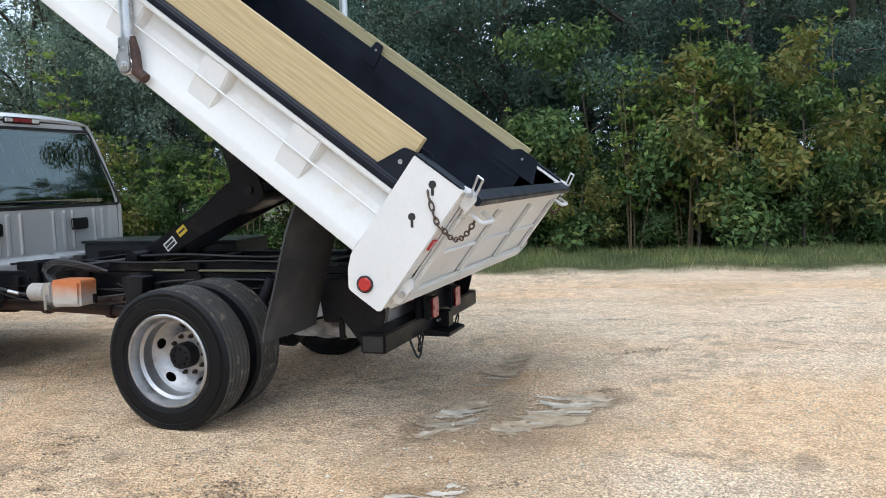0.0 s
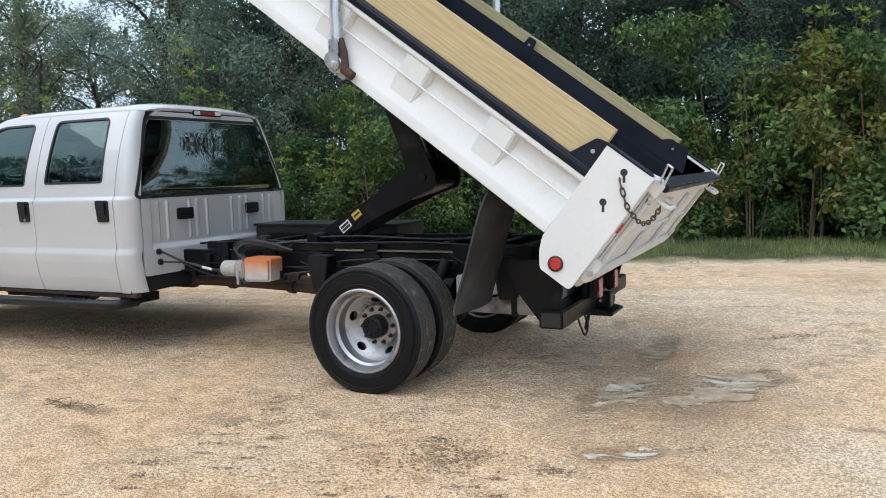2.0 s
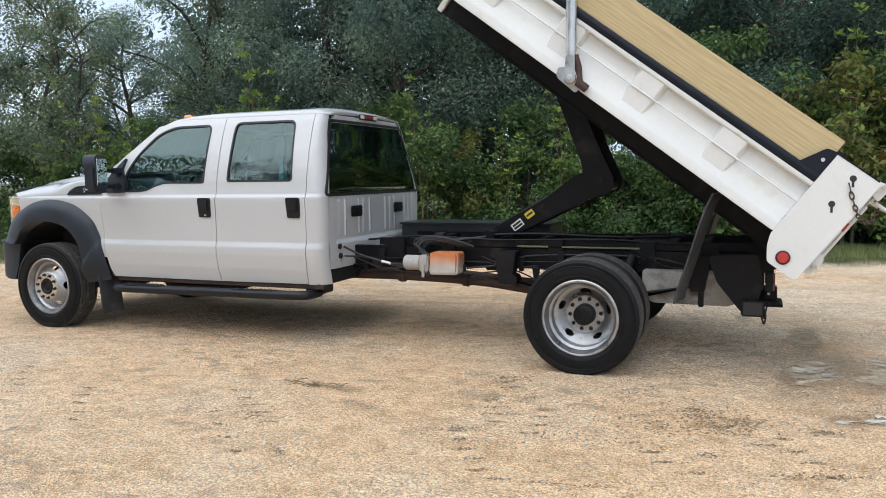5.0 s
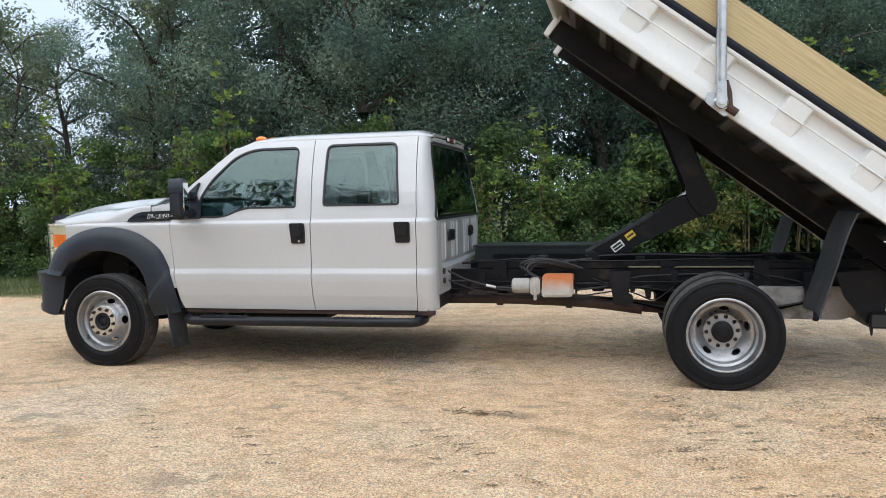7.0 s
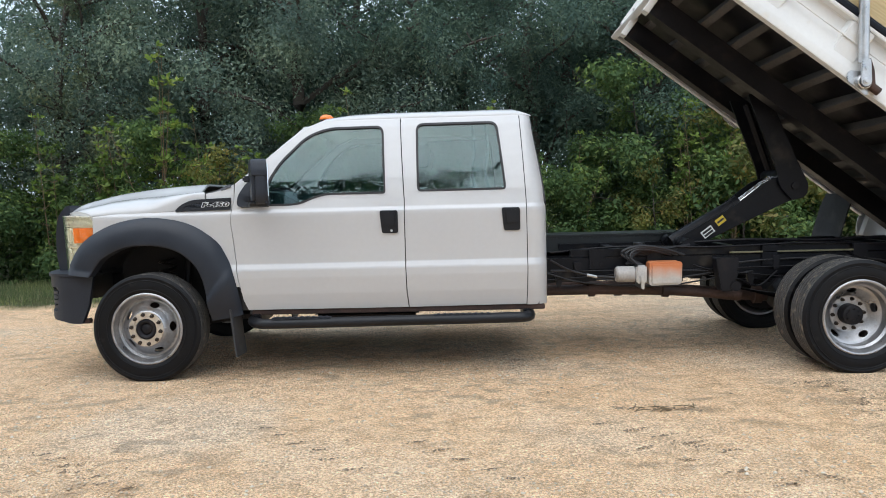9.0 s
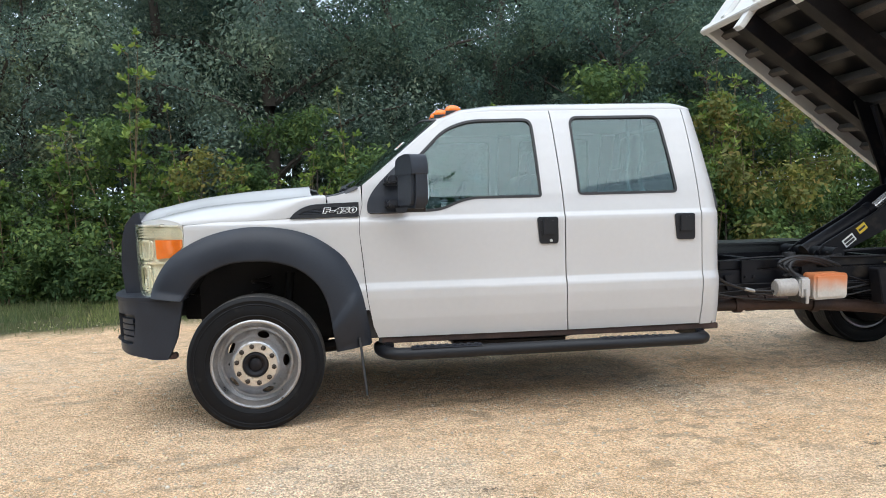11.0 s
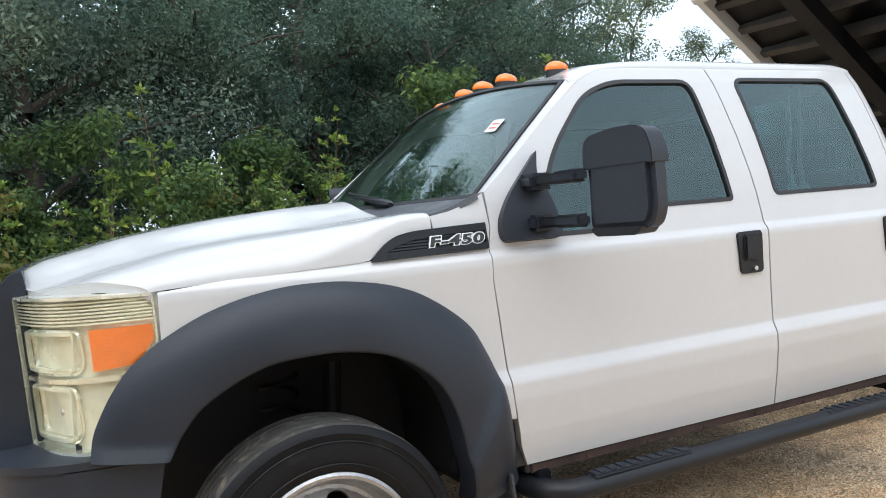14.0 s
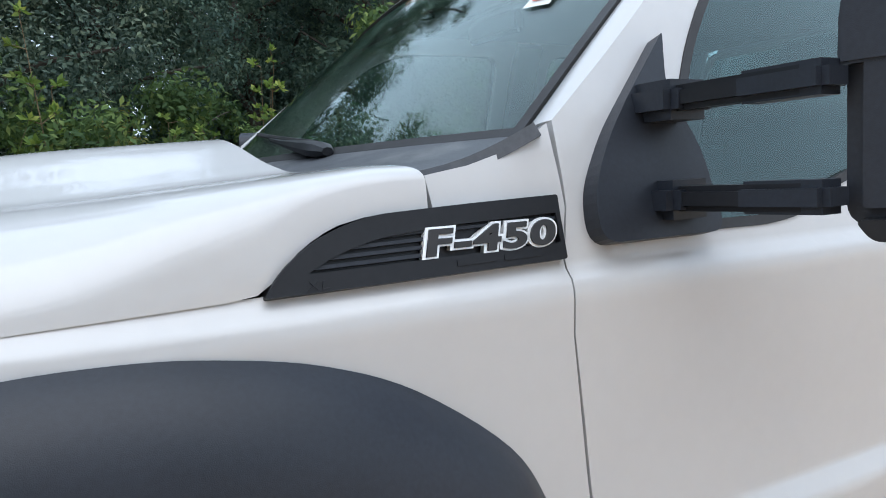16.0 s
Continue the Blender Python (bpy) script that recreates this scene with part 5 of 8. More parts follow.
us = [i / 20 for i in range(21)]
ws = [i / 20 for i in range(-20, 21)]
ws_glass = grid_mesh("windscreen", us, ws, screen, GLASS_FRONT, truck, "windscreen glass reflecting trees", thick=0.004)
for a0, a1, c0, c1 in ((0, 1, -1.0, -0.978), (0, 1, 0.978, 1.0), (0.975, 1.0, -1, 1), (0, 0.03, -1, 1)):
    grid_mesh("windscreen_trim", [a0 + (a1 - a0) * i / 20 for i in range(21)], [c0 + (c1 - c0) * i / 20 for i in range(21)], lambda u, w: screen(u, w) + Vector((-0.004, 0, 0.004)), RUBBER, ws_glass, thick=0.012)
# a paper sticker behind the glass, upper corner
grid_mesh("windscreen_sticker", [0.555 + 0.027 * i for i in range(5)], [-0.80 + 0.027 * i for i in range(4)], lambda u, w: screen(u, w) + Vector((-0.003, 0, 0.003)), WHITE_STICKER, ws_glass, "white paper sticker")
for k in range(2):
    grid_mesh("sticker_print", [0.58 + 0.035 * k, 0.592 + 0.035 * k], [-0.79, -0.76, -0.735], lambda u, w: screen(u, w) + Vector((-0.0045, 0, 0.0045)), RED_STICKER, ws_glass, "red print")


HOOD_X = [-5.93, -5.90, -5.84, -5.80, -5.70, -5.60, -5.40, -5.20, -5.0, -4.7]
HOOD_TOP = [1.25, 1.28, 1.312, 1.326, 1.353, 1.375, 1.406, 1.430, 1.446, 1.460]
HOOD_DECK = [1.19, 1.205, 1.232, 1.244, 1.266, 1.293, 1.333, 1.353, 1.364, 1.389]


def hood_rear(w):
    return interp(abs(w), [0, 0.5, 0.70, 0.78, 0.86, 0.93, 0.97, 1.0], [-4.80, -4.768, -4.752, -4.738, -4.71, -4.675, -4.655, -4.644])


def hood(u, w):
    """Raised middle, a crease at three quarters of the width, and a deck that rolls over to the fender seam."""
    if u < 0:
        p = hood(0, w)
        return (p[0] + 0.004, p[1], p[2] + u)
    xf = -5.842 + 0.02 * w * w + 0.317 * abs(w) ** 7
    x = xf + (hood_rear(w) - xf) * u
    d = x - xf
    nose = interp(d, [0, 0.008, 0.02, 0.045, 0.09, 0.16, 0.28, 0.6], [1.286, 1.296, 1.306, 1.320, 1.338, 1.352, 1.38, 1.5])
    top, deck = (min(interp(x, HOOD_X, q), nose) for q in (HOOD_TOP, HOOD_DECK))
    seam = interp(x, [-5.6, -5.485, -5.3, -5.1, -4.88, -4.86, -4.834, -4.81, -4.771, -4.728, -4.655, -4.64], [1.220, 1.227, 1.234, 1.241, 1.248, 1.2535, 1.277, 1.298, 1.318, 1.327, 1.331, 1.331])
    v = abs(w)
    p = 2.0 + 4.5 * blend(x, -5.1, -4.66)
    r = min(max((v - 0.76) / 0.24, 0), 1)
    z = seam + (max(deck, seam) - seam) * max(1 - r ** p, 0) ** (1 / p)
    if v < 0.80:
        z += (top - deck) * blend(v, 0.82, 0.48) * (1 - 0.12 * v)
        z -= 0.002 * blend(abs(v - 0.77), 0.05, 0.0)
    y = w * (half_width(x, max(seam, 1.245)) + 0.004)
    return (x, y, z)


hu = [-0.03, -0.015, -0.004, 0, 0.005, 0.012, 0.022, 0.035, 0.05, 0.08, 0.12, 0.17] + [0.22 + 0.04 * i for i in range(14)] + [0.76 + 0.02 * i for i in range(13)]
hw = [1 - (1 - i / 56) ** 1.6 for i in range(57)]
hw = [-v for v in hw[::-1]][:-1] + hw
grid_mesh("hood", hu, hw, hood, PAINT, truck, thick=0.015)


def cowl(u, w):
    a = Vector(hood(1.0, max(min(w * 0.93, 0.965), -0.965)))
    a.z = min(a.z, 1.392)
    k = max(min(w, 1.0), -1.0)
    c = screen(0.0, k)
    c += Vector((-0.05, 0.086 if w > 0 else -0.086, 0.008)) * blend(abs(w), 1.0, 1.10)
    p = (a + Vector((-0.02, 0, -0.012))).lerp(c + Vector((0.01, 0, 0.008)), u)
    p.z -= 0.012 * math.sin(math.pi * u)
    return p


cw = grid_mesh("cowl", [i / 8 for i in range(9)], [-1.10, -1.07, -1.035] + ws + [1.035, 1.07, 1.10], cowl, COWL, truck, "dusty dark grey plastic windscreen cowl", thick=0.02)
for wy0, wy1 in ((-0.32, 0.26), (0.22, 0.74)):
    q = [screen(0.0 + 0.10 * f, (wy0 - 0.08 + (wy1 - wy0) * 0.7 * f) / 0.85) + Vector((-0.016, 0, 0.010)) for f in (0, 0.06, 0.2, 0.4, 0.7, 1.0)]
    wiper = part("wiper", tube(q, [0.012, 0.024, 0.024, 0.018, 0.010, 0.006], 8, squash=0.7), PLASTIC_SMOOTH, truck, "black wiper arm and blade")
    q = [screen(0.05 + 0.12 * i / 8, (wy0 + 0.02 + (wy1 - wy0) * i / 8) / 0.85) + Vector((-0.010, 0, 0.008)) for i in range(9)]
    part("wiper_blade", tube(q, 0.006, 6), RUBBER, wiper)

# nose: grille, headlamps, bumper
def plan(points):
    run = smooth_line([(p[0], p[1], 0) for p in points], 10)
    return run


def along(run, sgn, lean=0.0, z_ref=1.0):
    k = len(run) - 1

    def fn(a, z):
        t = min(max(a, 0), 1) * k
        i = min(int(t), k - 1)
        p = run[i].lerp(run[i + 1], t - i)
        return (p.x + lean * (z - z_ref), sgn * p.y, z)
    return fn


lamp_run = plan([(-5.487, 0.958), (-5.62, 0.944), (-5.725, 0.895), (-5.79, 0.80), (-5.835, 0.67)])
bump_run = plan([(-5.50, 0.975), (-5.64, 0.972), (-5.79, 0.935), (-5.895, 0.84), (-5.975, 0.62), (-6.01, 0.3), (-6.02, 0.0)])
for s in (-1, 1):
    lf = along(lamp_run, s, -0.04)
    outline = rounded([(0.0, 1.226), (0.4, 1.234), (1.0, 1.236), (1.0, 0.80), (0.42, 0.80), (0.36, 0.83), (0.27, 0.905), (0.13, 0.995), (0.0, 1.09)], [0.006, 0.02, 0.02, 0.02, 0.01, 0.02, 0.05, 0.05, 0.006])
    def hollow(a0, a1, z0, z1, depth, back, lf=lf):
        """A pressed bowl behind the lens."""
        def fn(a, z):
            p = Vector(lf(a, z))
            u, v = (2 * a - a0 - a1) / (a1 - a0), (2 * z - z0 - z1) / (z1 - z0)
            d = back + depth * (1 - min(u * u * u * u, 1)) * (1 - min(v * v * v * v, 1))
            return (p.x + d, p.y * (1 - 0.4 * d), p.z)
        return fn
    lamp = panel("headlamp", outline, [], hollow(0, 1, 0.8, 1.23, 0.0, 0.035), 0.03, HAZY, truck, da=0.04, lift=0.0, label="yellowed clear headlamp")
    panel("turn_lens", rounded([(0.020, 1.140), (0.335, 1.140), (0.335, 1.026), (0.115, 1.036), (0.020, 1.098)], 0.006), [], lf, 0.02, AMBER, lamp, da=0.05, lift=-0.005, label="amber turn signal lens")
    for i in range(7):
        panel("lens_rib", [(0.012, 1.152 + i * 0.0095), (0.97, 1.156 + i * 0.0095), (0.97, 1.161 + i * 0.0095), (0.012, 1.157 + i * 0.0095)], [], lf, 0.012, HAZY, lamp, da=0.06, lift=-0.006)
    for z0, z1, a0 in ((1.025, 1.138, 0.43), (0.835, 0.985, 0.50)):
        box_l = rounded([(a0, z1), (0.95, z1), (0.95, z0), (a0 + 0.03, z0)], 0.03)
        panel("reflector_bowl", box_l, [], hollow(a0, 0.97, z0, z1, 0.05, 0.012), 0.008, LAMP_SILVER, lamp, da=0.03, db=0.01, label="silver reflector bowl")
        panel("bowl_rim", box_l, [inset(box_l, 0.010)], lf, 0.014, HAZY, lamp, da=0.04, lift=-0.010)
        part("bulb", lathe([(-5.78, 0.0), (-5.775, 0.012), (-5.74, 0.016), (-5.70, 0.016)], 16, "x", (0.03, s * 0.80, (z0 + z1) / 2)), ZINC, lamp)
    panel("lamp_shelf", rounded([(0.16, 1.012), (0.97, 1.008), (0.97, 0.996), (0.19, 0.996)], 0.004), [], lf, 0.03, LAMP_SILVER, lamp, da=0.05, lift=-0.008)
    panel("lens_border", outline, [inset(outline, 0.010)], lf, 0.04, LAMP_SILVER, lamp, da=0.05, lift=0.002, label="silver edge of the lamp")
    panel("lens_cover", inset(outline, 0.004), [], lf, 0.003, GLASS_LAMP, lamp, da=0.04, lift=0.004, label="yellowed clear lens")
    # lower wing of the nose under the lamp side
    b = prism(rounded([(-5.72, 0.79), (-5.50, 0.79), (-5.50, 0.83), (-5.72, 0.83)], 0.01), s * 0.6, s * 0.86, "y", 0.01)
    part("lamp_support", b, DARK, truck)
    # bumper end and its fog vent
    bf = along(bump_run, s, -0.03, 0.6)
    ol = rounded([(0.0, 0.79), (1.0, 0.795), (1.0, 0.50), (0.62, 0.475), (0.40, 0.452), (0.30, 0.442), (0.22, 0.43), (0.13, 0.428), (0.06, 0.55)], 0.012)
    fog = rounded([(0.335, 0.700), (0.60, 0.700), (0.60, 0.518), (0.37, 0.518)], 0.03)
    bump = panel("bumper", ol, [fog], bf, 0.03, PLASTIC, truck, da=0.03, label="grey black plastic front bumper")
    panel("fog_vent_back", inset(fog, -0.01), [], bf, 0.01, PLASTIC_SMOOTH, bump, da=0.03, lift=-0.032)
    for i in range(4):
        z0 = 0.535 + i * 0.036
        panel("vent_slat", rounded([(0.375, z0), (0.535, z0), (0.535, z0 + 0.028), (0.375, z0 + 0.028)], 0.004), [], bf, 0.02, PLASTIC, bump, da=0.03, lift=-0.010)
    panel("bumper_step", rounded([(0.0, 0.80), (1.0, 0.806), (1.0, 0.785), (0.0, 0.779)], 0.004), [], bf, 0.17, PLASTIC, bump, da=0.03, lift=0.010)
    cap = rounded([(0.0, 0.775), (0.285, 0.777), (0.30, 0.445), (0.225, 0.428), (0.132, 0.426), (0.062, 0.55)], [0.012, 0.012, 0.012, 0.01, 0.01, 0.03])
    panel("bumper_end_cap", cap, [], bf, 0.03, PLASTIC, bump, da=0.03, lift=0.007)
    b = box(-5.62, -5.56, s * 0.90, s * 0.955, 0.425, 0.46, 0.006)
    part("bumper_bracket", b, RUST, truck)
    # black surround between grille and lamp
    b = prism(rounded([(-5.915, 0.795), (-5.937, 0.95), (-5.930, 1.13), (-5.906, 1.236), (-5.848, 1.304), (-5.815, 1.312), (-5.800, 1.21), (-5.80, 0.795)], [0.02, 0.05, 0.05, 0.03, 0.02, 0.006, 0.02, 0.02]), s * 0.50, s * 0.672, "y", 0.012, segments=3)
    part("grille_surround", b, PLASTIC, truck)
part("grille_top", prism(rounded([(-5.912, 1.205), (-5.904, 1.238), (-5.850, 1.302), (-5.838, 1.302), (-5.838, 1.205)], 0.008), -0.499, 0.499, "y", 0.006), PLASTIC, truck)
grille = part("grille", box(-5.90, -5.86, -0.499, 0.499, 0.82, 1.203, 0.01), PLASTIC_SMOOTH, truck, "black plastic grille")
for i, gz in enumerate((0.93, 1.05, 1.17)):
    part("grille_bar", box(-5.935, -5.88, -0.497, 0.497, gz - 0.035, gz + 0.035, 0.012), PLASTIC, grille)
part("grille_emblem", lathe([(-5.968, 0.0), (-5.966, 0.035), (-5.956, 0.08), (-5.934, 0.09)], 32, "x", (0, 0, 1.05)), CHROME, grille, "plain oval emblem")
part("number_plate_holder", box(-6.04, -6.02, -0.17, 0.17, 0.58, 0.72, 0.006), PLASTIC_SMOOTH, truck)
b = tube(smooth_line([(-5.92, -0.52, 0.53), (-5.99, -0.52, 0.52), (-6.015, -0.49, 0.50), (-5.98, -0.46, 0.485)], 5), 0.014, 8)
part("tow_hook", b, PLASTIC_SMOOTH, truck)

# fender flares, wheel housings, mud flaps
FO = [(-5.69, 0.80), (-5.672, 0.88), (-5.609, 0.99), (-5.53, 1.066), (-5.40, 1.138), (-5.28, 1.178), (-5.146, 1.201), (-5.02, 1.203), (-4.92, 1.193), (-4.805, 1.168), (-4.69, 1.118), (-4.56, 1.02), (-4.50, 0.925), (-4.449, 0.80), (-4.412, 0.62), (-4.392, 0.47)]
FI = [(-5.50, 0.78), (-5.458, 0.845), (-5.404, 0.905), (-5.32, 0.953), (-5.255, 0.98), (-5.19, 0.996), (-5.09, 1.002), (-4.985, 0.997), (-4.862, 0.968), (-4.77, 0.915), (-4.70, 0.843), (-4.66, 0.76), (-4.64, 0.68), (-4.625, 0.58), (-4.612, 0.50), (-4.605, 0.44)]
fo = smooth_line([(p[0], 0, p[1]) for p in FO], 5)
fi = smooth_line([(p[0], 0, p[1]) for p in FI], 5)
for s in (-1, 1):
    def flare(i, w, s=s):
        i = int(i)
        p = fo[i].lerp(fi[i], min(w / 0.85, 1.0))
        out_y = half_width(fo[i].x, min(max(fo[i].z, 0.5), 1.24))
        bulge = interp(w, [0, 0.06, 0.15, 0.3, 0.5, 0.7, 0.82, 0.86, 0.9, 1.0], [0.004, 0.024, 0.045, 0.065, 0.078, 0.084, 0.084, 0.078, 0.06, -0.03])
        return (p.x, s * (out_y + bulge * (1 - 0.35 * blend(-p.x, 5.35, 5.65))), p.z)
    grid_mesh("fender_flare", range(len(fo)), [0, 0.03, 0.06, 0.1, 0.15, 0.22, 0.3, 0.4, 0.5, 0.6, 0.7, 0.78, 0.82, 0.84, 0.86, 0.88, 0.9, 0.95, 1.0], flare, PLASTIC, truck, "satin dark grey plastic fender flare")
    def housing(i, w, s=s):
        i = int(i)
        p = fi[i]
        return (p.x + (0.04 if p.x > -5.0 else -0.02), s * (1.0 - 0.5 * w), p.z + 0.03)
    grid_mesh("wheel_housing", range(len(fi)), [0, 0.3, 0.6, 1.0], housing, DARK, truck, "black wheel housing liner", thick=0.01)
    b = box(-5.5, -4.5, s * 0.44, s * 0.49, 0.45, 1.05, 0.01)
    part("inner_fender", b, DARK, truck)
    bm = bmesh.new()
    prism([(s * 0.80, 0.155), (s * 1.05, 0.165), (s * 1.055, 0.52), (s * 0.80, 0.52)], -4.475, -4.462, "x", 0.003, bm)
    for v in bm.verts:
        v.co.x += 0.10 * (0.52 - v.co.z)
    part("mud_flap", bm, FLAP, truck, "black rubber front mud flap")
    # running board
    run = smooth_line([(-4.34, s * 0.80, 0.42), (-4.33, s * 0.93, 0.415), (-4.26, s * 1.03, 0.41), (-4.1, s * 1.055, 0.41), (-3.2, s * 1.055, 0.415), (-2.45, s * 1.055, 0.42), (-2.31, s * 1.03, 0.42), (-2.275, s * 0.96, 0.42), (-2.27, s * 0.85, 0.42)], 6)
    rb = part("running_board", tube(run, 0.043, 12, squash=0.9), PLASTIC_SMOOTH, truck, "black tubular running board")
    for px0, px1 in ((-4.16, -3.72), (-2.98, -2.55)):
        b = bmesh.new()
        box(px0, px1, s * 1.025, s * 1.085, 0.438, 0.455, 0.006, b)
        for i in range(9):
            x0 = px0 + 0.03 + i * 0.045
            box(x0, x0 + 0.02, s * 1.03, s * 1.08, 0.454, 0.459, 0.001, b)
        part("step_pad", b, PLASTIC, rb, "ribbed plastic step pad")
    for bx in (-4.29, -2.29):
        part("step_bracket", box(bx - 0.03, bx + 0.03, s * 0.62, s * 0.97, 0.40, 0.47, 0.006), FRAME, rb)

# side vent badge on the fender
BADGE = [(-4.864, 1.244), (-4.840, 1.274), (-4.80, 1.302), (-4.76, 1.318), (-4.72, 1.327), (-4.60, 1.332), (-4.449, 1.336), (-4.449, 1.250)]
BADGE_R = [0.008, 0.03, 0.03, 0.03, 0.04, 0.04, 0.004, 0.004]
def letters(name, body, size, x, z, sgn, y_off, depth, material, parent, wide=1.0, swell=0.0, spacing=1.0):
    c = bpy.data.curves.new(name, "FONT")
    c.body = body
    c.size = size
    c.extrude = depth
    c.offset = swell
    c.space_character = spacing
    c.align_x, c.align_y = "CENTER", "CENTER"
    tmp = new("tmp_text", c)
    me = bpy.data.meshes.new_from_object(tmp.evaluated_get(bpy.context.evaluated_depsgraph_get()))
    bpy.data.objects.remove(tmp)
    for v in me.vertices:
        px, pz, d = v.co.x * wide, v.co.y, v.co.z
        px += 0.30 * pz
        q = (x + px * (1 if sgn < 0 else -1), z + pz)
        v.co = (q[0], sgn * (half_width(q[0], q[1]) + y_off + d), q[1])
    me.materials.clear()
    me.materials.append(material)
    ob = new(name, me)
    ob.parent = parent
    return ob


for s in (-1, 1):
    bd = panel("vent_badge", rounded(BADGE, BADGE_R), [], side(s), 0.02, PLASTIC_SMOOTH, truck, lift=0.003, label="black fender vent badge with chrome edged letters")
    rim = rounded(BADGE, BADGE_R)
    recess = rounded([(-4.812, 1.2665), (-4.775, 1.2845), (-4.72, 1.299), (-4.62, 1.307), (-4.456, 1.312), (-4.456, 1.272)], [0.003, 0.02, 0.02, 0.02, 0.003, 0.003])
    panel("badge_rim", rim, [recess], side(s), 0.014, PLASTIC_SMOOTH, bd, lift=0.013, da=0.02, db=0.006)
    for i in range(4):
        z0 = 1.2705 + i * 0.0095
        panel("vent_rib", [((-4.805, -4.785, -4.757, -4.715)[i], z0), (-4.652, z0 + 0.002), (-4.652, z0 + 0.0065), ((-4.797, -4.777, -4.745, -4.70)[i], z0 + 0.0045)], [], side(s), 0.010, PLASTIC, bd, lift=0.010)
    panel("vent_rib", [(-4.64, 1.3005), (-4.457, 1.304), (-4.457, 1.3075), (-4.64, 1.304)], [], side(s), 0.010, PLASTIC, bd, lift=0.010)
    letters("letters_rim", "F-450", 0.043, -4.563, 1.2885, s, 0.0095, 0.004, LETTER, bd, 1.80, 0.0042, 1.12)
    letters("letters_face", "F-450", 0.043, -4.563, 1.2885, s, 0.0145, 0.002, INK_SHADE, bd, 1.80, 0.0016, 1.12)
    for bx0, bx1 in ((-4.62, -4.565), (-4.55, -4.492)):
        panel("letter_bar", [(bx0, 1.2565), (bx1, 1.2575), (bx1, 1.265), (bx0, 1.264)], [], side(s), 0.002, PLASTIC_SMOOTH, bd, lift=0.0145, label="faint raised print bar")
    for ch, cx in (("X", -4.806), ("L", -4.793)):
        letters("small_letter", ch, 0.014, cx if s < 0 else -9.599 - cx, 1.2555, s, 0.0135, 0.0012, PLASTIC_SMOOTH, bd, 1.5)

# towing mirrors
for s in (-1, 1):
    sail = panel("mirror", rounded([(-4.40, 1.262), (-4.397, 1.34), (-4.34, 1.425), (-4.195, 1.565), (-4.222, 1.47), (-4.18, 1.40), (-4.155, 1.262)], [0.04, 0.06, 0.06, 0.008, 0.05, 0.05, 0.03]), [], side(s), 0.03, PLASTIC, truck, lift=0.03, label="black telescoping towing mirror")
    for az, ax in ((1.462, -4.22), (1.322, -4.22)):
        part("arm_bracket", box(ax - 0.075, ax + 0.02, s * 0.94, s * 1.035, az - 0.03, az + 0.026, 0.014), PLASTIC, sail)
        part("mirror_arm", box(ax - 0.058, ax - 0.016, s * 1.0, s * 1.22, az - 0.018, az + 0.017, 0.008), PLASTIC_SMOOTH, sail)
        part("arm_sleeve", box(ax - 0.060, ax - 0.004, s * 1.12, s * 1.25, az - 0.021, az + 0.021, 0.010), PLASTIC, sail)
    b = prism(rounded([(s * 1.215, 1.285), (s * 1.425, 1.285), (s * 1.447, 1.34), (s * 1.445, 1.52), (s * 1.425, 1.585), (s * 1.34, 1.592), (s * 1.218, 1.572)], [0.03, 0.05, 0.08, 0.08, 0.04, 0.08, 0.05]), -4.20, -4.096, "x", 0.042, segments=6)
    # the head is turned inwards about its upright stem
    yaw = Matrix.Translation((-4.145, s * 1.32, 0)) @ Matrix.Rotation(radians(-20 * s), 4, "Z") @ Matrix.Translation((4.145, -s * 1.32, 0))
    def turned(b, yaw=yaw):
        bmesh.ops.transform(b, matrix=yaw, verts=b.verts)
        return b
    part("mirror_housing", turned(b), PLASTIC, sail)
    part("mirror_cap", turned(prism(rounded([(s * 1.211, 1.475), (s * 1.449, 1.478), (s * 1.449, 1.52), (s * 1.427, 1.589), (s * 1.34, 1.596), (s * 1.214, 1.576)], [0.005, 0.005, 0.06, 0.04, 0.08, 0.05]), -4.204, -4.10, "x", 0.040, segments=6)), PLASTIC, sail)
    part("mirror_glass", turned(box(-4.097, -4.091, s * 1.235, s * 1.42, 1.34, 1.56, 0.002)), MIRROR, sail, "mirror glass")
    part("mirror_foot", turned(prism(rounded([(s * 1.25, 1.268), (s * 1.39, 1.268), (s * 1.41, 1.294), (s * 1.23, 1.294)], 0.012), -4.215, -4.10, "x", 0.01)), PLASTIC_SMOOTH, sail)

# five roof marker lamps
for ly in (-0.527, -0.197, 0.0, 0.197, 0.527):
    zz = 1.938 + 0.016 * (1 - (ly / 0.525) ** 2)
    xx = -3.805 - 0.05 * (1 - (ly / 0.525) ** 2)
    b = bmesh.new()
    bmesh.ops.create_uvsphere(b, u_segments=20, v_segments=10, radius=1)
    for v in b.verts:
        v.co = Vector((xx + 0.050 * v.co.x * (1.0 if v.co.x < 0 else 1.2), ly + 0.036 * v.co.y, zz + max(v.co.z, -0.15) * 0.034))
    ml = part("roof_marker_lamp", b, AMBER, truck, "amber teardrop roof marker lamp")
    b = lathe([(zz - 0.03, 0.040), (zz - 0.006, 0.038), (zz - 0.004, 0.033)], 20, "z", (xx + 0.004, ly, 0))
    for v in b.verts:
        v.co.x = xx + (v.co.x - xx) * 1.3
    part("lamp_base", b, RUBBER, ml)

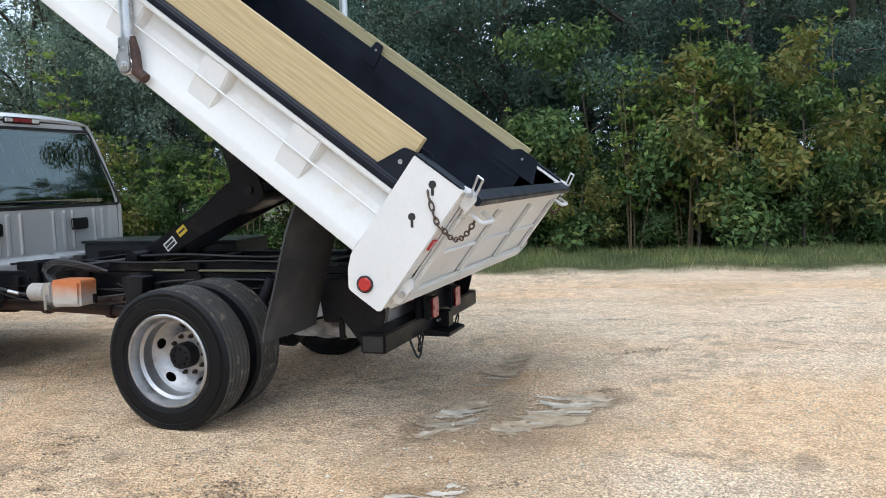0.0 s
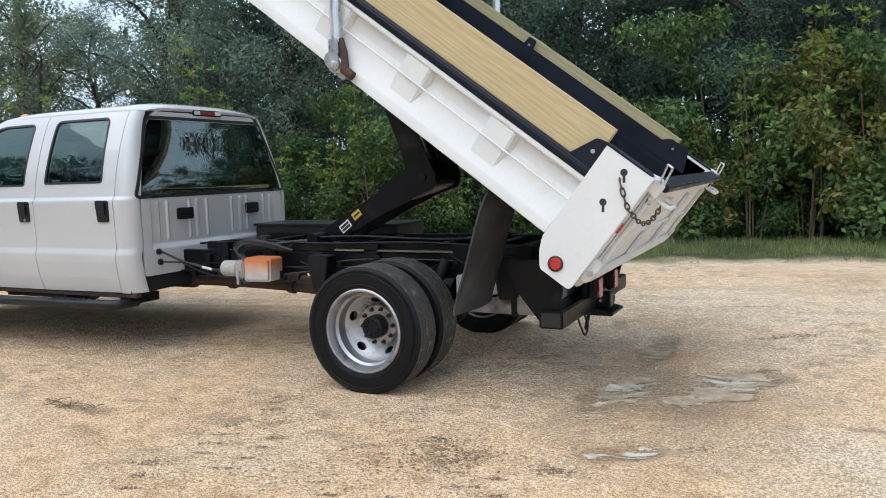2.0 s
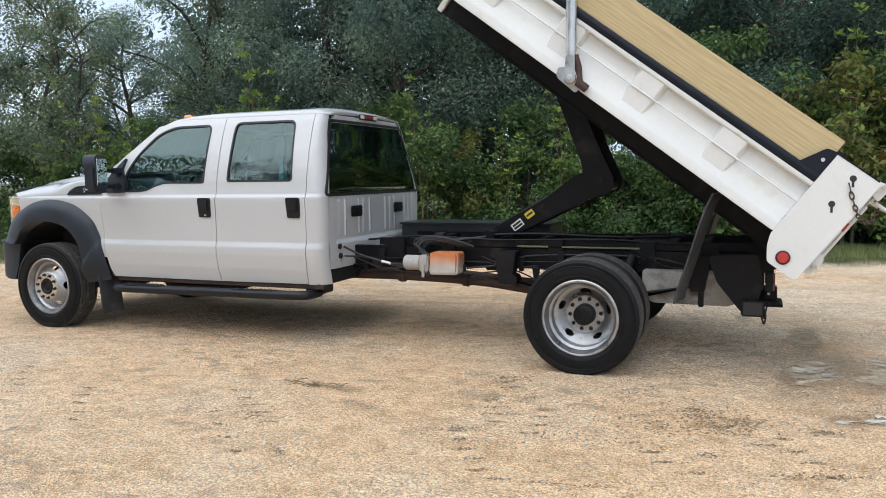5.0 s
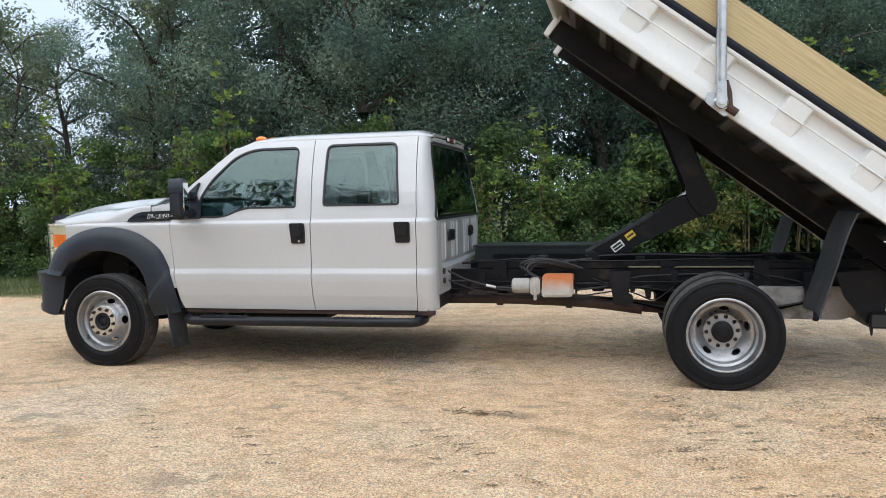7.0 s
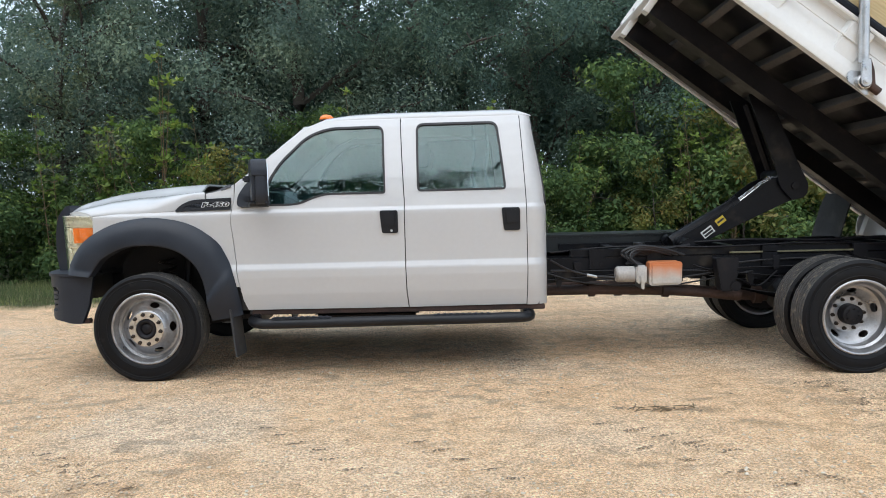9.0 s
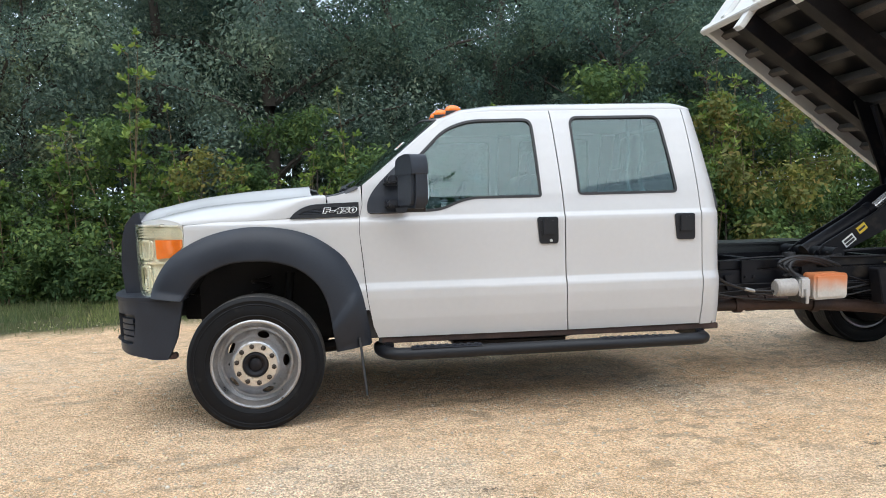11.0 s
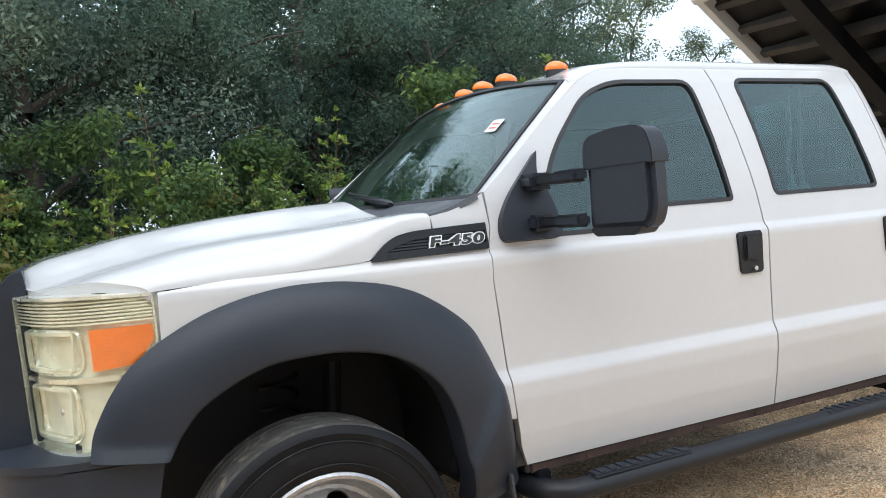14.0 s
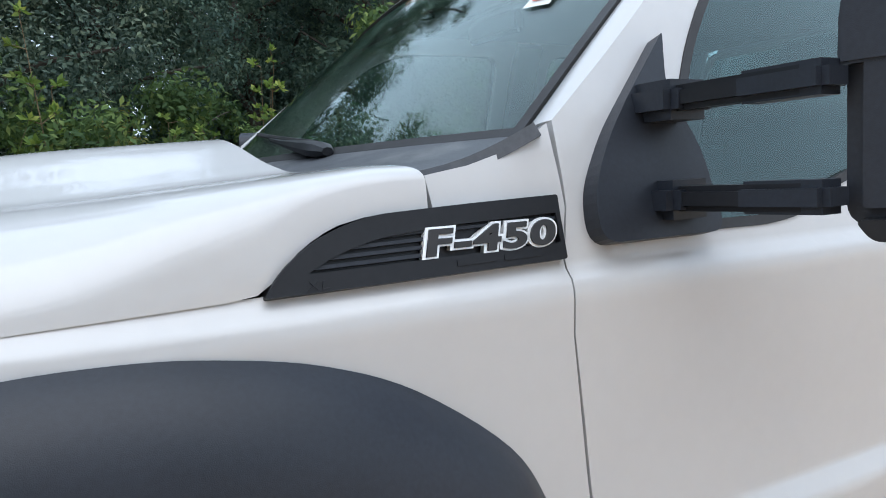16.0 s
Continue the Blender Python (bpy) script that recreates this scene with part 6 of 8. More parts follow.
# inside of the cab
cab_in = part("cab_floor", box(-4.55, -2.15, -0.9, 0.9, 0.50, 0.58, 0.01), DARK, truck)
part("firewall", box(-4.60, -4.52, -0.9, 0.9, 0.5, 1.36, 0.01), DARK, truck)
part("headliner", box(-3.72, -2.26, -0.66, 0.66, 1.868, 1.884, 0.01), DASH, truck)
b = prism(rounded([(-4.52, 0.85), (-4.52, 1.36), (-4.40, 1.395), (-4.10, 1.36), (-3.96, 1.29), (-3.94, 1.1), (-4.1, 0.85)], 0.05), -0.88, 0.88, "y", 0.02)
dash = part("dashboard", b, DASH, truck, "grey dashboard")
part("instrument_hood", prism(rounded([(-4.08, 1.34), (-4.02, 1.42), (-3.92, 1.405), (-3.90, 1.28)], 0.03), -0.62, -0.22, "y", 0.015), DASH, dash)
ring = [Vector((-3.79 + 0.07 * math.sin(a), -0.42 + 0.195 * math.cos(a), 1.27 + 0.185 * math.sin(a))) for a in (2 * math.pi * i / 36 for i in range(36))]
wheel = part("steering_wheel", tube(ring, 0.016, 10, closed=True), PLASTIC_SMOOTH, truck, "black steering wheel")
b = tube([(-3.79, -0.42, 1.27), (-3.95, -0.42, 1.20)], 0.05, 12)
tube([(-3.79, -0.61, 1.27), (-3.80, -0.42, 1.27), (-3.79, -0.23, 1.27)], 0.018, 8, b)
part("steering_hub", b, PLASTIC_SMOOTH, wheel)
for sy in (-0.45, 0.45):
    b = box(-3.70, -3.18, sy - 0.26, sy + 0.26, 0.72, 0.98, 0.06)
    seat = part("front_seat", b, SEAT, truck, "grey front seat")
    part("seat_back", prism(rounded([(-3.28, 0.92), (-3.14, 0.92), (-3.02, 1.50), (-3.12, 1.54), (-3.20, 1.5)], 0.05), sy - 0.25, sy + 0.25, "y", 0.05), SEAT, seat)
    part("headrest", prism(rounded([(-3.13, 1.54), (-3.02, 1.54), (-2.99, 1.70), (-3.09, 1.72)], 0.03), sy - 0.14, sy + 0.14, "y", 0.04), SEAT, seat)
b = box(-2.85, -2.35, -0.8, 0.8, 0.72, 0.96, 0.05)
bench = part("rear_bench", b, SEAT, truck, "grey rear bench seat")
part("seat_back", prism(rounded([(-2.46, 0.92), (-2.30, 0.92), (-2.24, 1.42), (-2.34, 1.45)], 0.05), -0.8, 0.8, "y", 0.05), SEAT, bench)
for sy in (-0.5, 0.5):
    part("headrest", prism(rounded([(-2.36, 1.45), (-2.25, 1.45), (-2.24, 1.56), (-2.33, 1.58)], 0.03), sy - 0.14, sy + 0.14, "y", 0.04), SEAT, bench)
part("rear_view_mirror", box(-3.88, -3.85, -0.12, 0.12, 1.74, 1.80, 0.01), PLASTIC_SMOOTH, truck)
# a pale cloth strip hanging behind the rear side window
b = bmesh.new()
for cx, cy in ((-2.66, -0.70), (-2.56, -0.68)):
    tube(smooth_line([(cx, cy, 1.85), (cx + 0.01, cy, 1.65), (cx - 0.01, cy, 1.5), (cx + 0.01, cy, 1.36)], 4), [0.012] * 12 + [0.028], 8, b)
part("hanging_strap", b, CLOTH, truck, "pale strap hanging behind rear window")

# ---- the truck: wheels ----
R_TYRE, R_RIM = 0.402, 0.262
HUB_Z = 0.392


def wheel_set(name, y_mid, dish, label, parent):
    """Tyre and rim round the y axis at x = 0, outside towards -y. dish < 0: hub face proud (front); dish > 0: deep dish (rear outer)."""
    w = 0.118
    root = new(name)
    root.parent = parent
    tagged(root, label)
    prof_t = [(-w * 0.80, R_RIM - 0.006), (-w * 0.95, R_RIM + 0.012), (-w * 1.0, R_RIM + 0.045), (-w * 0.98, R_TYRE - 0.055), (-w * 0.93, R_TYRE - 0.028), (-w * 0.955, R_TYRE - 0.024), (-w * 0.90, R_TYRE - 0.008), (-w * 0.84, R_TYRE - 0.001)]
    side_l = lathe(prof_t, 72)
    lathe([(-h, r) for h, r in prof_t[::-1]], 72, into=side_l)
    lathe([(w * 0.8, R_RIM - 0.006), (-w * 0.8, R_RIM - 0.006)], 72, into=side_l)
    for rr in (R_RIM + 0.03, R_TYRE - 0.045):
        lathe([(-w * 1.0, rr - 0.003), (-w * 1.02, rr), (-w * 1.0, rr + 0.003)], 72, into=side_l)
    part("tyre", side_l, TYRE, root, "black truck tyre", 50)
    tread = [(-w * 0.84, R_TYRE - 0.001)]
    for i in range(5):
        c = -w * 0.62 + i * w * 0.31
        tread += [(c - 0.006, R_TYRE + 0.002), (c - 0.0045, R_TYRE - 0.009), (c + 0.0045, R_TYRE - 0.009), (c + 0.006, R_TYRE + 0.002)]
    tread += [(w * 0.84, R_TYRE - 0.001)]
    b = lathe(tread, 96)
    part("tread", b, TREAD, root, "worn ribbed tyre tread", 30)
    # rim barrel and lip
    lip = -w * 0.86
    b = lathe([(lip + 0.004, R_RIM + 0.004), (lip - 0.008, R_RIM + 0.004), (lip - 0.013, R_RIM - 0.004), (lip - 0.010, R_RIM - 0.014), (lip + 0.01, R_RIM - 0.022), (lip + 0.028, R_RIM - 0.030), (lip + 0.045, R_RIM - 0.032), (lip + 0.06, R_RIM - 0.048), (w * 0.5, R_RIM - 0.052), (-lip, R_RIM - 0.012), (-lip, R_RIM + 0.002)], 72)
    rim = part("rim", b, STEEL, root, "silver steel rim", 40)
    # disc with five hand holes
    r_out = R_RIM - 0.044
    face = lip + 0.02 + dish * 0.11

    def disc(a, c):
        r = math.hypot(a, c)
        if dish < 0:
            y = interp(r, [0, 0.122, 0.134, 0.16, 0.200, r_out], [lip - 0.014, lip - 0.014, lip - 0.008, lip + 0.03, lip + 0.068, lip + 0.07])
        else:
            y = interp(r, [0, 0.125, 0.135, 0.16, 0.195, r_out], [w * 0.78, w * 0.78, w * 0.76, w * 0.60, w * 0.36, w * 0.28])
        return (a, y, c)

    def ring(r, n=60, cx=0, cz=0):
        return [(cx + r * math.cos(2 * math.pi * i / n), cz + r * math.sin(2 * math.pi * i / n)) for i in range(n)]
    holes = []
    for i in range(5):
        a = 2 * math.pi * i / 5 + 0.4
        hole = []
        for j in range(18):
            t = 2 * math.pi * j / 18
            rr, tt = 0.176 + 0.019 * math.sin(t), a + 0.205 * math.cos(t)
            hole.append((rr * math.cos(tt), rr * math.sin(tt)))
        holes.append(hole)
    holes.append(ring(0.074, 40))
    panel("wheel_disc", ring(r_out), holes, disc, 0.008, STEEL, rim, da=0.012, db=0.012)
    y0 = disc(0.1, 0)[1]
    out = -1
    b = lathe([(y0 + 0.002, 0.128), (y0 - 0.006, 0.126), (y0 - 0.007, 0.078), (y0 + 0.0, 0.074)], 60)
    part("hub_ring", b, HUB_STEEL, rim, "dull steel hub ring")
    for i in range(10):
        a = 2 * math.pi * i / 10 + 0.2
        cx, cz = 0.1125 * math.cos(a) * 0.97, 0.1125 * math.sin(a) * 0.97
        b = lathe([(y0 - 0.004, 0.016), (y0 - 0.010, 0.0155), (y0 - 0.012, 0.011), (y0 - 0.030, 0.0105), (y0 - 0.034, 0.006), (y0 - 0.036, 0.0)], 6, "y", (cx, 0, cz))
        part("lug_nut", b, NUT, rim, "dull brown lug nut")
    if dish < 0:
        b = lathe([(y0 + 0.05, 0.076), (y0 + 0.0, 0.076), (y0 - 0.012, 0.070), (y0 - 0.014, 0.060), (y0 - 0.008, 0.048), (y0 + 0.004, 0.040), (y0 - 0.004, 0.030), (y0 - 0.008, 0.0)], 40)
    else:
        b = lathe([(y0 + 0.05, 0.076), (y0 - 0.05, 0.074), (y0 - 0.085, 0.071), (y0 - 0.09, 0.063), (y0 - 0.092, 0.0)], 40)
        for i in range(8):
            a = 2 * math.pi * i / 8
            lathe([(y0 - 0.088, 0.008), (y0 - 0.099, 0.0075), (y0 - 0.1, 0.0)], 6, "y", (0.045 * math.cos(a), 0, 0.045 * math.sin(a)), b)
    part("hub", b, UNDER, rim, "black hub centre")
    # brake disc behind
    part("brake_rotor", lathe([(w * 0.3 + 0.06, 0.19), (w * 0.3 + 0.09, 0.19), (w * 0.3 + 0.09, 0.0)], 40) if dish < 0 else lathe([(w * 0.95, 0.17), (w * 1.05, 0.17), (w * 1.05, 0.0)], 40), RUST, root)
    root.matrix_local = pose(0, 0, 0)
    return root


def place_wheel(w, x, y, flip, spin):
    w.matrix_local = pose(x, y, HUB_Z, 0, 0, 180 if flip else 0) @ pose(0, 0, 0, 0, spin, 0)


fw = wheel_set("front_wheel", 0, -1, "front wheel with silver steel rim and ten lug nuts", truck)
place_wheel(fw, -5.085, -0.955, False, 20)
rw = wheel_set("rear_wheel", 0, 1, "outer dual rear wheel with deep silver rim", truck)
place_wheel(rw, 0.0, -1.105, False, 8)


def copy_wheel(ob, x, y, flip, spin, label=""):
    c = copy_thing(ob, Matrix())
    place_wheel(c, x, y, flip, spin)
    if label:
        tagged(c, label)
    return c


copy_wheel(fw, -5.085, 0.955, True, 55)
copy_wheel(rw, 0.0, 1.105, True, 31)
copy_wheel(rw, 0.0, -0.79, True, 70, "inner dual rear wheel")
copy_wheel(rw, 0.0, 0.79, False, 15, "inner dual rear wheel")

# ---- the truck: frame, axles and drive line ----
for s in (-1, 1):
    b = prism([(-5.6, 0.60), (-4.6, 0.56), (-4.2, 0.50), (-2.6, 0.54), (-2.0, 0.60), (-1.2, 0.62), (-0.75, 0.63), (0.5, 0.63), (1.08, 0.62), (1.08, 0.79), (-2.3, 0.79), (-2.6, 0.72), (-4.2, 0.68), (-4.6, 0.74), (-5.6, 0.76)], s * 0.40, s * 0.465, "y", 0.006)
    rail = part("frame_rail", b, FRAME, truck, "black painted steel frame rail")
    b = box(-1.9, 1.1, s * 0.36, s * 0.44, 0.795, 0.855, 0.004)
    part("sub_frame_rail", b, FRAME, truck)
    for bx in (-1.7, -1.25, -0.35, 0.35, 0.8):
        part("frame_bracket", box(bx - 0.06, bx + 0.06, s * 0.465, s * 0.49, 0.70, 0.86, 0.006), FRAME, rail)
        for by in (-0.03, 0.03):
            part("bolt", lathe([(s * 0.488, 0.012), (s * 0.502, 0.012), (s * 0.503, 0.0)], 6, "y", (bx + by, 0, 0.74)), UNDER, rail)
    # leaf springs and hangers
    b = bmesh.new()
    for k in range(7):
        ln = 0.72 - 0.075 * k
        q = [(x * ln, s * 0.56, 0.56 - 0.016 * k - 0.10 * (1 - x * x) * (0.9)) for x in [i / 6 for i in range(-6, 7)]]
        for i in range(len(q) - 1):
            a, c = Vector(q[i]), Vector(q[i + 1])
            bb = bmesh.new()
            vv = [bb.verts.new((p.x, p.y + e, p.z + f)) for p in (a, c) for e, f in ((-0.035, -0.006), (0.035, -0.006), (0.035, 0.006), (-0.035, 0.006))]
            for f in ((0, 1, 5, 4), (1, 2, 6, 5), (2, 3, 7, 6), (3, 0, 4, 7), (0, 1, 2, 3), (4, 5, 6, 7)):
                bb.faces.new([vv[j] for j in f])
            merge(b, bb)
    part("leaf_spring", b, UNDER, truck)
    for hx in (-0.72, 0.72):
        part("spring_hanger", prism(rounded([(hx - 0.09, 0.78), (hx + 0.09, 0.78), (hx + 0.05, 0.52), (hx - 0.05, 0.52)], 0.02), s * 0.50, s * 0.62, "y", 0.006), UNDER, truck)
    part("shock_absorber", tube([(0.25, s * 0.50, 0.76), (0.12, s * 0.62, 0.36)], 0.035, 12), UNDER, truck)
    # steering and suspension seen in the front wheel housing
    part("front_coil_spring", tube([(-5.085 + 0.06 * math.cos(a), s * 0.60 + 0.06 * math.sin(a), 0.52 + 0.36 * a / 31.4) for a in [i * 0.42 for i in range(75)]], 0.011, 6), UNDER, truck)
    part("front_shock", tube([(-4.9, s * 0.62, 0.9), (-4.95, s * 0.66, 0.40)], 0.03, 10), UNDER, truck)
    part("radius_arm", tube([(-5.05, s * 0.62, 0.36), (-4.4, s * 0.5, 0.42)], 0.04, 8), UNDER, truck)
for cx in (-4.0, -2.6, -1.75, -0.9, 0.1, 0.95):
    part("cross_member", box(cx - 0.05, cx + 0.05, -0.41, 0.41, 0.60, 0.74, 0.008), FRAME, truck)
b = tube([(0, -0.98, HUB_Z), (0, -0.2, HUB_Z), (0, -0.16, HUB_Z), (0, 0.16, HUB_Z), (0, 0.2, HUB_Z), (0, 0.98, HUB_Z)], [0.065, 0.065, 0.15, 0.15, 0.065, 0.065], 20)
part("rear_axle", b, UNDER, truck)
for s in (-1, 1):
    part("brake_drum", lathe([(s * 0.56, 0.07), (s * 0.58, 0.17), (s * 0.60, 0.198), (s * 0.80, 0.20), (s * 0.815, 0.07)], 40, "y", (0, 0, HUB_Z)), UNDER, truck, "black brake drum")
part("differential", lathe([(-0.18, 0.0), (-0.17, 0.09), (-0.10, 0.16), (0.08, 0.17), (0.14, 0.12), (0.17, 0.0)], 24, "x", (0.02, 0, HUB_Z)), UNDER, truck)
part("front_axle", tube([(-5.085, -0.9, HUB_Z), (-5.085, -0.4, HUB_Z - 0.05), (-5.085, 0.4, HUB_Z - 0.05), (-5.085, 0.9, HUB_Z)], 0.05, 12), UNDER, truck)
part("tie_rod", tube([(-5.25, -0.8, HUB_Z), (-5.25, 0.8, HUB_Z)], 0.02, 8), UNDER, truck)
b = tube([(-4.0, 0.0, 0.58), (-1.35, -0.02, 0.50), (-0.2, 0.0, 0.40)], 0.05, 14)
for jx in (-1.45, -1.32, -0.28):
    lathe([(jx - 0.03, 0.0), (jx - 0.03, 0.075), (jx + 0.03, 0.075), (jx + 0.03, 0.0)], 16, "x", (0, -0.01, 0.50 if jx < -1 else 0.41), b)
part("drive_shaft", b, RUST, truck, "rusty brown drive shaft")
b = tube(smooth_line([(-3.9, -0.30, 0.50), (-2.3, -0.33, 0.52), (-1.65, -0.36, 0.525), (-1.0, -0.36, 0.50), (-0.55, -0.40, 0.455)], 6), 0.042, 12)
tube([(-1.75, -0.35, 0.525), (-1.70, -0.35, 0.525)], 0.058, 14, b)
tube([(-1.16, -0.36, 0.51), (-1.11, -0.36, 0.505)], 0.056, 14, b)
part("exhaust_pipe", b, RUST, truck, "rusty exhaust pipe")
part("muffler", lathe([(-3.4, 0.05), (-3.38, 0.12), (-2.7, 0.12), (-2.68, 0.05)], 24, "x", (0, 0.25, 0.47)), RUST, truck)
part("engine_sump", prism(rounded([(-5.4, 0.42), (-4.5, 0.40), (-4.4, 0.9), (-5.5, 0.95)], 0.05), -0.3, 0.3, "y", 0.02), UNDER, truck)
part("fuel_tank_front", box(-3.9, -3.1, -0.82, -0.5, 0.40, 0.46, 0.03), UNDER, truck)
# dusty grey tank behind the rear axle
b = prism(rounded([(0.32, 0.66), (1.06, 0.66), (1.02, 0.44), (0.92, 0.405), (0.40, 0.41), (0.32, 0.46)], 0.03), -0.52, 0.52, "y", 0.02)
part("fuel_tank", b, GREYTANK, truck, "dusty grey fuel tank behind the axle")
part("tank_strap", box(0.72, 0.76, -0.53, 0.53, 0.395, 0.67, 0.006), UNDER, truck)
# hydraulic power unit beside the frame
def oil_tank_mat():
    """Cloudy plastic, its upper part stained orange by oil."""
    m = mat("oil_stained_cloudy_plastic", (0.50, 0.47, 0.43), 0.45, 0, 0.12, 10, 60)
    n, l = m.node_tree.nodes, m.node_tree.links
    b = n["Principled BSDF"]
    base = b.inputs["Base Color"].links[0].from_socket
    tc = n.new("ShaderNodeTexCoord")
    xyz = n.new("ShaderNodeSeparateXYZ")
    l.new(tc.outputs["Object"], xyz.inputs[0])
    no = n.new("ShaderNodeTexNoise")
    no.inputs["Scale"].default_value = 11
    l.new(tc.outputs["Object"], no.inputs["Vector"])
    ad = n.new("ShaderNodeMath")
    ad.operation = "MULTIPLY_ADD"
    ad.inputs[1].default_value = 0.07
    l.new(no.outputs["Fac"], ad.inputs[0])
    l.new(xyz.outputs[2], ad.inputs[2])
    mr = n.new("ShaderNodeMapRange")
    mr.inputs["From Min"].default_value, mr.inputs["From Max"].default_value = 0.67, 0.765
    l.new(ad.outputs[0], mr.inputs["Value"])
    mx = n.new("ShaderNodeMixRGB")
    l.new(mr.outputs[0], mx.inputs[0])
    l.new(base, mx.inputs[1])
    mx.inputs[2].default_value = (0.58, 0.20, 0.075, 1)
    l.new(mx.outputs[0], b.inputs["Base Color"])
    return m


b = prism(rounded([(-1.335, 0.582), (-1.09, 0.588), (-1.082, 0.765), (-1.33, 0.765)], 0.03), -0.70, -0.53, "y", 0.018)
pump = part("hydraulic_tank", b, oil_tank_mat(), truck, "cloudy plastic hydraulic oil tank with orange stain")
part("pump_block", box(-1.43, -1.35, -0.68, -0.54, 0.60, 0.74, 0.012), ZINC, pump, "dull metal pump block")
part("pump_motor", lathe([(-1.58, 0.0), (-1.58, 0.05), (-1.565, 0.062), (-1.44, 0.062), (-1.43, 0.05)], 24, "x", (0, -0.615, 0.67)), GREYTANK, pump, "grey electric pump motor")
part("pump_bracket", box(-1.40, -1.375, -0.70, -0.47, 0.56, 0.66, 0.004), ZINC, pump)
part("tank_cap", box(-1.075, -1.058, -0.60, -0.57, 0.60, 0.66, 0.003), UNDER, pump)
HOSES = [([(-1.42 - 0.02 * k, -0.56, 0.74), (-1.48 + 0.03 * k, -0.52, 0.83), (-1.3 + 0.03 * k, -0.48, 0.81 + 0.012 * k), (-0.95, -0.40, 0.84 + 0.01 * k)], 0.013) for k in range(4)]
HOSES += [([(-2.09, -0.73, 0.80), (-1.95, -0.66, 0.72), (-1.75, -0.6, 0.66), (-1.52, -0.6, 0.64)], 0.009), ([(-2.09, -0.72, 0.72), (-1.9, -0.62, 0.70), (-1.7, -0.55, 0.63), (-1.55, -0.55, 0.62)], 0.007),
          ([(-2.1, -0.5, 0.68), (-1.8, -0.52, 0.60), (-1.2, -0.50, 0.56), (-0.5, -0.50, 0.66)], 0.006), ([(-1.06, -0.56, 0.63), (-0.8, -0.50, 0.66), (-0.5, -0.49, 0.74), (0.4, -0.48, 0.74), (0.9, -0.5, 0.6)], 0.008)]
for line, rad in HOSES:
    part("hose", tube(smooth_line(line, 6), rad, 8), RUBBER, truck, "black hose")
part("hose_end", tube([(-1.80, -0.615, 0.672), (-1.72, -0.595, 0.652)], 0.012, 8), ZINC, truck, "shiny hose fitting")
# pale dusty edge bar along the sub frame
part("body_prop", box(-0.66, 0.30, -0.49, -0.462, 0.803, 0.816, 0.003), mat("dusty_olive_bar", (0.16, 0.15, 0.09), 0.6, 0, 0.2, 6, 60), truck, "dusty olive body prop bar")
for px, py in ((-0.55, 0.0), (0.1, 0.2), (0.5, -0.15), (-1.5, 0.1), (0.75, 0.15)):
    part("sub_frame_cross", box(px - 0.04, px + 0.04, -0.37, 0.37, 0.80, 0.845, 0.006), FRAME, truck)
part("bump_stop", lathe([(0.855, 0.05), (0.90, 0.045), (0.905, 0.0)], 16, "z", (-1.35, -0.40, 0)), RUBBER, truck)
part("air_reservoir", lathe([(-0.3, 0.0), (-0.29, 0.08), (0.0, 0.08), (0.01, 0.0)], 20, "x", (0.45, 0.2, 0.80)), FRAME, truck)
# long black box on the far side behind the cab
b = box(-2.08, -0.62, 0.40, 0.88, 0.74, 0.915, 0.008)
tb = part("tool_box", b, BOX_BLACK, truck, "long low black steel tool box")
part("tool_box_lid", box(-2.10, -0.60, 0.385, 0.895, 0.915, 0.935, 0.006), BOX_BLACK, tb)

# ---- hoist: scissor arms and ram ----
hoist = part("hoist_cross_tube", tube([(-0.94, -0.36, 0.87), (-0.94, 0.36, 0.87)], 0.05, 16), FRAME, truck, "black steel scissor hoist")
ARM_LO = rounded([(-1.03, 0.87), (-1.0, 0.83), (-0.86, 0.835), (-0.45, 1.03), (-0.10, 1.19), (0.0, 1.22), (0.03, 1.32), (-0.06, 1.43), (-0.264, 1.362), (-0.516, 1.172), (-0.95, 0.935)], [0.02, 0.02, 0.03, 0.05, 0.03, 0.03, 0.03, 0.03, 0.03, 0.03, 0.03])
ARM_UP = rounded([(-0.43, 2.07), (-0.205, 1.478), (-0.175, 1.32), (-0.07, 1.20), (0.04, 1.235), (0.06, 1.325), (-0.085, 1.64), (-0.25, 2.04)], [0.02, 0.03, 0.05, 0.03, 0.03, 0.04, 0.05, 0.02])


def on_arm(x, z, t, h):
    """A place on the arm's flank: t along its slope, h across it."""
    ca, sa = math.cos(radians(37)), math.sin(radians(37))
    return (x + t * ca - h * sa, z + t * sa + h * ca)


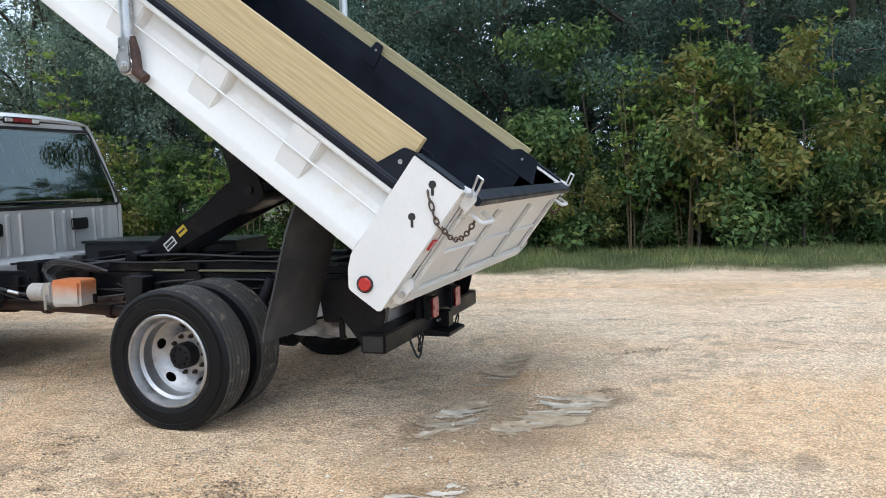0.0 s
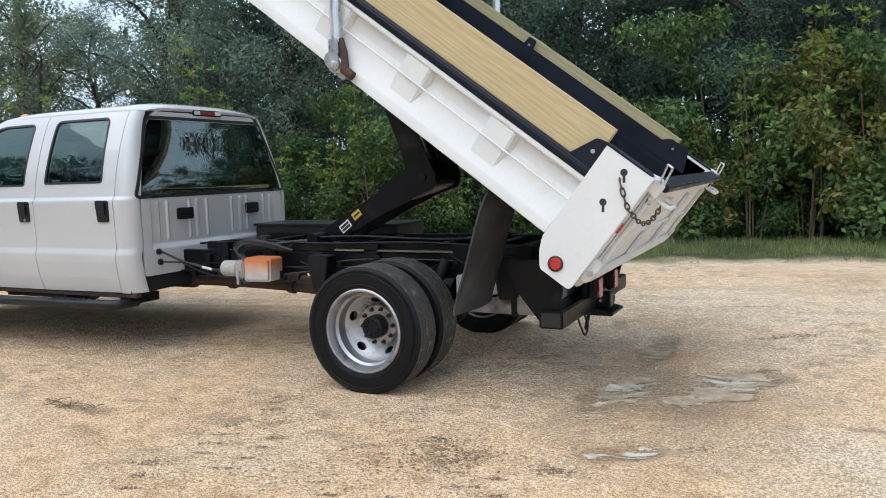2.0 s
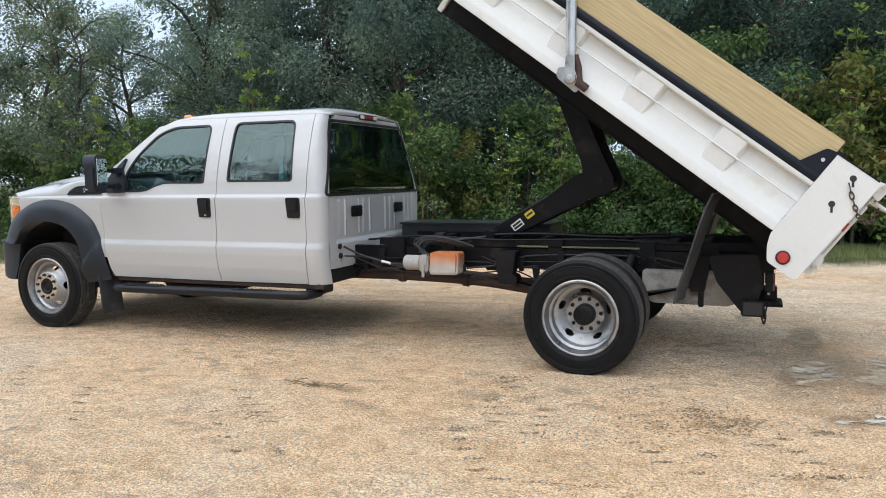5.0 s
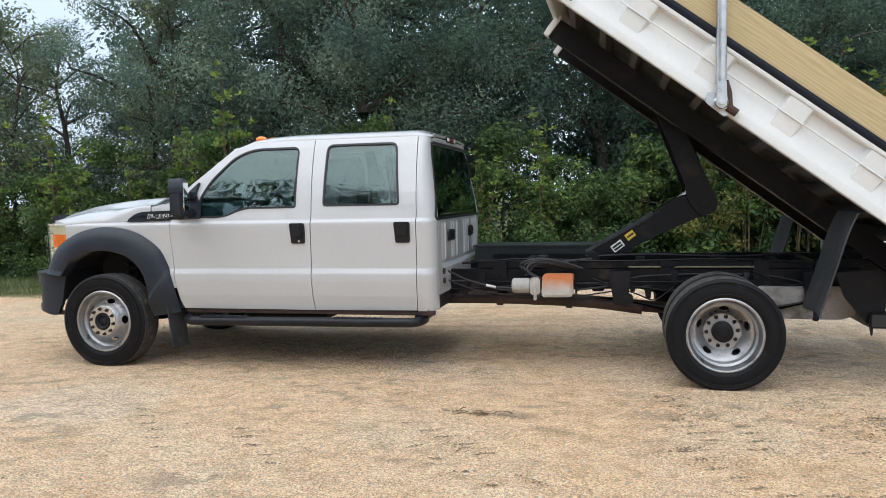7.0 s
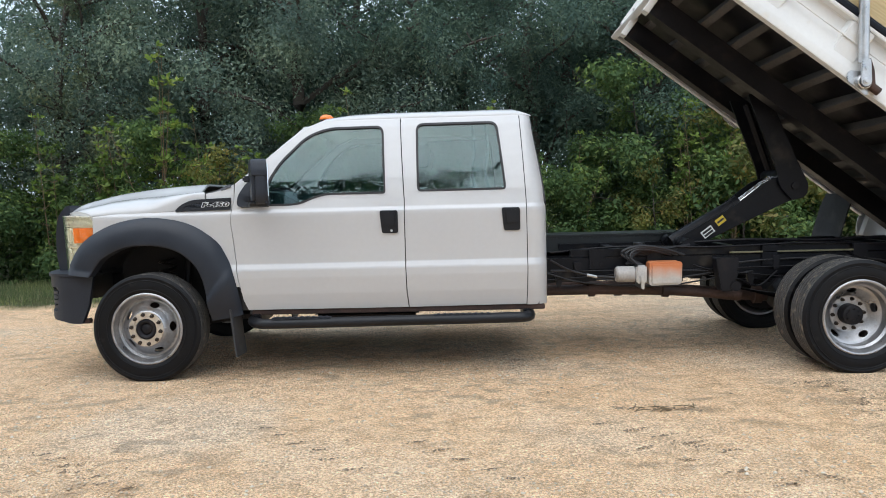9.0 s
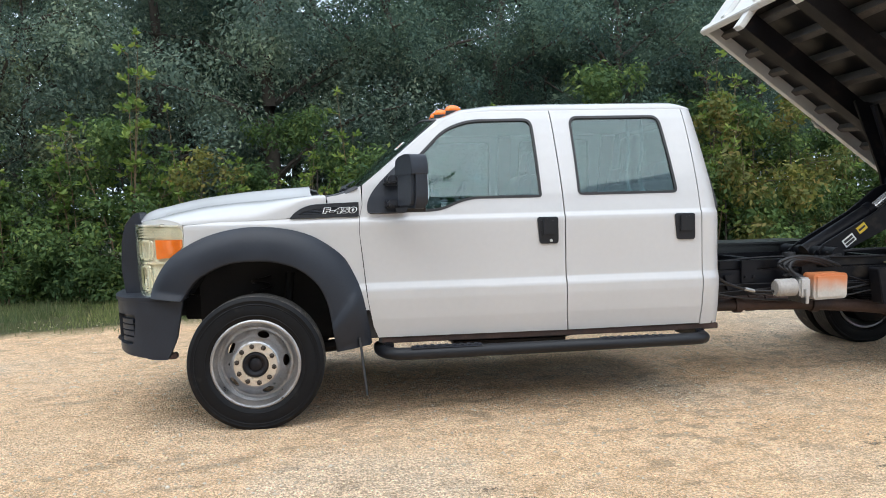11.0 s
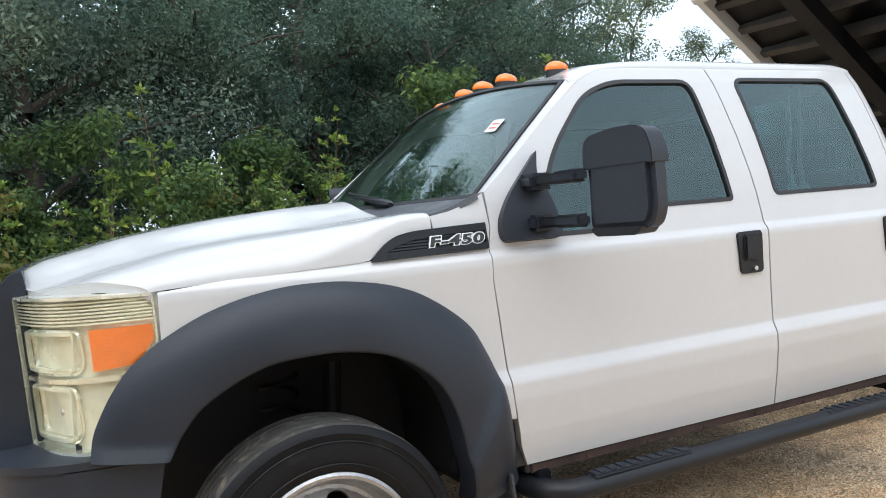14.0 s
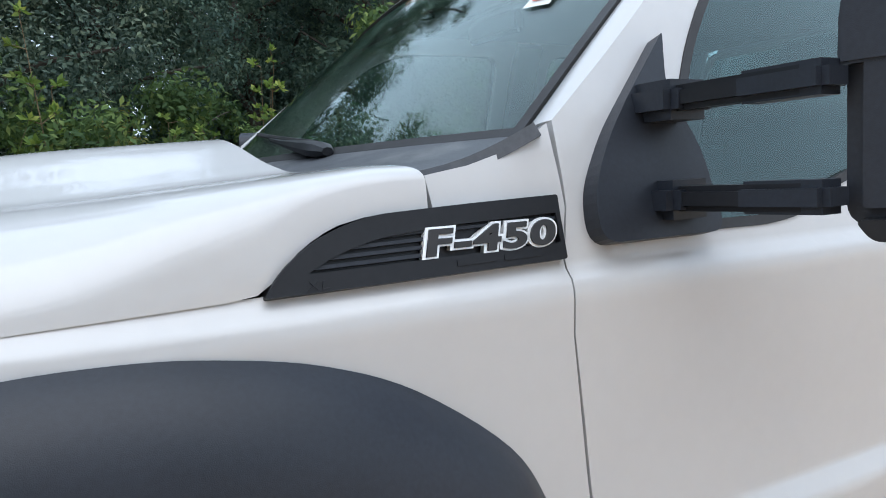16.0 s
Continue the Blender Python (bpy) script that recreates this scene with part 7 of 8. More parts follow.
for s in (-1, 1):
    lo = part("lower_arm", prism(ARM_LO, s * 0.165, s * 0.19, "y", 0.004), FRAME, hoist)
    up = part("upper_arm", prism(ARM_UP, s * 0.205, s * 0.232, "y", 0.004), FRAME, hoist)
    part("arm_flange", tube([(-0.09, s * 0.19, 1.64), (-0.25, s * 0.19, 2.03)], 0.018, 6), FRAME, up)
    part("arm_pin", lathe([(s * 0.15, 0.032), (s * 0.246, 0.032), (s * 0.25, 0.0)], 16, "y", (-0.05, 0, 1.32)), UNDER, hoist)
    part("foot_pin", lathe([(s * 0.16, 0.035), (s * 0.215, 0.035), (s * 0.22, 0.0)], 16, "y", (-0.97, 0, 0.885)), UNDER, hoist)
    if s < 0:
        for lx0, lz0, ww, hh, mt, nm in ((-0.742, 0.96, 0.052, 0.032, WHITE_STICKER, "white"), (-0.638, 1.050, 0.040, 0.028, YELLOW_STICKER, "yellow")):
            part("warning_label", prism([on_arm(lx0, lz0, u, v) for u, v in ((-ww, -hh), (ww, -hh), (ww, hh), (-ww, hh))], s * 0.192, s * 0.1905, "y", 0), mt, lo, nm + " warning label")
            for k in ((-0.45, 0.35) if nm == "white" else (0.0,)):
                part("label_print", prism([on_arm(lx0, lz0, u * ww * 0.8, v * hh) for u, v in ((-1, k - 0.28), (1, k - 0.28), (1, k + 0.28), (-1, k + 0.28))], s * 0.1933, s * 0.192, "y", 0), INK_SHADE, lo, "dark print bar")
part("arm_plate", prism(rounded([(-0.30, 1.14), (-0.08, 1.21), (0.02, 1.25), (0.02, 1.31), (-0.12, 1.30), (-0.30, 1.20)], 0.02), -0.165, 0.165, "y", 0.004), FRAME, hoist)
ram = part("ram_cylinder", tube([(-0.99, 0, 0.865), (-0.43, 0, 1.185)], 0.062, 20), FRAME, hoist, "black hydraulic ram cylinder")
part("ram_collar", tube([(-0.47, 0, 1.162), (-0.425, 0, 1.188)], 0.069, 20), FRAME, ram)
part("ram_rod", tube([(-0.44, 0, 1.182), (-0.13, 0, 1.405)], 0.034, 16), CHROME, ram, "bright chrome ram rod")
part("ram_head", tube([(-0.13, -0.2, 1.41), (-0.13, 0.2, 1.41)], 0.045, 16), FRAME, hoist)
for s in (-1, 1):
    part("arm_brace", tube([(-0.32, s * 0.12, 2.02), (-0.12, s * 0.12, 1.43)], 0.03, 8), FRAME, hoist)

# brake and air lines, wiring loom and small brackets along the frame
LINES = [([(-4.1, -0.48, 0.60), (-3.0, -0.49, 0.58), (-2.2, -0.50, 0.62), (-1.0, -0.50, 0.68), (0.3, -0.49, 0.70)], 0.006), ([(-2.2, -0.48, 0.68), (-1.6, -0.50, 0.69), (-0.7, -0.51, 0.66), (0.0, -0.50, 0.58)], 0.005),
         ([(-0.95, -0.50, 0.72), (-0.6, -0.53, 0.60), (-0.45, -0.52, 0.55), (-0.3, -0.50, 0.66)], 0.006), ([(-2.05, -0.35, 0.83), (-1.5, -0.40, 0.87), (-0.8, -0.46, 0.855), (0.0, -0.46, 0.87), (0.7, -0.44, 0.84)], 0.009),
         ([(-1.0, -0.30, 0.88), (-0.5, -0.36, 0.90), (0.1, -0.38, 0.885), (0.6, -0.36, 0.90)], 0.012), ([(0.25, -0.48, 0.80), (0.5, -0.51, 0.68), (0.7, -0.53, 0.70), (0.95, -0.50, 0.78)], 0.006)]
for line, rad in LINES:
    part("pipe_line", tube(smooth_line(line, 6), rad, 6), UNDER, truck)
for k in range(3):
    loop = [(-1.39 + 0.015 * k, -0.62, 0.73), (-1.46 - 0.03 * k, -0.60 + 0.02 * k, 0.80 + 0.012 * k), (-1.40, -0.57, 0.855 + 0.012 * k), (-1.25 + 0.02 * k, -0.54, 0.84 + 0.01 * k), (-1.12 + 0.05 * k, -0.50, 0.80)]
    part("hose_loop", tube(smooth_line(loop, 6), 0.012, 8), RUBBER, truck, "black looped hose")
for bx, bz in ((-0.62, 0.66), (-0.50, 0.60), (-0.30, 0.72), (0.18, 0.66), (-1.85, 0.70), (-2.0, 0.62)):
    part("small_bracket", prism(rounded([(bx - 0.035, bz + 0.06), (bx + 0.03, bz + 0.06), (bx + 0.015, bz - 0.05), (bx - 0.02, bz - 0.05)], 0.01), -0.50, -0.468, "y", 0.004), UNDER, truck)
part("spring_eye", lathe([(-0.63, 0.0), (-0.63, 0.04), (-0.50, 0.04), (-0.50, 0.0)], 20, "y", (-0.66, 0, 0.56)), UNDER, truck)

# ---- the truck: raised dump bed. Local axes: x towards the tail, y across, z off the floor ----
BED_W, BED_L, TAIL = 1.27, 3.0, 0.29
bed = part("dump_bed", box(-BED_L, 0.22, -1.19, 1.19, 0.105, 0.118, 0), LINER, truck, "white steel dump bed, raised, with black lining")
BED_POSE = pose(1.2, 0, 1.012, 0, 37.2, 0)
bed.matrix_local = BED_POSE
RIBS = [-0.535, -1.16, -1.785, -2.41]
for s in (-1, 1):
    # pressed side wall: bottom rail, recessed panel, top rail
    sec = [(1.20, 0.0), (1.27, 0.0), (1.27, 0.055), (1.266, 0.066), (1.209, 0.245), (1.206, 0.255), (1.206, 0.328), (1.211, 0.334), (1.263, 0.338), (1.27, 0.344), (1.27, 0.367), (1.19, 0.367), (1.19, 0.11), (1.20, 0.10)]
    b = prism([(s * y, z) for y, z in sec], -BED_L, 0.0, "x", 0.004)
    wall = part("side_wall", b, BED_PAINT, bed, "white pressed steel side wall")
    for rx in RIBS:
        b = bmesh.new()
        # flat outer face that runs out on the sloping foot of the wall
        foot = [(rx - 0.112, s * 1.20), (rx + 0.112, s * 1.20), (rx + 0.086, s * 1.252), (rx - 0.086, s * 1.252)]
        a = [b.verts.new((p[0], p[1], 0.10)) for p in foot]
        c = [b.verts.new((p[0], p[1] + (s * 0.010 if k > 1 else 0), 0.342)) for k, p in enumerate(foot)]
        b.faces.new(a)
        b.faces.new(c[::-1])
        for i in range(4):
            b.faces.new((a[i], c[i], c[(i + 1) % 4], a[(i + 1) % 4]))
        bmesh.ops.recalc_face_normals(b, faces=b.faces)
        bevel_all(b, 0.006)
        part("side_rib", b, BED_PAINT, wall)
    part("side_rod", tube([(-BED_L + 0.05, s * 1.264, 0.222), (0.0, s * 1.264, 0.222)], 0.006, 8), BED_PAINT, wall, "thin white steel rod")
    # inner lining and black top cap
    part("inner_lining", box(-BED_L + 0.03, 0.25, s * 1.165, s * 1.189, 0.118, 0.55, 0.003), LINER, bed, "black sprayed lining")
    cap = bmesh.new()
    prism([(s * 1.16, 0.368), (s * 1.268, 0.368), (s * 1.274, 0.380), (s * 1.272, 0.408), (s * 1.258, 0.424), (s * 1.16, 0.424)], -BED_L, 0.0, "x", 0.006, cap)
    part("top_cap", cap, LINER, bed, "black lined top rail")
    # board pockets of black plate
    for px0, px1, hh in ((-0.14, 0.03, 0.60), (-1.62, -1.48, 0.62)):
        q = [(px0 - 0.13, 0.425), (px1 + 0.10, 0.425), (px1 + 0.02, hh), (px0 + 0.03, hh), (px0 - 0.03, hh - 0.05)] if px1 > 0 else [(px0, 0.425), (px1, 0.425), (px1 - 0.03, hh), (px0 + 0.03, hh)]
        part("board_bracket", prism(rounded(q, 0.02), s * 1.155, s * 1.163 if px1 < 0 else s * 1.163, "y", 0.002), LINER, bed)
        part("board_bolt", lathe([(s * 1.15, 0.011), (s * 1.145, 0.01), (s * 1.144, 0.0)], 12, "y", ((px0 + px1) / 2, 0, hh - 0.06)), ZINC, bed)
    q = [(-0.15, 0.415), (0.03, 0.415), (0.03, 0.57), (-0.005, 0.582), (-0.068, 0.568)]
    part("board_bracket", prism(rounded(q, 0.015), s * 1.252, s * 1.262, "y", 0.002), LINER, bed)
    part("board_bolt", lathe([(s * 1.26, 0.012), (s * 1.268, 0.012), (s * 1.269, 0.0)], 12, "y", (-0.045, 0, 0.500)), ZINC, bed)
    # wooden side board
    wd = box(-BED_L + 0.05, -0.012, s * 1.205, s * 1.245, 0.425, 0.655, 0.003) if s < 0 else box(-BED_L + 0.05, -0.05, 1.195, 1.235, 0.425, 0.632, 0.003)
    part("side_board", wd, WOOD if s < 0 else WOOD_FAR, bed, "yellow pine side board" if s < 0 else "weathered greenish pine side board")
    # rear corner post
    q = [(0.0, 0.57), (0.0, -0.02), (0.03, -0.09), (0.09, -0.17), (0.275, -0.165), (0.29, -0.15), (0.295, 0.572)]
    b = prism(rounded(q, [0.006, 0.02, 0.02, 0.02, 0.01, 0.01, 0.006]), s * 1.262, s * 1.276, "y", 0.002)
    post = part("corner_post", b, BED_PAINT, bed, "white steel rear corner post")
    b = bmesh.new()
    box(0.0, 0.297, s * 1.165, s * 1.262, 0.12, 0.565, 0.003, b)
    prism([(0.02, 0.12), (0.297, 0.12), (0.285, -0.15), (0.10, -0.155)], s * 1.168, s * 1.262, "y", 0.003, b)
    part("post_core", b, BED_PAINT, post)
    part("post_cap", box(-0.01, 0.28, s * 1.165, s * 1.278, 0.566, 0.578, 0.004), LINER, post)
    # key-hole slots for the chain: dark raised shapes paint the shade inside them
    for kx, kz in ((0.153, 0.508), (0.156, 0.323)):
        b = lathe([(s * 1.2765, 0.019), (s * 1.2775, 0.019), (s * 1.2777, 0.0)], 24, "y", (kx, 0, kz))
        ang = radians(37)
        pr = prism([(kx - 0.0056, kz - 0.0042), (kx + 0.0056, kz + 0.0042), (kx + 0.0366, kz - 0.037), (kx + 0.0254, kz - 0.0454)], s * 1.2762, s * 1.2774, "y", 0, b)
        part("key_slot", b, INK_SHADE, post, "key-hole slot, its shade painted as a dark shape")
    b = lathe([(s * 1.276, 0.043), (s * 1.284, 0.043), (s * 1.286, 0.036)], 32, "y", (0.147, 0, -0.093))
    rl = part("side_lamp_ring", b, RUBBER, post)
    part("side_lamp", lathe([(s * 1.282, 0.036), (s * 1.290, 0.03), (s * 1.292, 0.0)], 32, "y", (0.147, 0, -0.093)), RED, post, "round red side lamp")
    # tarp arm bracket and arm
    arm = part("tarp_arm_bracket", prism(rounded([(-1.68, -0.015), (-1.50, -0.025), (-1.52, 0.06), (-1.62, 0.095), (-1.71, 0.045)], 0.03), s * 1.272, s * 1.286, "y", 0.003), ZINC, bed, "galvanised tarp arm bracket")
    base = Vector((-1.585, s * 1.30, 0.035))
    tilt = Vector((math.sin(radians(37)) * -1, 0, math.cos(radians(37))))
    cross = Vector((tilt.z, 0, -tilt.x))
    part("tarp_pivot", lathe([(s * 1.286, 0.05), (s * 1.325, 0.05), (s * 1.33, 0.042)], 28, "y", (base.x, 0, base.z)), ZINC, arm, "round pivot hub")
    ring = [base - tilt * 0.036 * math.cos(a) - cross * 0.036 * math.sin(a) for a in [math.pi * (k / 10 - 0.5) for k in range(11)]]
    ring += [base + tilt * 0.145 - cross * 0.028, base + tilt * 0.145 + cross * 0.030]
    link = part("tarp_link", prism([(p.x, p.z) for p in ring], s * 1.326, s * 1.344, "y", 0.004), ZINC, arm, "galvanised link plate with bolts")
    part("link_bolt", lathe([(s * 1.344, 0.024), (s * 1.350, 0.024), (s * 1.351, 0.017), (s * 1.358, 0.015), (s * 1.359, 0.0)], 20, "y", (base.x, 0, base.z)), ZINC, link)
    top_bolt = base + tilt * 0.085
    part("link_bolt", lathe([(s * 1.344, 0.012), (s * 1.351, 0.012), (s * 1.352, 0.0)], 6, "y", (top_bolt.x, 0, top_bolt.z)), ZINC, link)
    part("tarp_lever", tube([base + tilt * 0.15 + cross * 0.03, base + tilt * 0.07 + cross * 0.045, base + Vector((0.055, 0, 0.005)), base + Vector((0.125, 0, 0.004))], [0.018, 0.026, 0.032, 0.028], 12), RUST, arm, "dark brown steel lever")
    part("tarp_arm", tube([base + tilt * 0.13, base + tilt * 1.9], 0.034, 14), ZINC, arm, "tall galvanised tarp arm tube")
    # black rubber flaps hanging behind the wheels
    hw = bmesh.new()
    inv = BED_POSE.inverted()
    q = [(0.86, 1.24), (0.80, 1.1), (0.71, 0.8), (0.64, 0.58), (0.63, 0.52)]
    rows_ = []
    for px, pz in smooth_line([(p[0], 0, p[1]) for p in q], 4) and [(v.x, v.z) for v in smooth_line([(p[0], 0, p[1]) for p in q], 4)]:
        rows_.append([hw.verts.new(inv @ Vector((px + 0.02 * math.sin(9 * yy), s * yy, pz))) for yy in (0.64, 0.76, 0.88, 1.0, 1.1, 1.2)])
    for r0, r1 in zip(rows_, rows_[1:]):
        for i in range(5):
            hw.faces.new((r0[i], r0[i + 1], r1[i + 1], r1[i]))
    bmesh.ops.recalc_face_normals(hw, faces=hw.faces)
    bmesh.ops.solidify(hw, geom=hw.faces[:], thickness=0.012)
    fl = part("rubber_flap", hw, FLAP, bed, "hanging black rubber mud flap")
    # under-body: outer edge member and long sill
    part("long_sill", box(-BED_L + 0.02, 0.2, s * 0.40, s * 0.47, -0.16, 0.0, 0.006), UNDER, bed, "black long sill under the bed")
    part("sill_flange", box(-BED_L + 0.02, 0.2, s * 0.36, s * 0.50, -0.168, -0.155, 0.003), UNDER, bed)
    part("sill_end", box(-BED_L - 0.03, -BED_L + 0.02, s * 0.38, s * 0.49, -0.17, 0.02, 0.004), BED_PAINT, bed)
for i in range(11):
    cx = -BED_L + 0.14 + i * 0.285
    b = prism([(-1.2, 0.10), (-1.2, 0.045), (-0.45, -0.0), (0.45, -0.0), (1.2, 0.045), (1.2, 0.10)], cx - 0.03, cx + 0.03, "x", 0.004)
    part("cross_bearer", b, BEARER_LIT, bed, "dark cross bearer, lightened by painted light")
part("floor_plate", box(-BED_L, 0.2, -1.2, 1.2, 0.095, 0.104, 0), UNDER, bed, "black floor plate underside")
# head board
hb = part("head_board", box(-BED_L - 0.03, -BED_L, -1.27, 1.27, 0.0, 0.78, 0.006), BED_PAINT, bed, "white steel head board")
for hy in (-0.85, -0.3, 0.3, 0.85):
    part("head_rib", box(-BED_L - 0.075, -BED_L - 0.03, hy - 0.04, hy + 0.04, 0.02, 0.76, 0.01), BED_PAINT, hb)
part("head_rail", box(-BED_L - 0.085, -BED_L + 0.01, -1.27, 1.27, 0.76, 0.82, 0.01), BED_PAINT, hb)
part("head_foot", box(-BED_L - 0.06, -BED_L, -1.27, 1.27, -0.02, 0.05, 0.008), BED_PAINT, hb)
part("head_lining", box(-BED_L + 0.002, -BED_L + 0.012, -1.18, 1.18, 0.12, 0.76, 0), LINER, hb)
# maker plate near the front of the side wall
pl = part("maker_plate", box(-2.95, -2.82, -1.274, -1.271, 0.02, 0.085, 0.001), WHITE_STICKER, bed, "small white maker plate")
part("plate_print", box(-2.935, -2.84, -1.2755, -1.274, 0.035, 0.065, 0), INK_SHADE, bed, "dark print bar")
part("front_hook", tube(smooth_line([(-BED_L - 0.02, -1.22, 0.10), (-BED_L - 0.10, -1.24, 0.07), (-BED_L - 0.13, -1.24, 0.02), (-BED_L - 0.08, -1.22, -0.03)], 5), 0.018, 8), BED_PAINT, bed)

# tail gate
gate_x = 0.30
gate = part("tail_gate", box(gate_x, gate_x + 0.012, -1.17, 1.17, -0.08, 0.53, 0.003), BED_PAINT, bed, "white steel tail gate with pressed panels")
frame_bars = [(-1.17, 1.17, 0.44, 0.53), (-1.17, 1.17, -0.10, -0.01), (-1.17, -1.06, -0.01, 0.44), (1.06, 1.17, -0.01, 0.44), (-0.44, -0.34, -0.01, 0.44), (0.34, 0.44, -0.01, 0.44)]
for y0, y1, z0, z1 in frame_bars:
    part("gate_frame", box(gate_x + 0.006, gate_x + 0.036, y0, y1, z0, z1, 0.013), BED_PAINT, gate)
for y0, y1 in ((-1.03, -0.47), (-0.3, 0.3), (0.47, 1.03)):
    part("gate_ridge", tube([(gate_x + 0.02, y0, 0.20), (gate_x + 0.02, y1, 0.20)], 0.012, 8), BED_PAINT, gate)
part("gate_rubber", box(gate_x - 0.015, gate_x + 0.075, -1.19, 1.19, 0.53, 0.572, 0.008), LINER, gate, "black rough gate top rail")
for s in (-1, 1):
    part("gate_handle", tube(smooth_line([(gate_x + 0.05, s * 0.92, 0.47), (gate_x + 0.12, s * 0.93, 0.47), (gate_x + 0.125, s * 1.02, 0.47), (gate_x + 0.12, s * 1.12, 0.47), (gate_x + 0.05, s * 1.13, 0.47)], 5), 0.012, 8), BED_PAINT, gate, "white bent bar handle")
    # upper pin and latch bracket
    part("gate_bracket", prism(rounded([(gate_x - 0.04, 0.50), (gate_x + 0.05, 0.48), (gate_x + 0.055, 0.56), (gate_x + 0.02, 0.588), (gate_x - 0.04, 0.578)], 0.012), s * 1.185, s * 1.215, "y", 0.005), BED_PAINT, gate)
    part("gate_pin", tube([(gate_x + 0.02, s * 1.15, 0.565), (gate_x + 0.02, s * 1.27, 0.565)], 0.012, 12), ZINC, gate)
    b = tube([(gate_x + 0.02, s * 1.22, 0.57), (gate_x + 0.0, s * 1.225, 0.66)], 0.006, 8)
    tube([(gate_x + 0.045, s * 1.22, 0.57), (gate_x + 0.03, s * 1.225, 0.66)], 0.006, 8, b)
    tube([(gate_x - 0.002, s * 1.225, 0.66), (gate_x + 0.032, s * 1.225, 0.66)], 0.006, 8, b)
    part("pin_lever", b, ZINC, gate, "shiny steel pin lever")
    # lower latch hook
    part("gate_latch", prism(rounded([(gate_x - 0.02, -0.09), (gate_x + 0.035, -0.095), (gate_x + 0.045, 0.03), (gate_x + 0.01, 0.06), (gate_x - 0.02, 0.03)], 0.025), s * 1.195, s * 1.225, "y", 0.005), BED_PAINT, gate)
    part("latch_pin", tube([(gate_x + 0.02, s * 1.15, -0.03), (gate_x + 0.02, s * 1.26, -0.03)], 0.015, 12), ZINC, gate)
    part("post_lamp", prism(rounded([(0.298, 0.23), (0.310, 0.23), (0.310, 0.29), (0.298, 0.29)], 0.005), s * 1.205, s * 1.255, "y", 0.003), RED, gate, "red rear clearance lamp")
# rear sill with three marker lamps
sill_b = part("rear_sill", box(0.20, 0.30, -1.17, 1.17, -0.155, -0.085, 0.006), BED_PAINT, bed, "white rear sill")
for ly in (-0.12, 0.0, 0.12):
    part("marker_lamp", box(0.298, 0.312, ly - 0.04, ly + 0.04, -0.14, -0.105, 0.005), RED, bed, "small red marker lamp")
for ly in (-0.95, 0.95):
    part("corner_marker", box(0.298, 0.312, ly - 0.035, ly + 0.035, -0.14, -0.105, 0.005), DULL_RED, bed)
# gate chain: links along a hanging curve
for s in (-1, 1):
    a, c = Vector((0.155, s * 1.283, 0.47)), Vector((0.385, s * 1.12, 0.465))
    grav = BED_POSE.to_3x3().inverted() @ Vector((0, 0, -1))
    n_l = 17
    pts = []
    for i in range(n_l + 1):
        t = i / n_l
        p = a.lerp(c, t) + grav * 0.16 * 4 * t * (1 - t) * (1.0 + 0.25 * (0.5 - t))
        p.y = s * max(abs(p.y), 1.283 if p.x < gate_x else 1.10)
        pts.append(p)
    for i in range(n_l):
        p, q = pts[i], pts[i + 1]
        d = (q - p)
        ln = d.length
        d.normalize()
        n1 = d.cross(Vector((0, 1, 0))).normalized()
        n2 = d.cross(n1).normalized()
        n1 = (n1 if i % 2 else n2)
        mid_p = (p + q) / 2
        ring = []
        for k in range(14):
            t = 2 * math.pi * k / 14
            ring.append(mid_p + d * (0.62 * ln * math.cos(t)) + n1 * (0.011 * math.sin(t)))
        part("chain_link", tube(ring, 0.0042, 6, closed=True), CHAIN, bed)

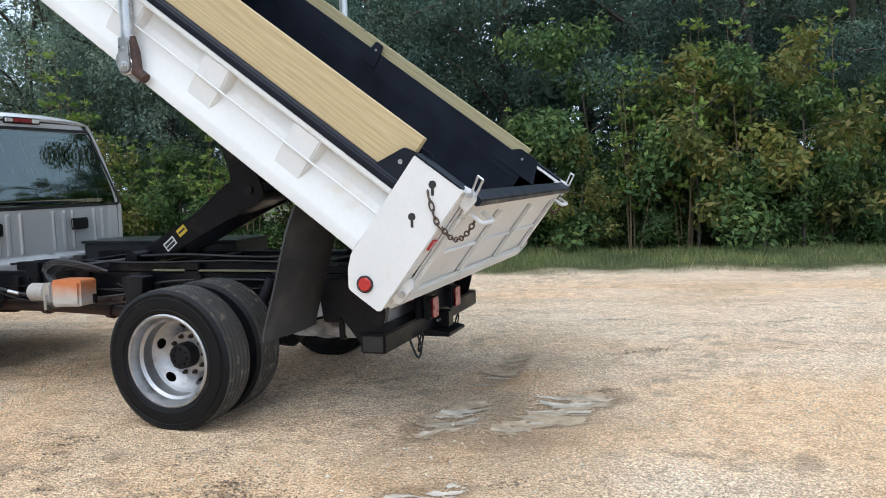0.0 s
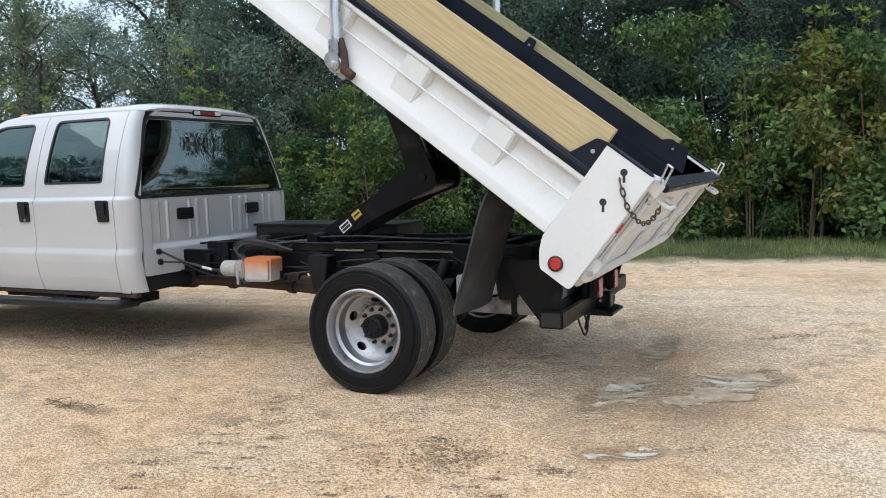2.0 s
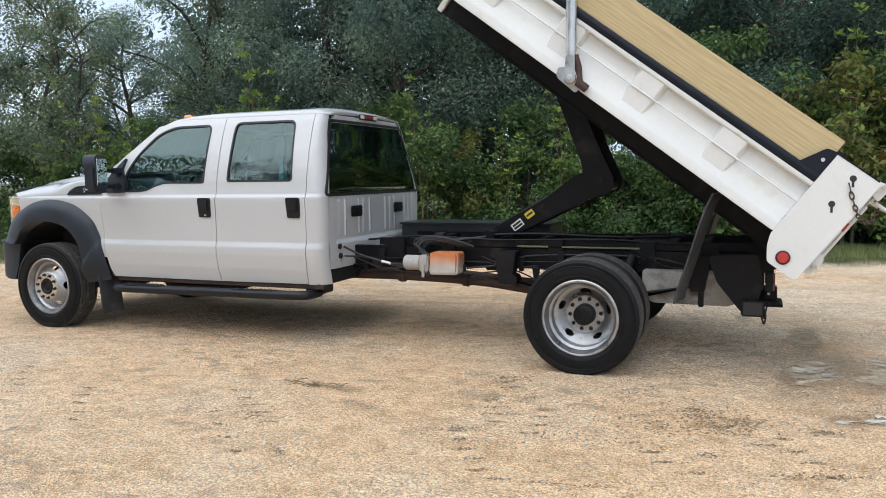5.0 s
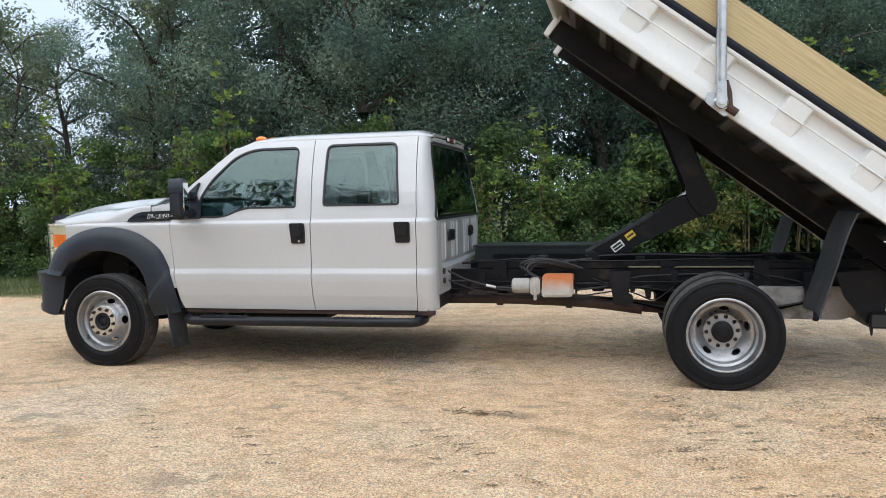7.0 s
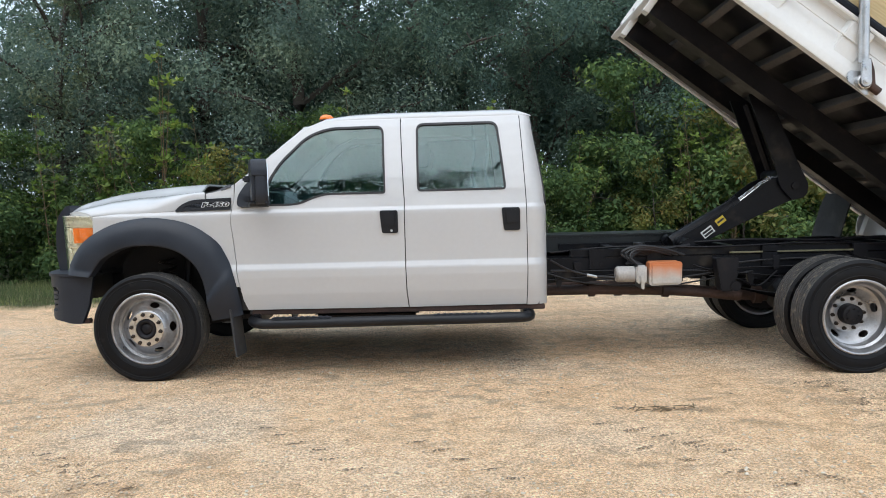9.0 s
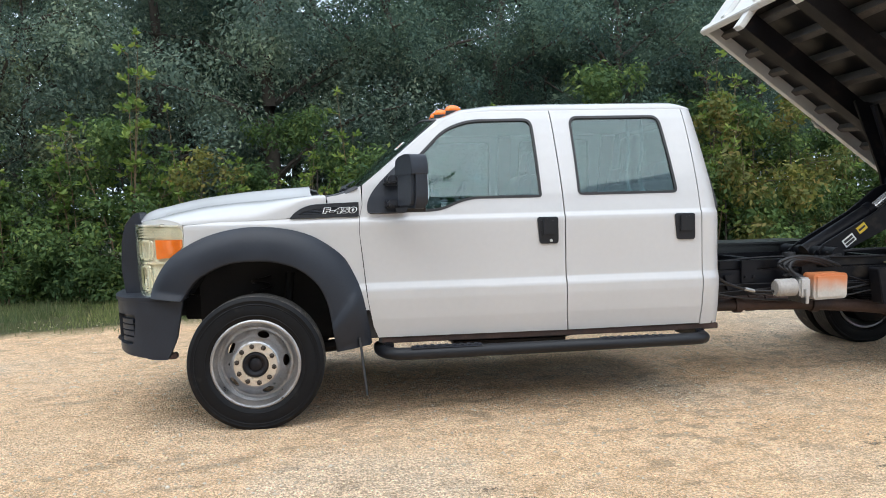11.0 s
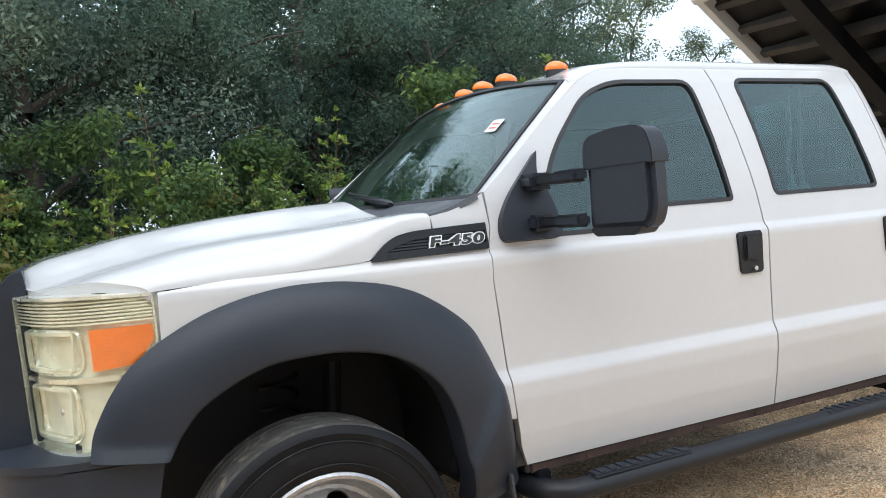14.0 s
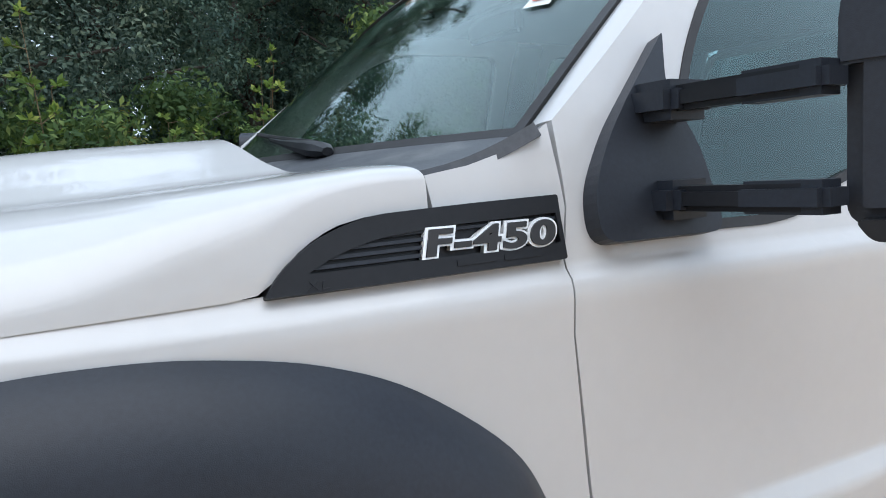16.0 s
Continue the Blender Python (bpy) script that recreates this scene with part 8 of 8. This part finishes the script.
# ---- rear bumper, hitch and tail lamps ----
b = box(1.02, 1.17, -0.86, 0.86, 0.40, 0.51, 0.008)
rear_b = part("rear_bumper", b, FRAME, truck, "black steel rear bumper with open tube ends")
for s in (-1, 1):
    # thin dark plate paints the shade inside the open tube end
    part("bumper_tube_hole", box(1.035, 1.155, s * 0.855, s * 0.8605, 0.412, 0.498, 0), INK_SHADE, rear_b)
    part("bumper_hanger", prism(rounded([(0.80, 0.80), (1.12, 0.82), (1.16, 0.62), (1.10, 0.42), (1.02, 0.42), (0.86, 0.62)], 0.03), s * 0.80, s * 0.815, "y", 0.004), FRAME, rear_b)
    part("hinge_plate", prism(rounded([(0.95, 0.86), (1.32, 0.86), (1.30, 0.70), (1.1, 0.62), (0.95, 0.66)], 0.03), s * 0.38, s * 0.41, "y", 0.004), FRAME, rear_b)
    tl = part("tail_lamp", box(1.175, 1.225, s * 0.22 - 0.062, s * 0.22 + 0.062, 0.485, 0.635, 0.012), PLASTIC_SMOOTH, truck)
    part("tail_lens", box(1.223, 1.24, s * 0.22 - 0.057, s * 0.22 + 0.057, 0.49, 0.63, 0.012), DULL_RED, tl, "dull red tail lamp lens")
    part("safety_ring", tube([(1.18 + 0.012 * math.sin(a), s * 0.35 + 0.03 * math.cos(a), 0.36 + 0.055 * math.sin(a)) for a in [2 * math.pi * i / 20 for i in range(20)]], 0.006, 6, closed=True), UNDER, rear_b)
part("lamp_plate", box(1.15, 1.168, -0.36, 0.36, 0.50, 0.70, 0.006), FRAME, rear_b)
hit = bmesh.new()
box(1.02, 1.26, -0.05, 0.05, 0.40, 0.50, 0.006, hit)
prism([(1.10, 0.36), (1.30, 0.36), (1.30, 0.38), (1.10, 0.42)], -0.16, 0.16, "y", 0.004, hit)
part("hitch_receiver", hit, FRAME, rear_b, "black hitch receiver")
part("hitch_pin", tube([(1.2, -0.09, 0.45), (1.2, 0.10, 0.45)], 0.01, 8), ZINC, rear_b)
part("wire_loop", tube(smooth_line([(1.12, -0.40, 0.42), (1.15, -0.40, 0.33), (1.17, -0.37, 0.27), (1.18, -0.34, 0.33), (1.15, -0.34, 0.42)], 6), 0.007, 6), RUBBER, rear_b, "hanging black wire loop")
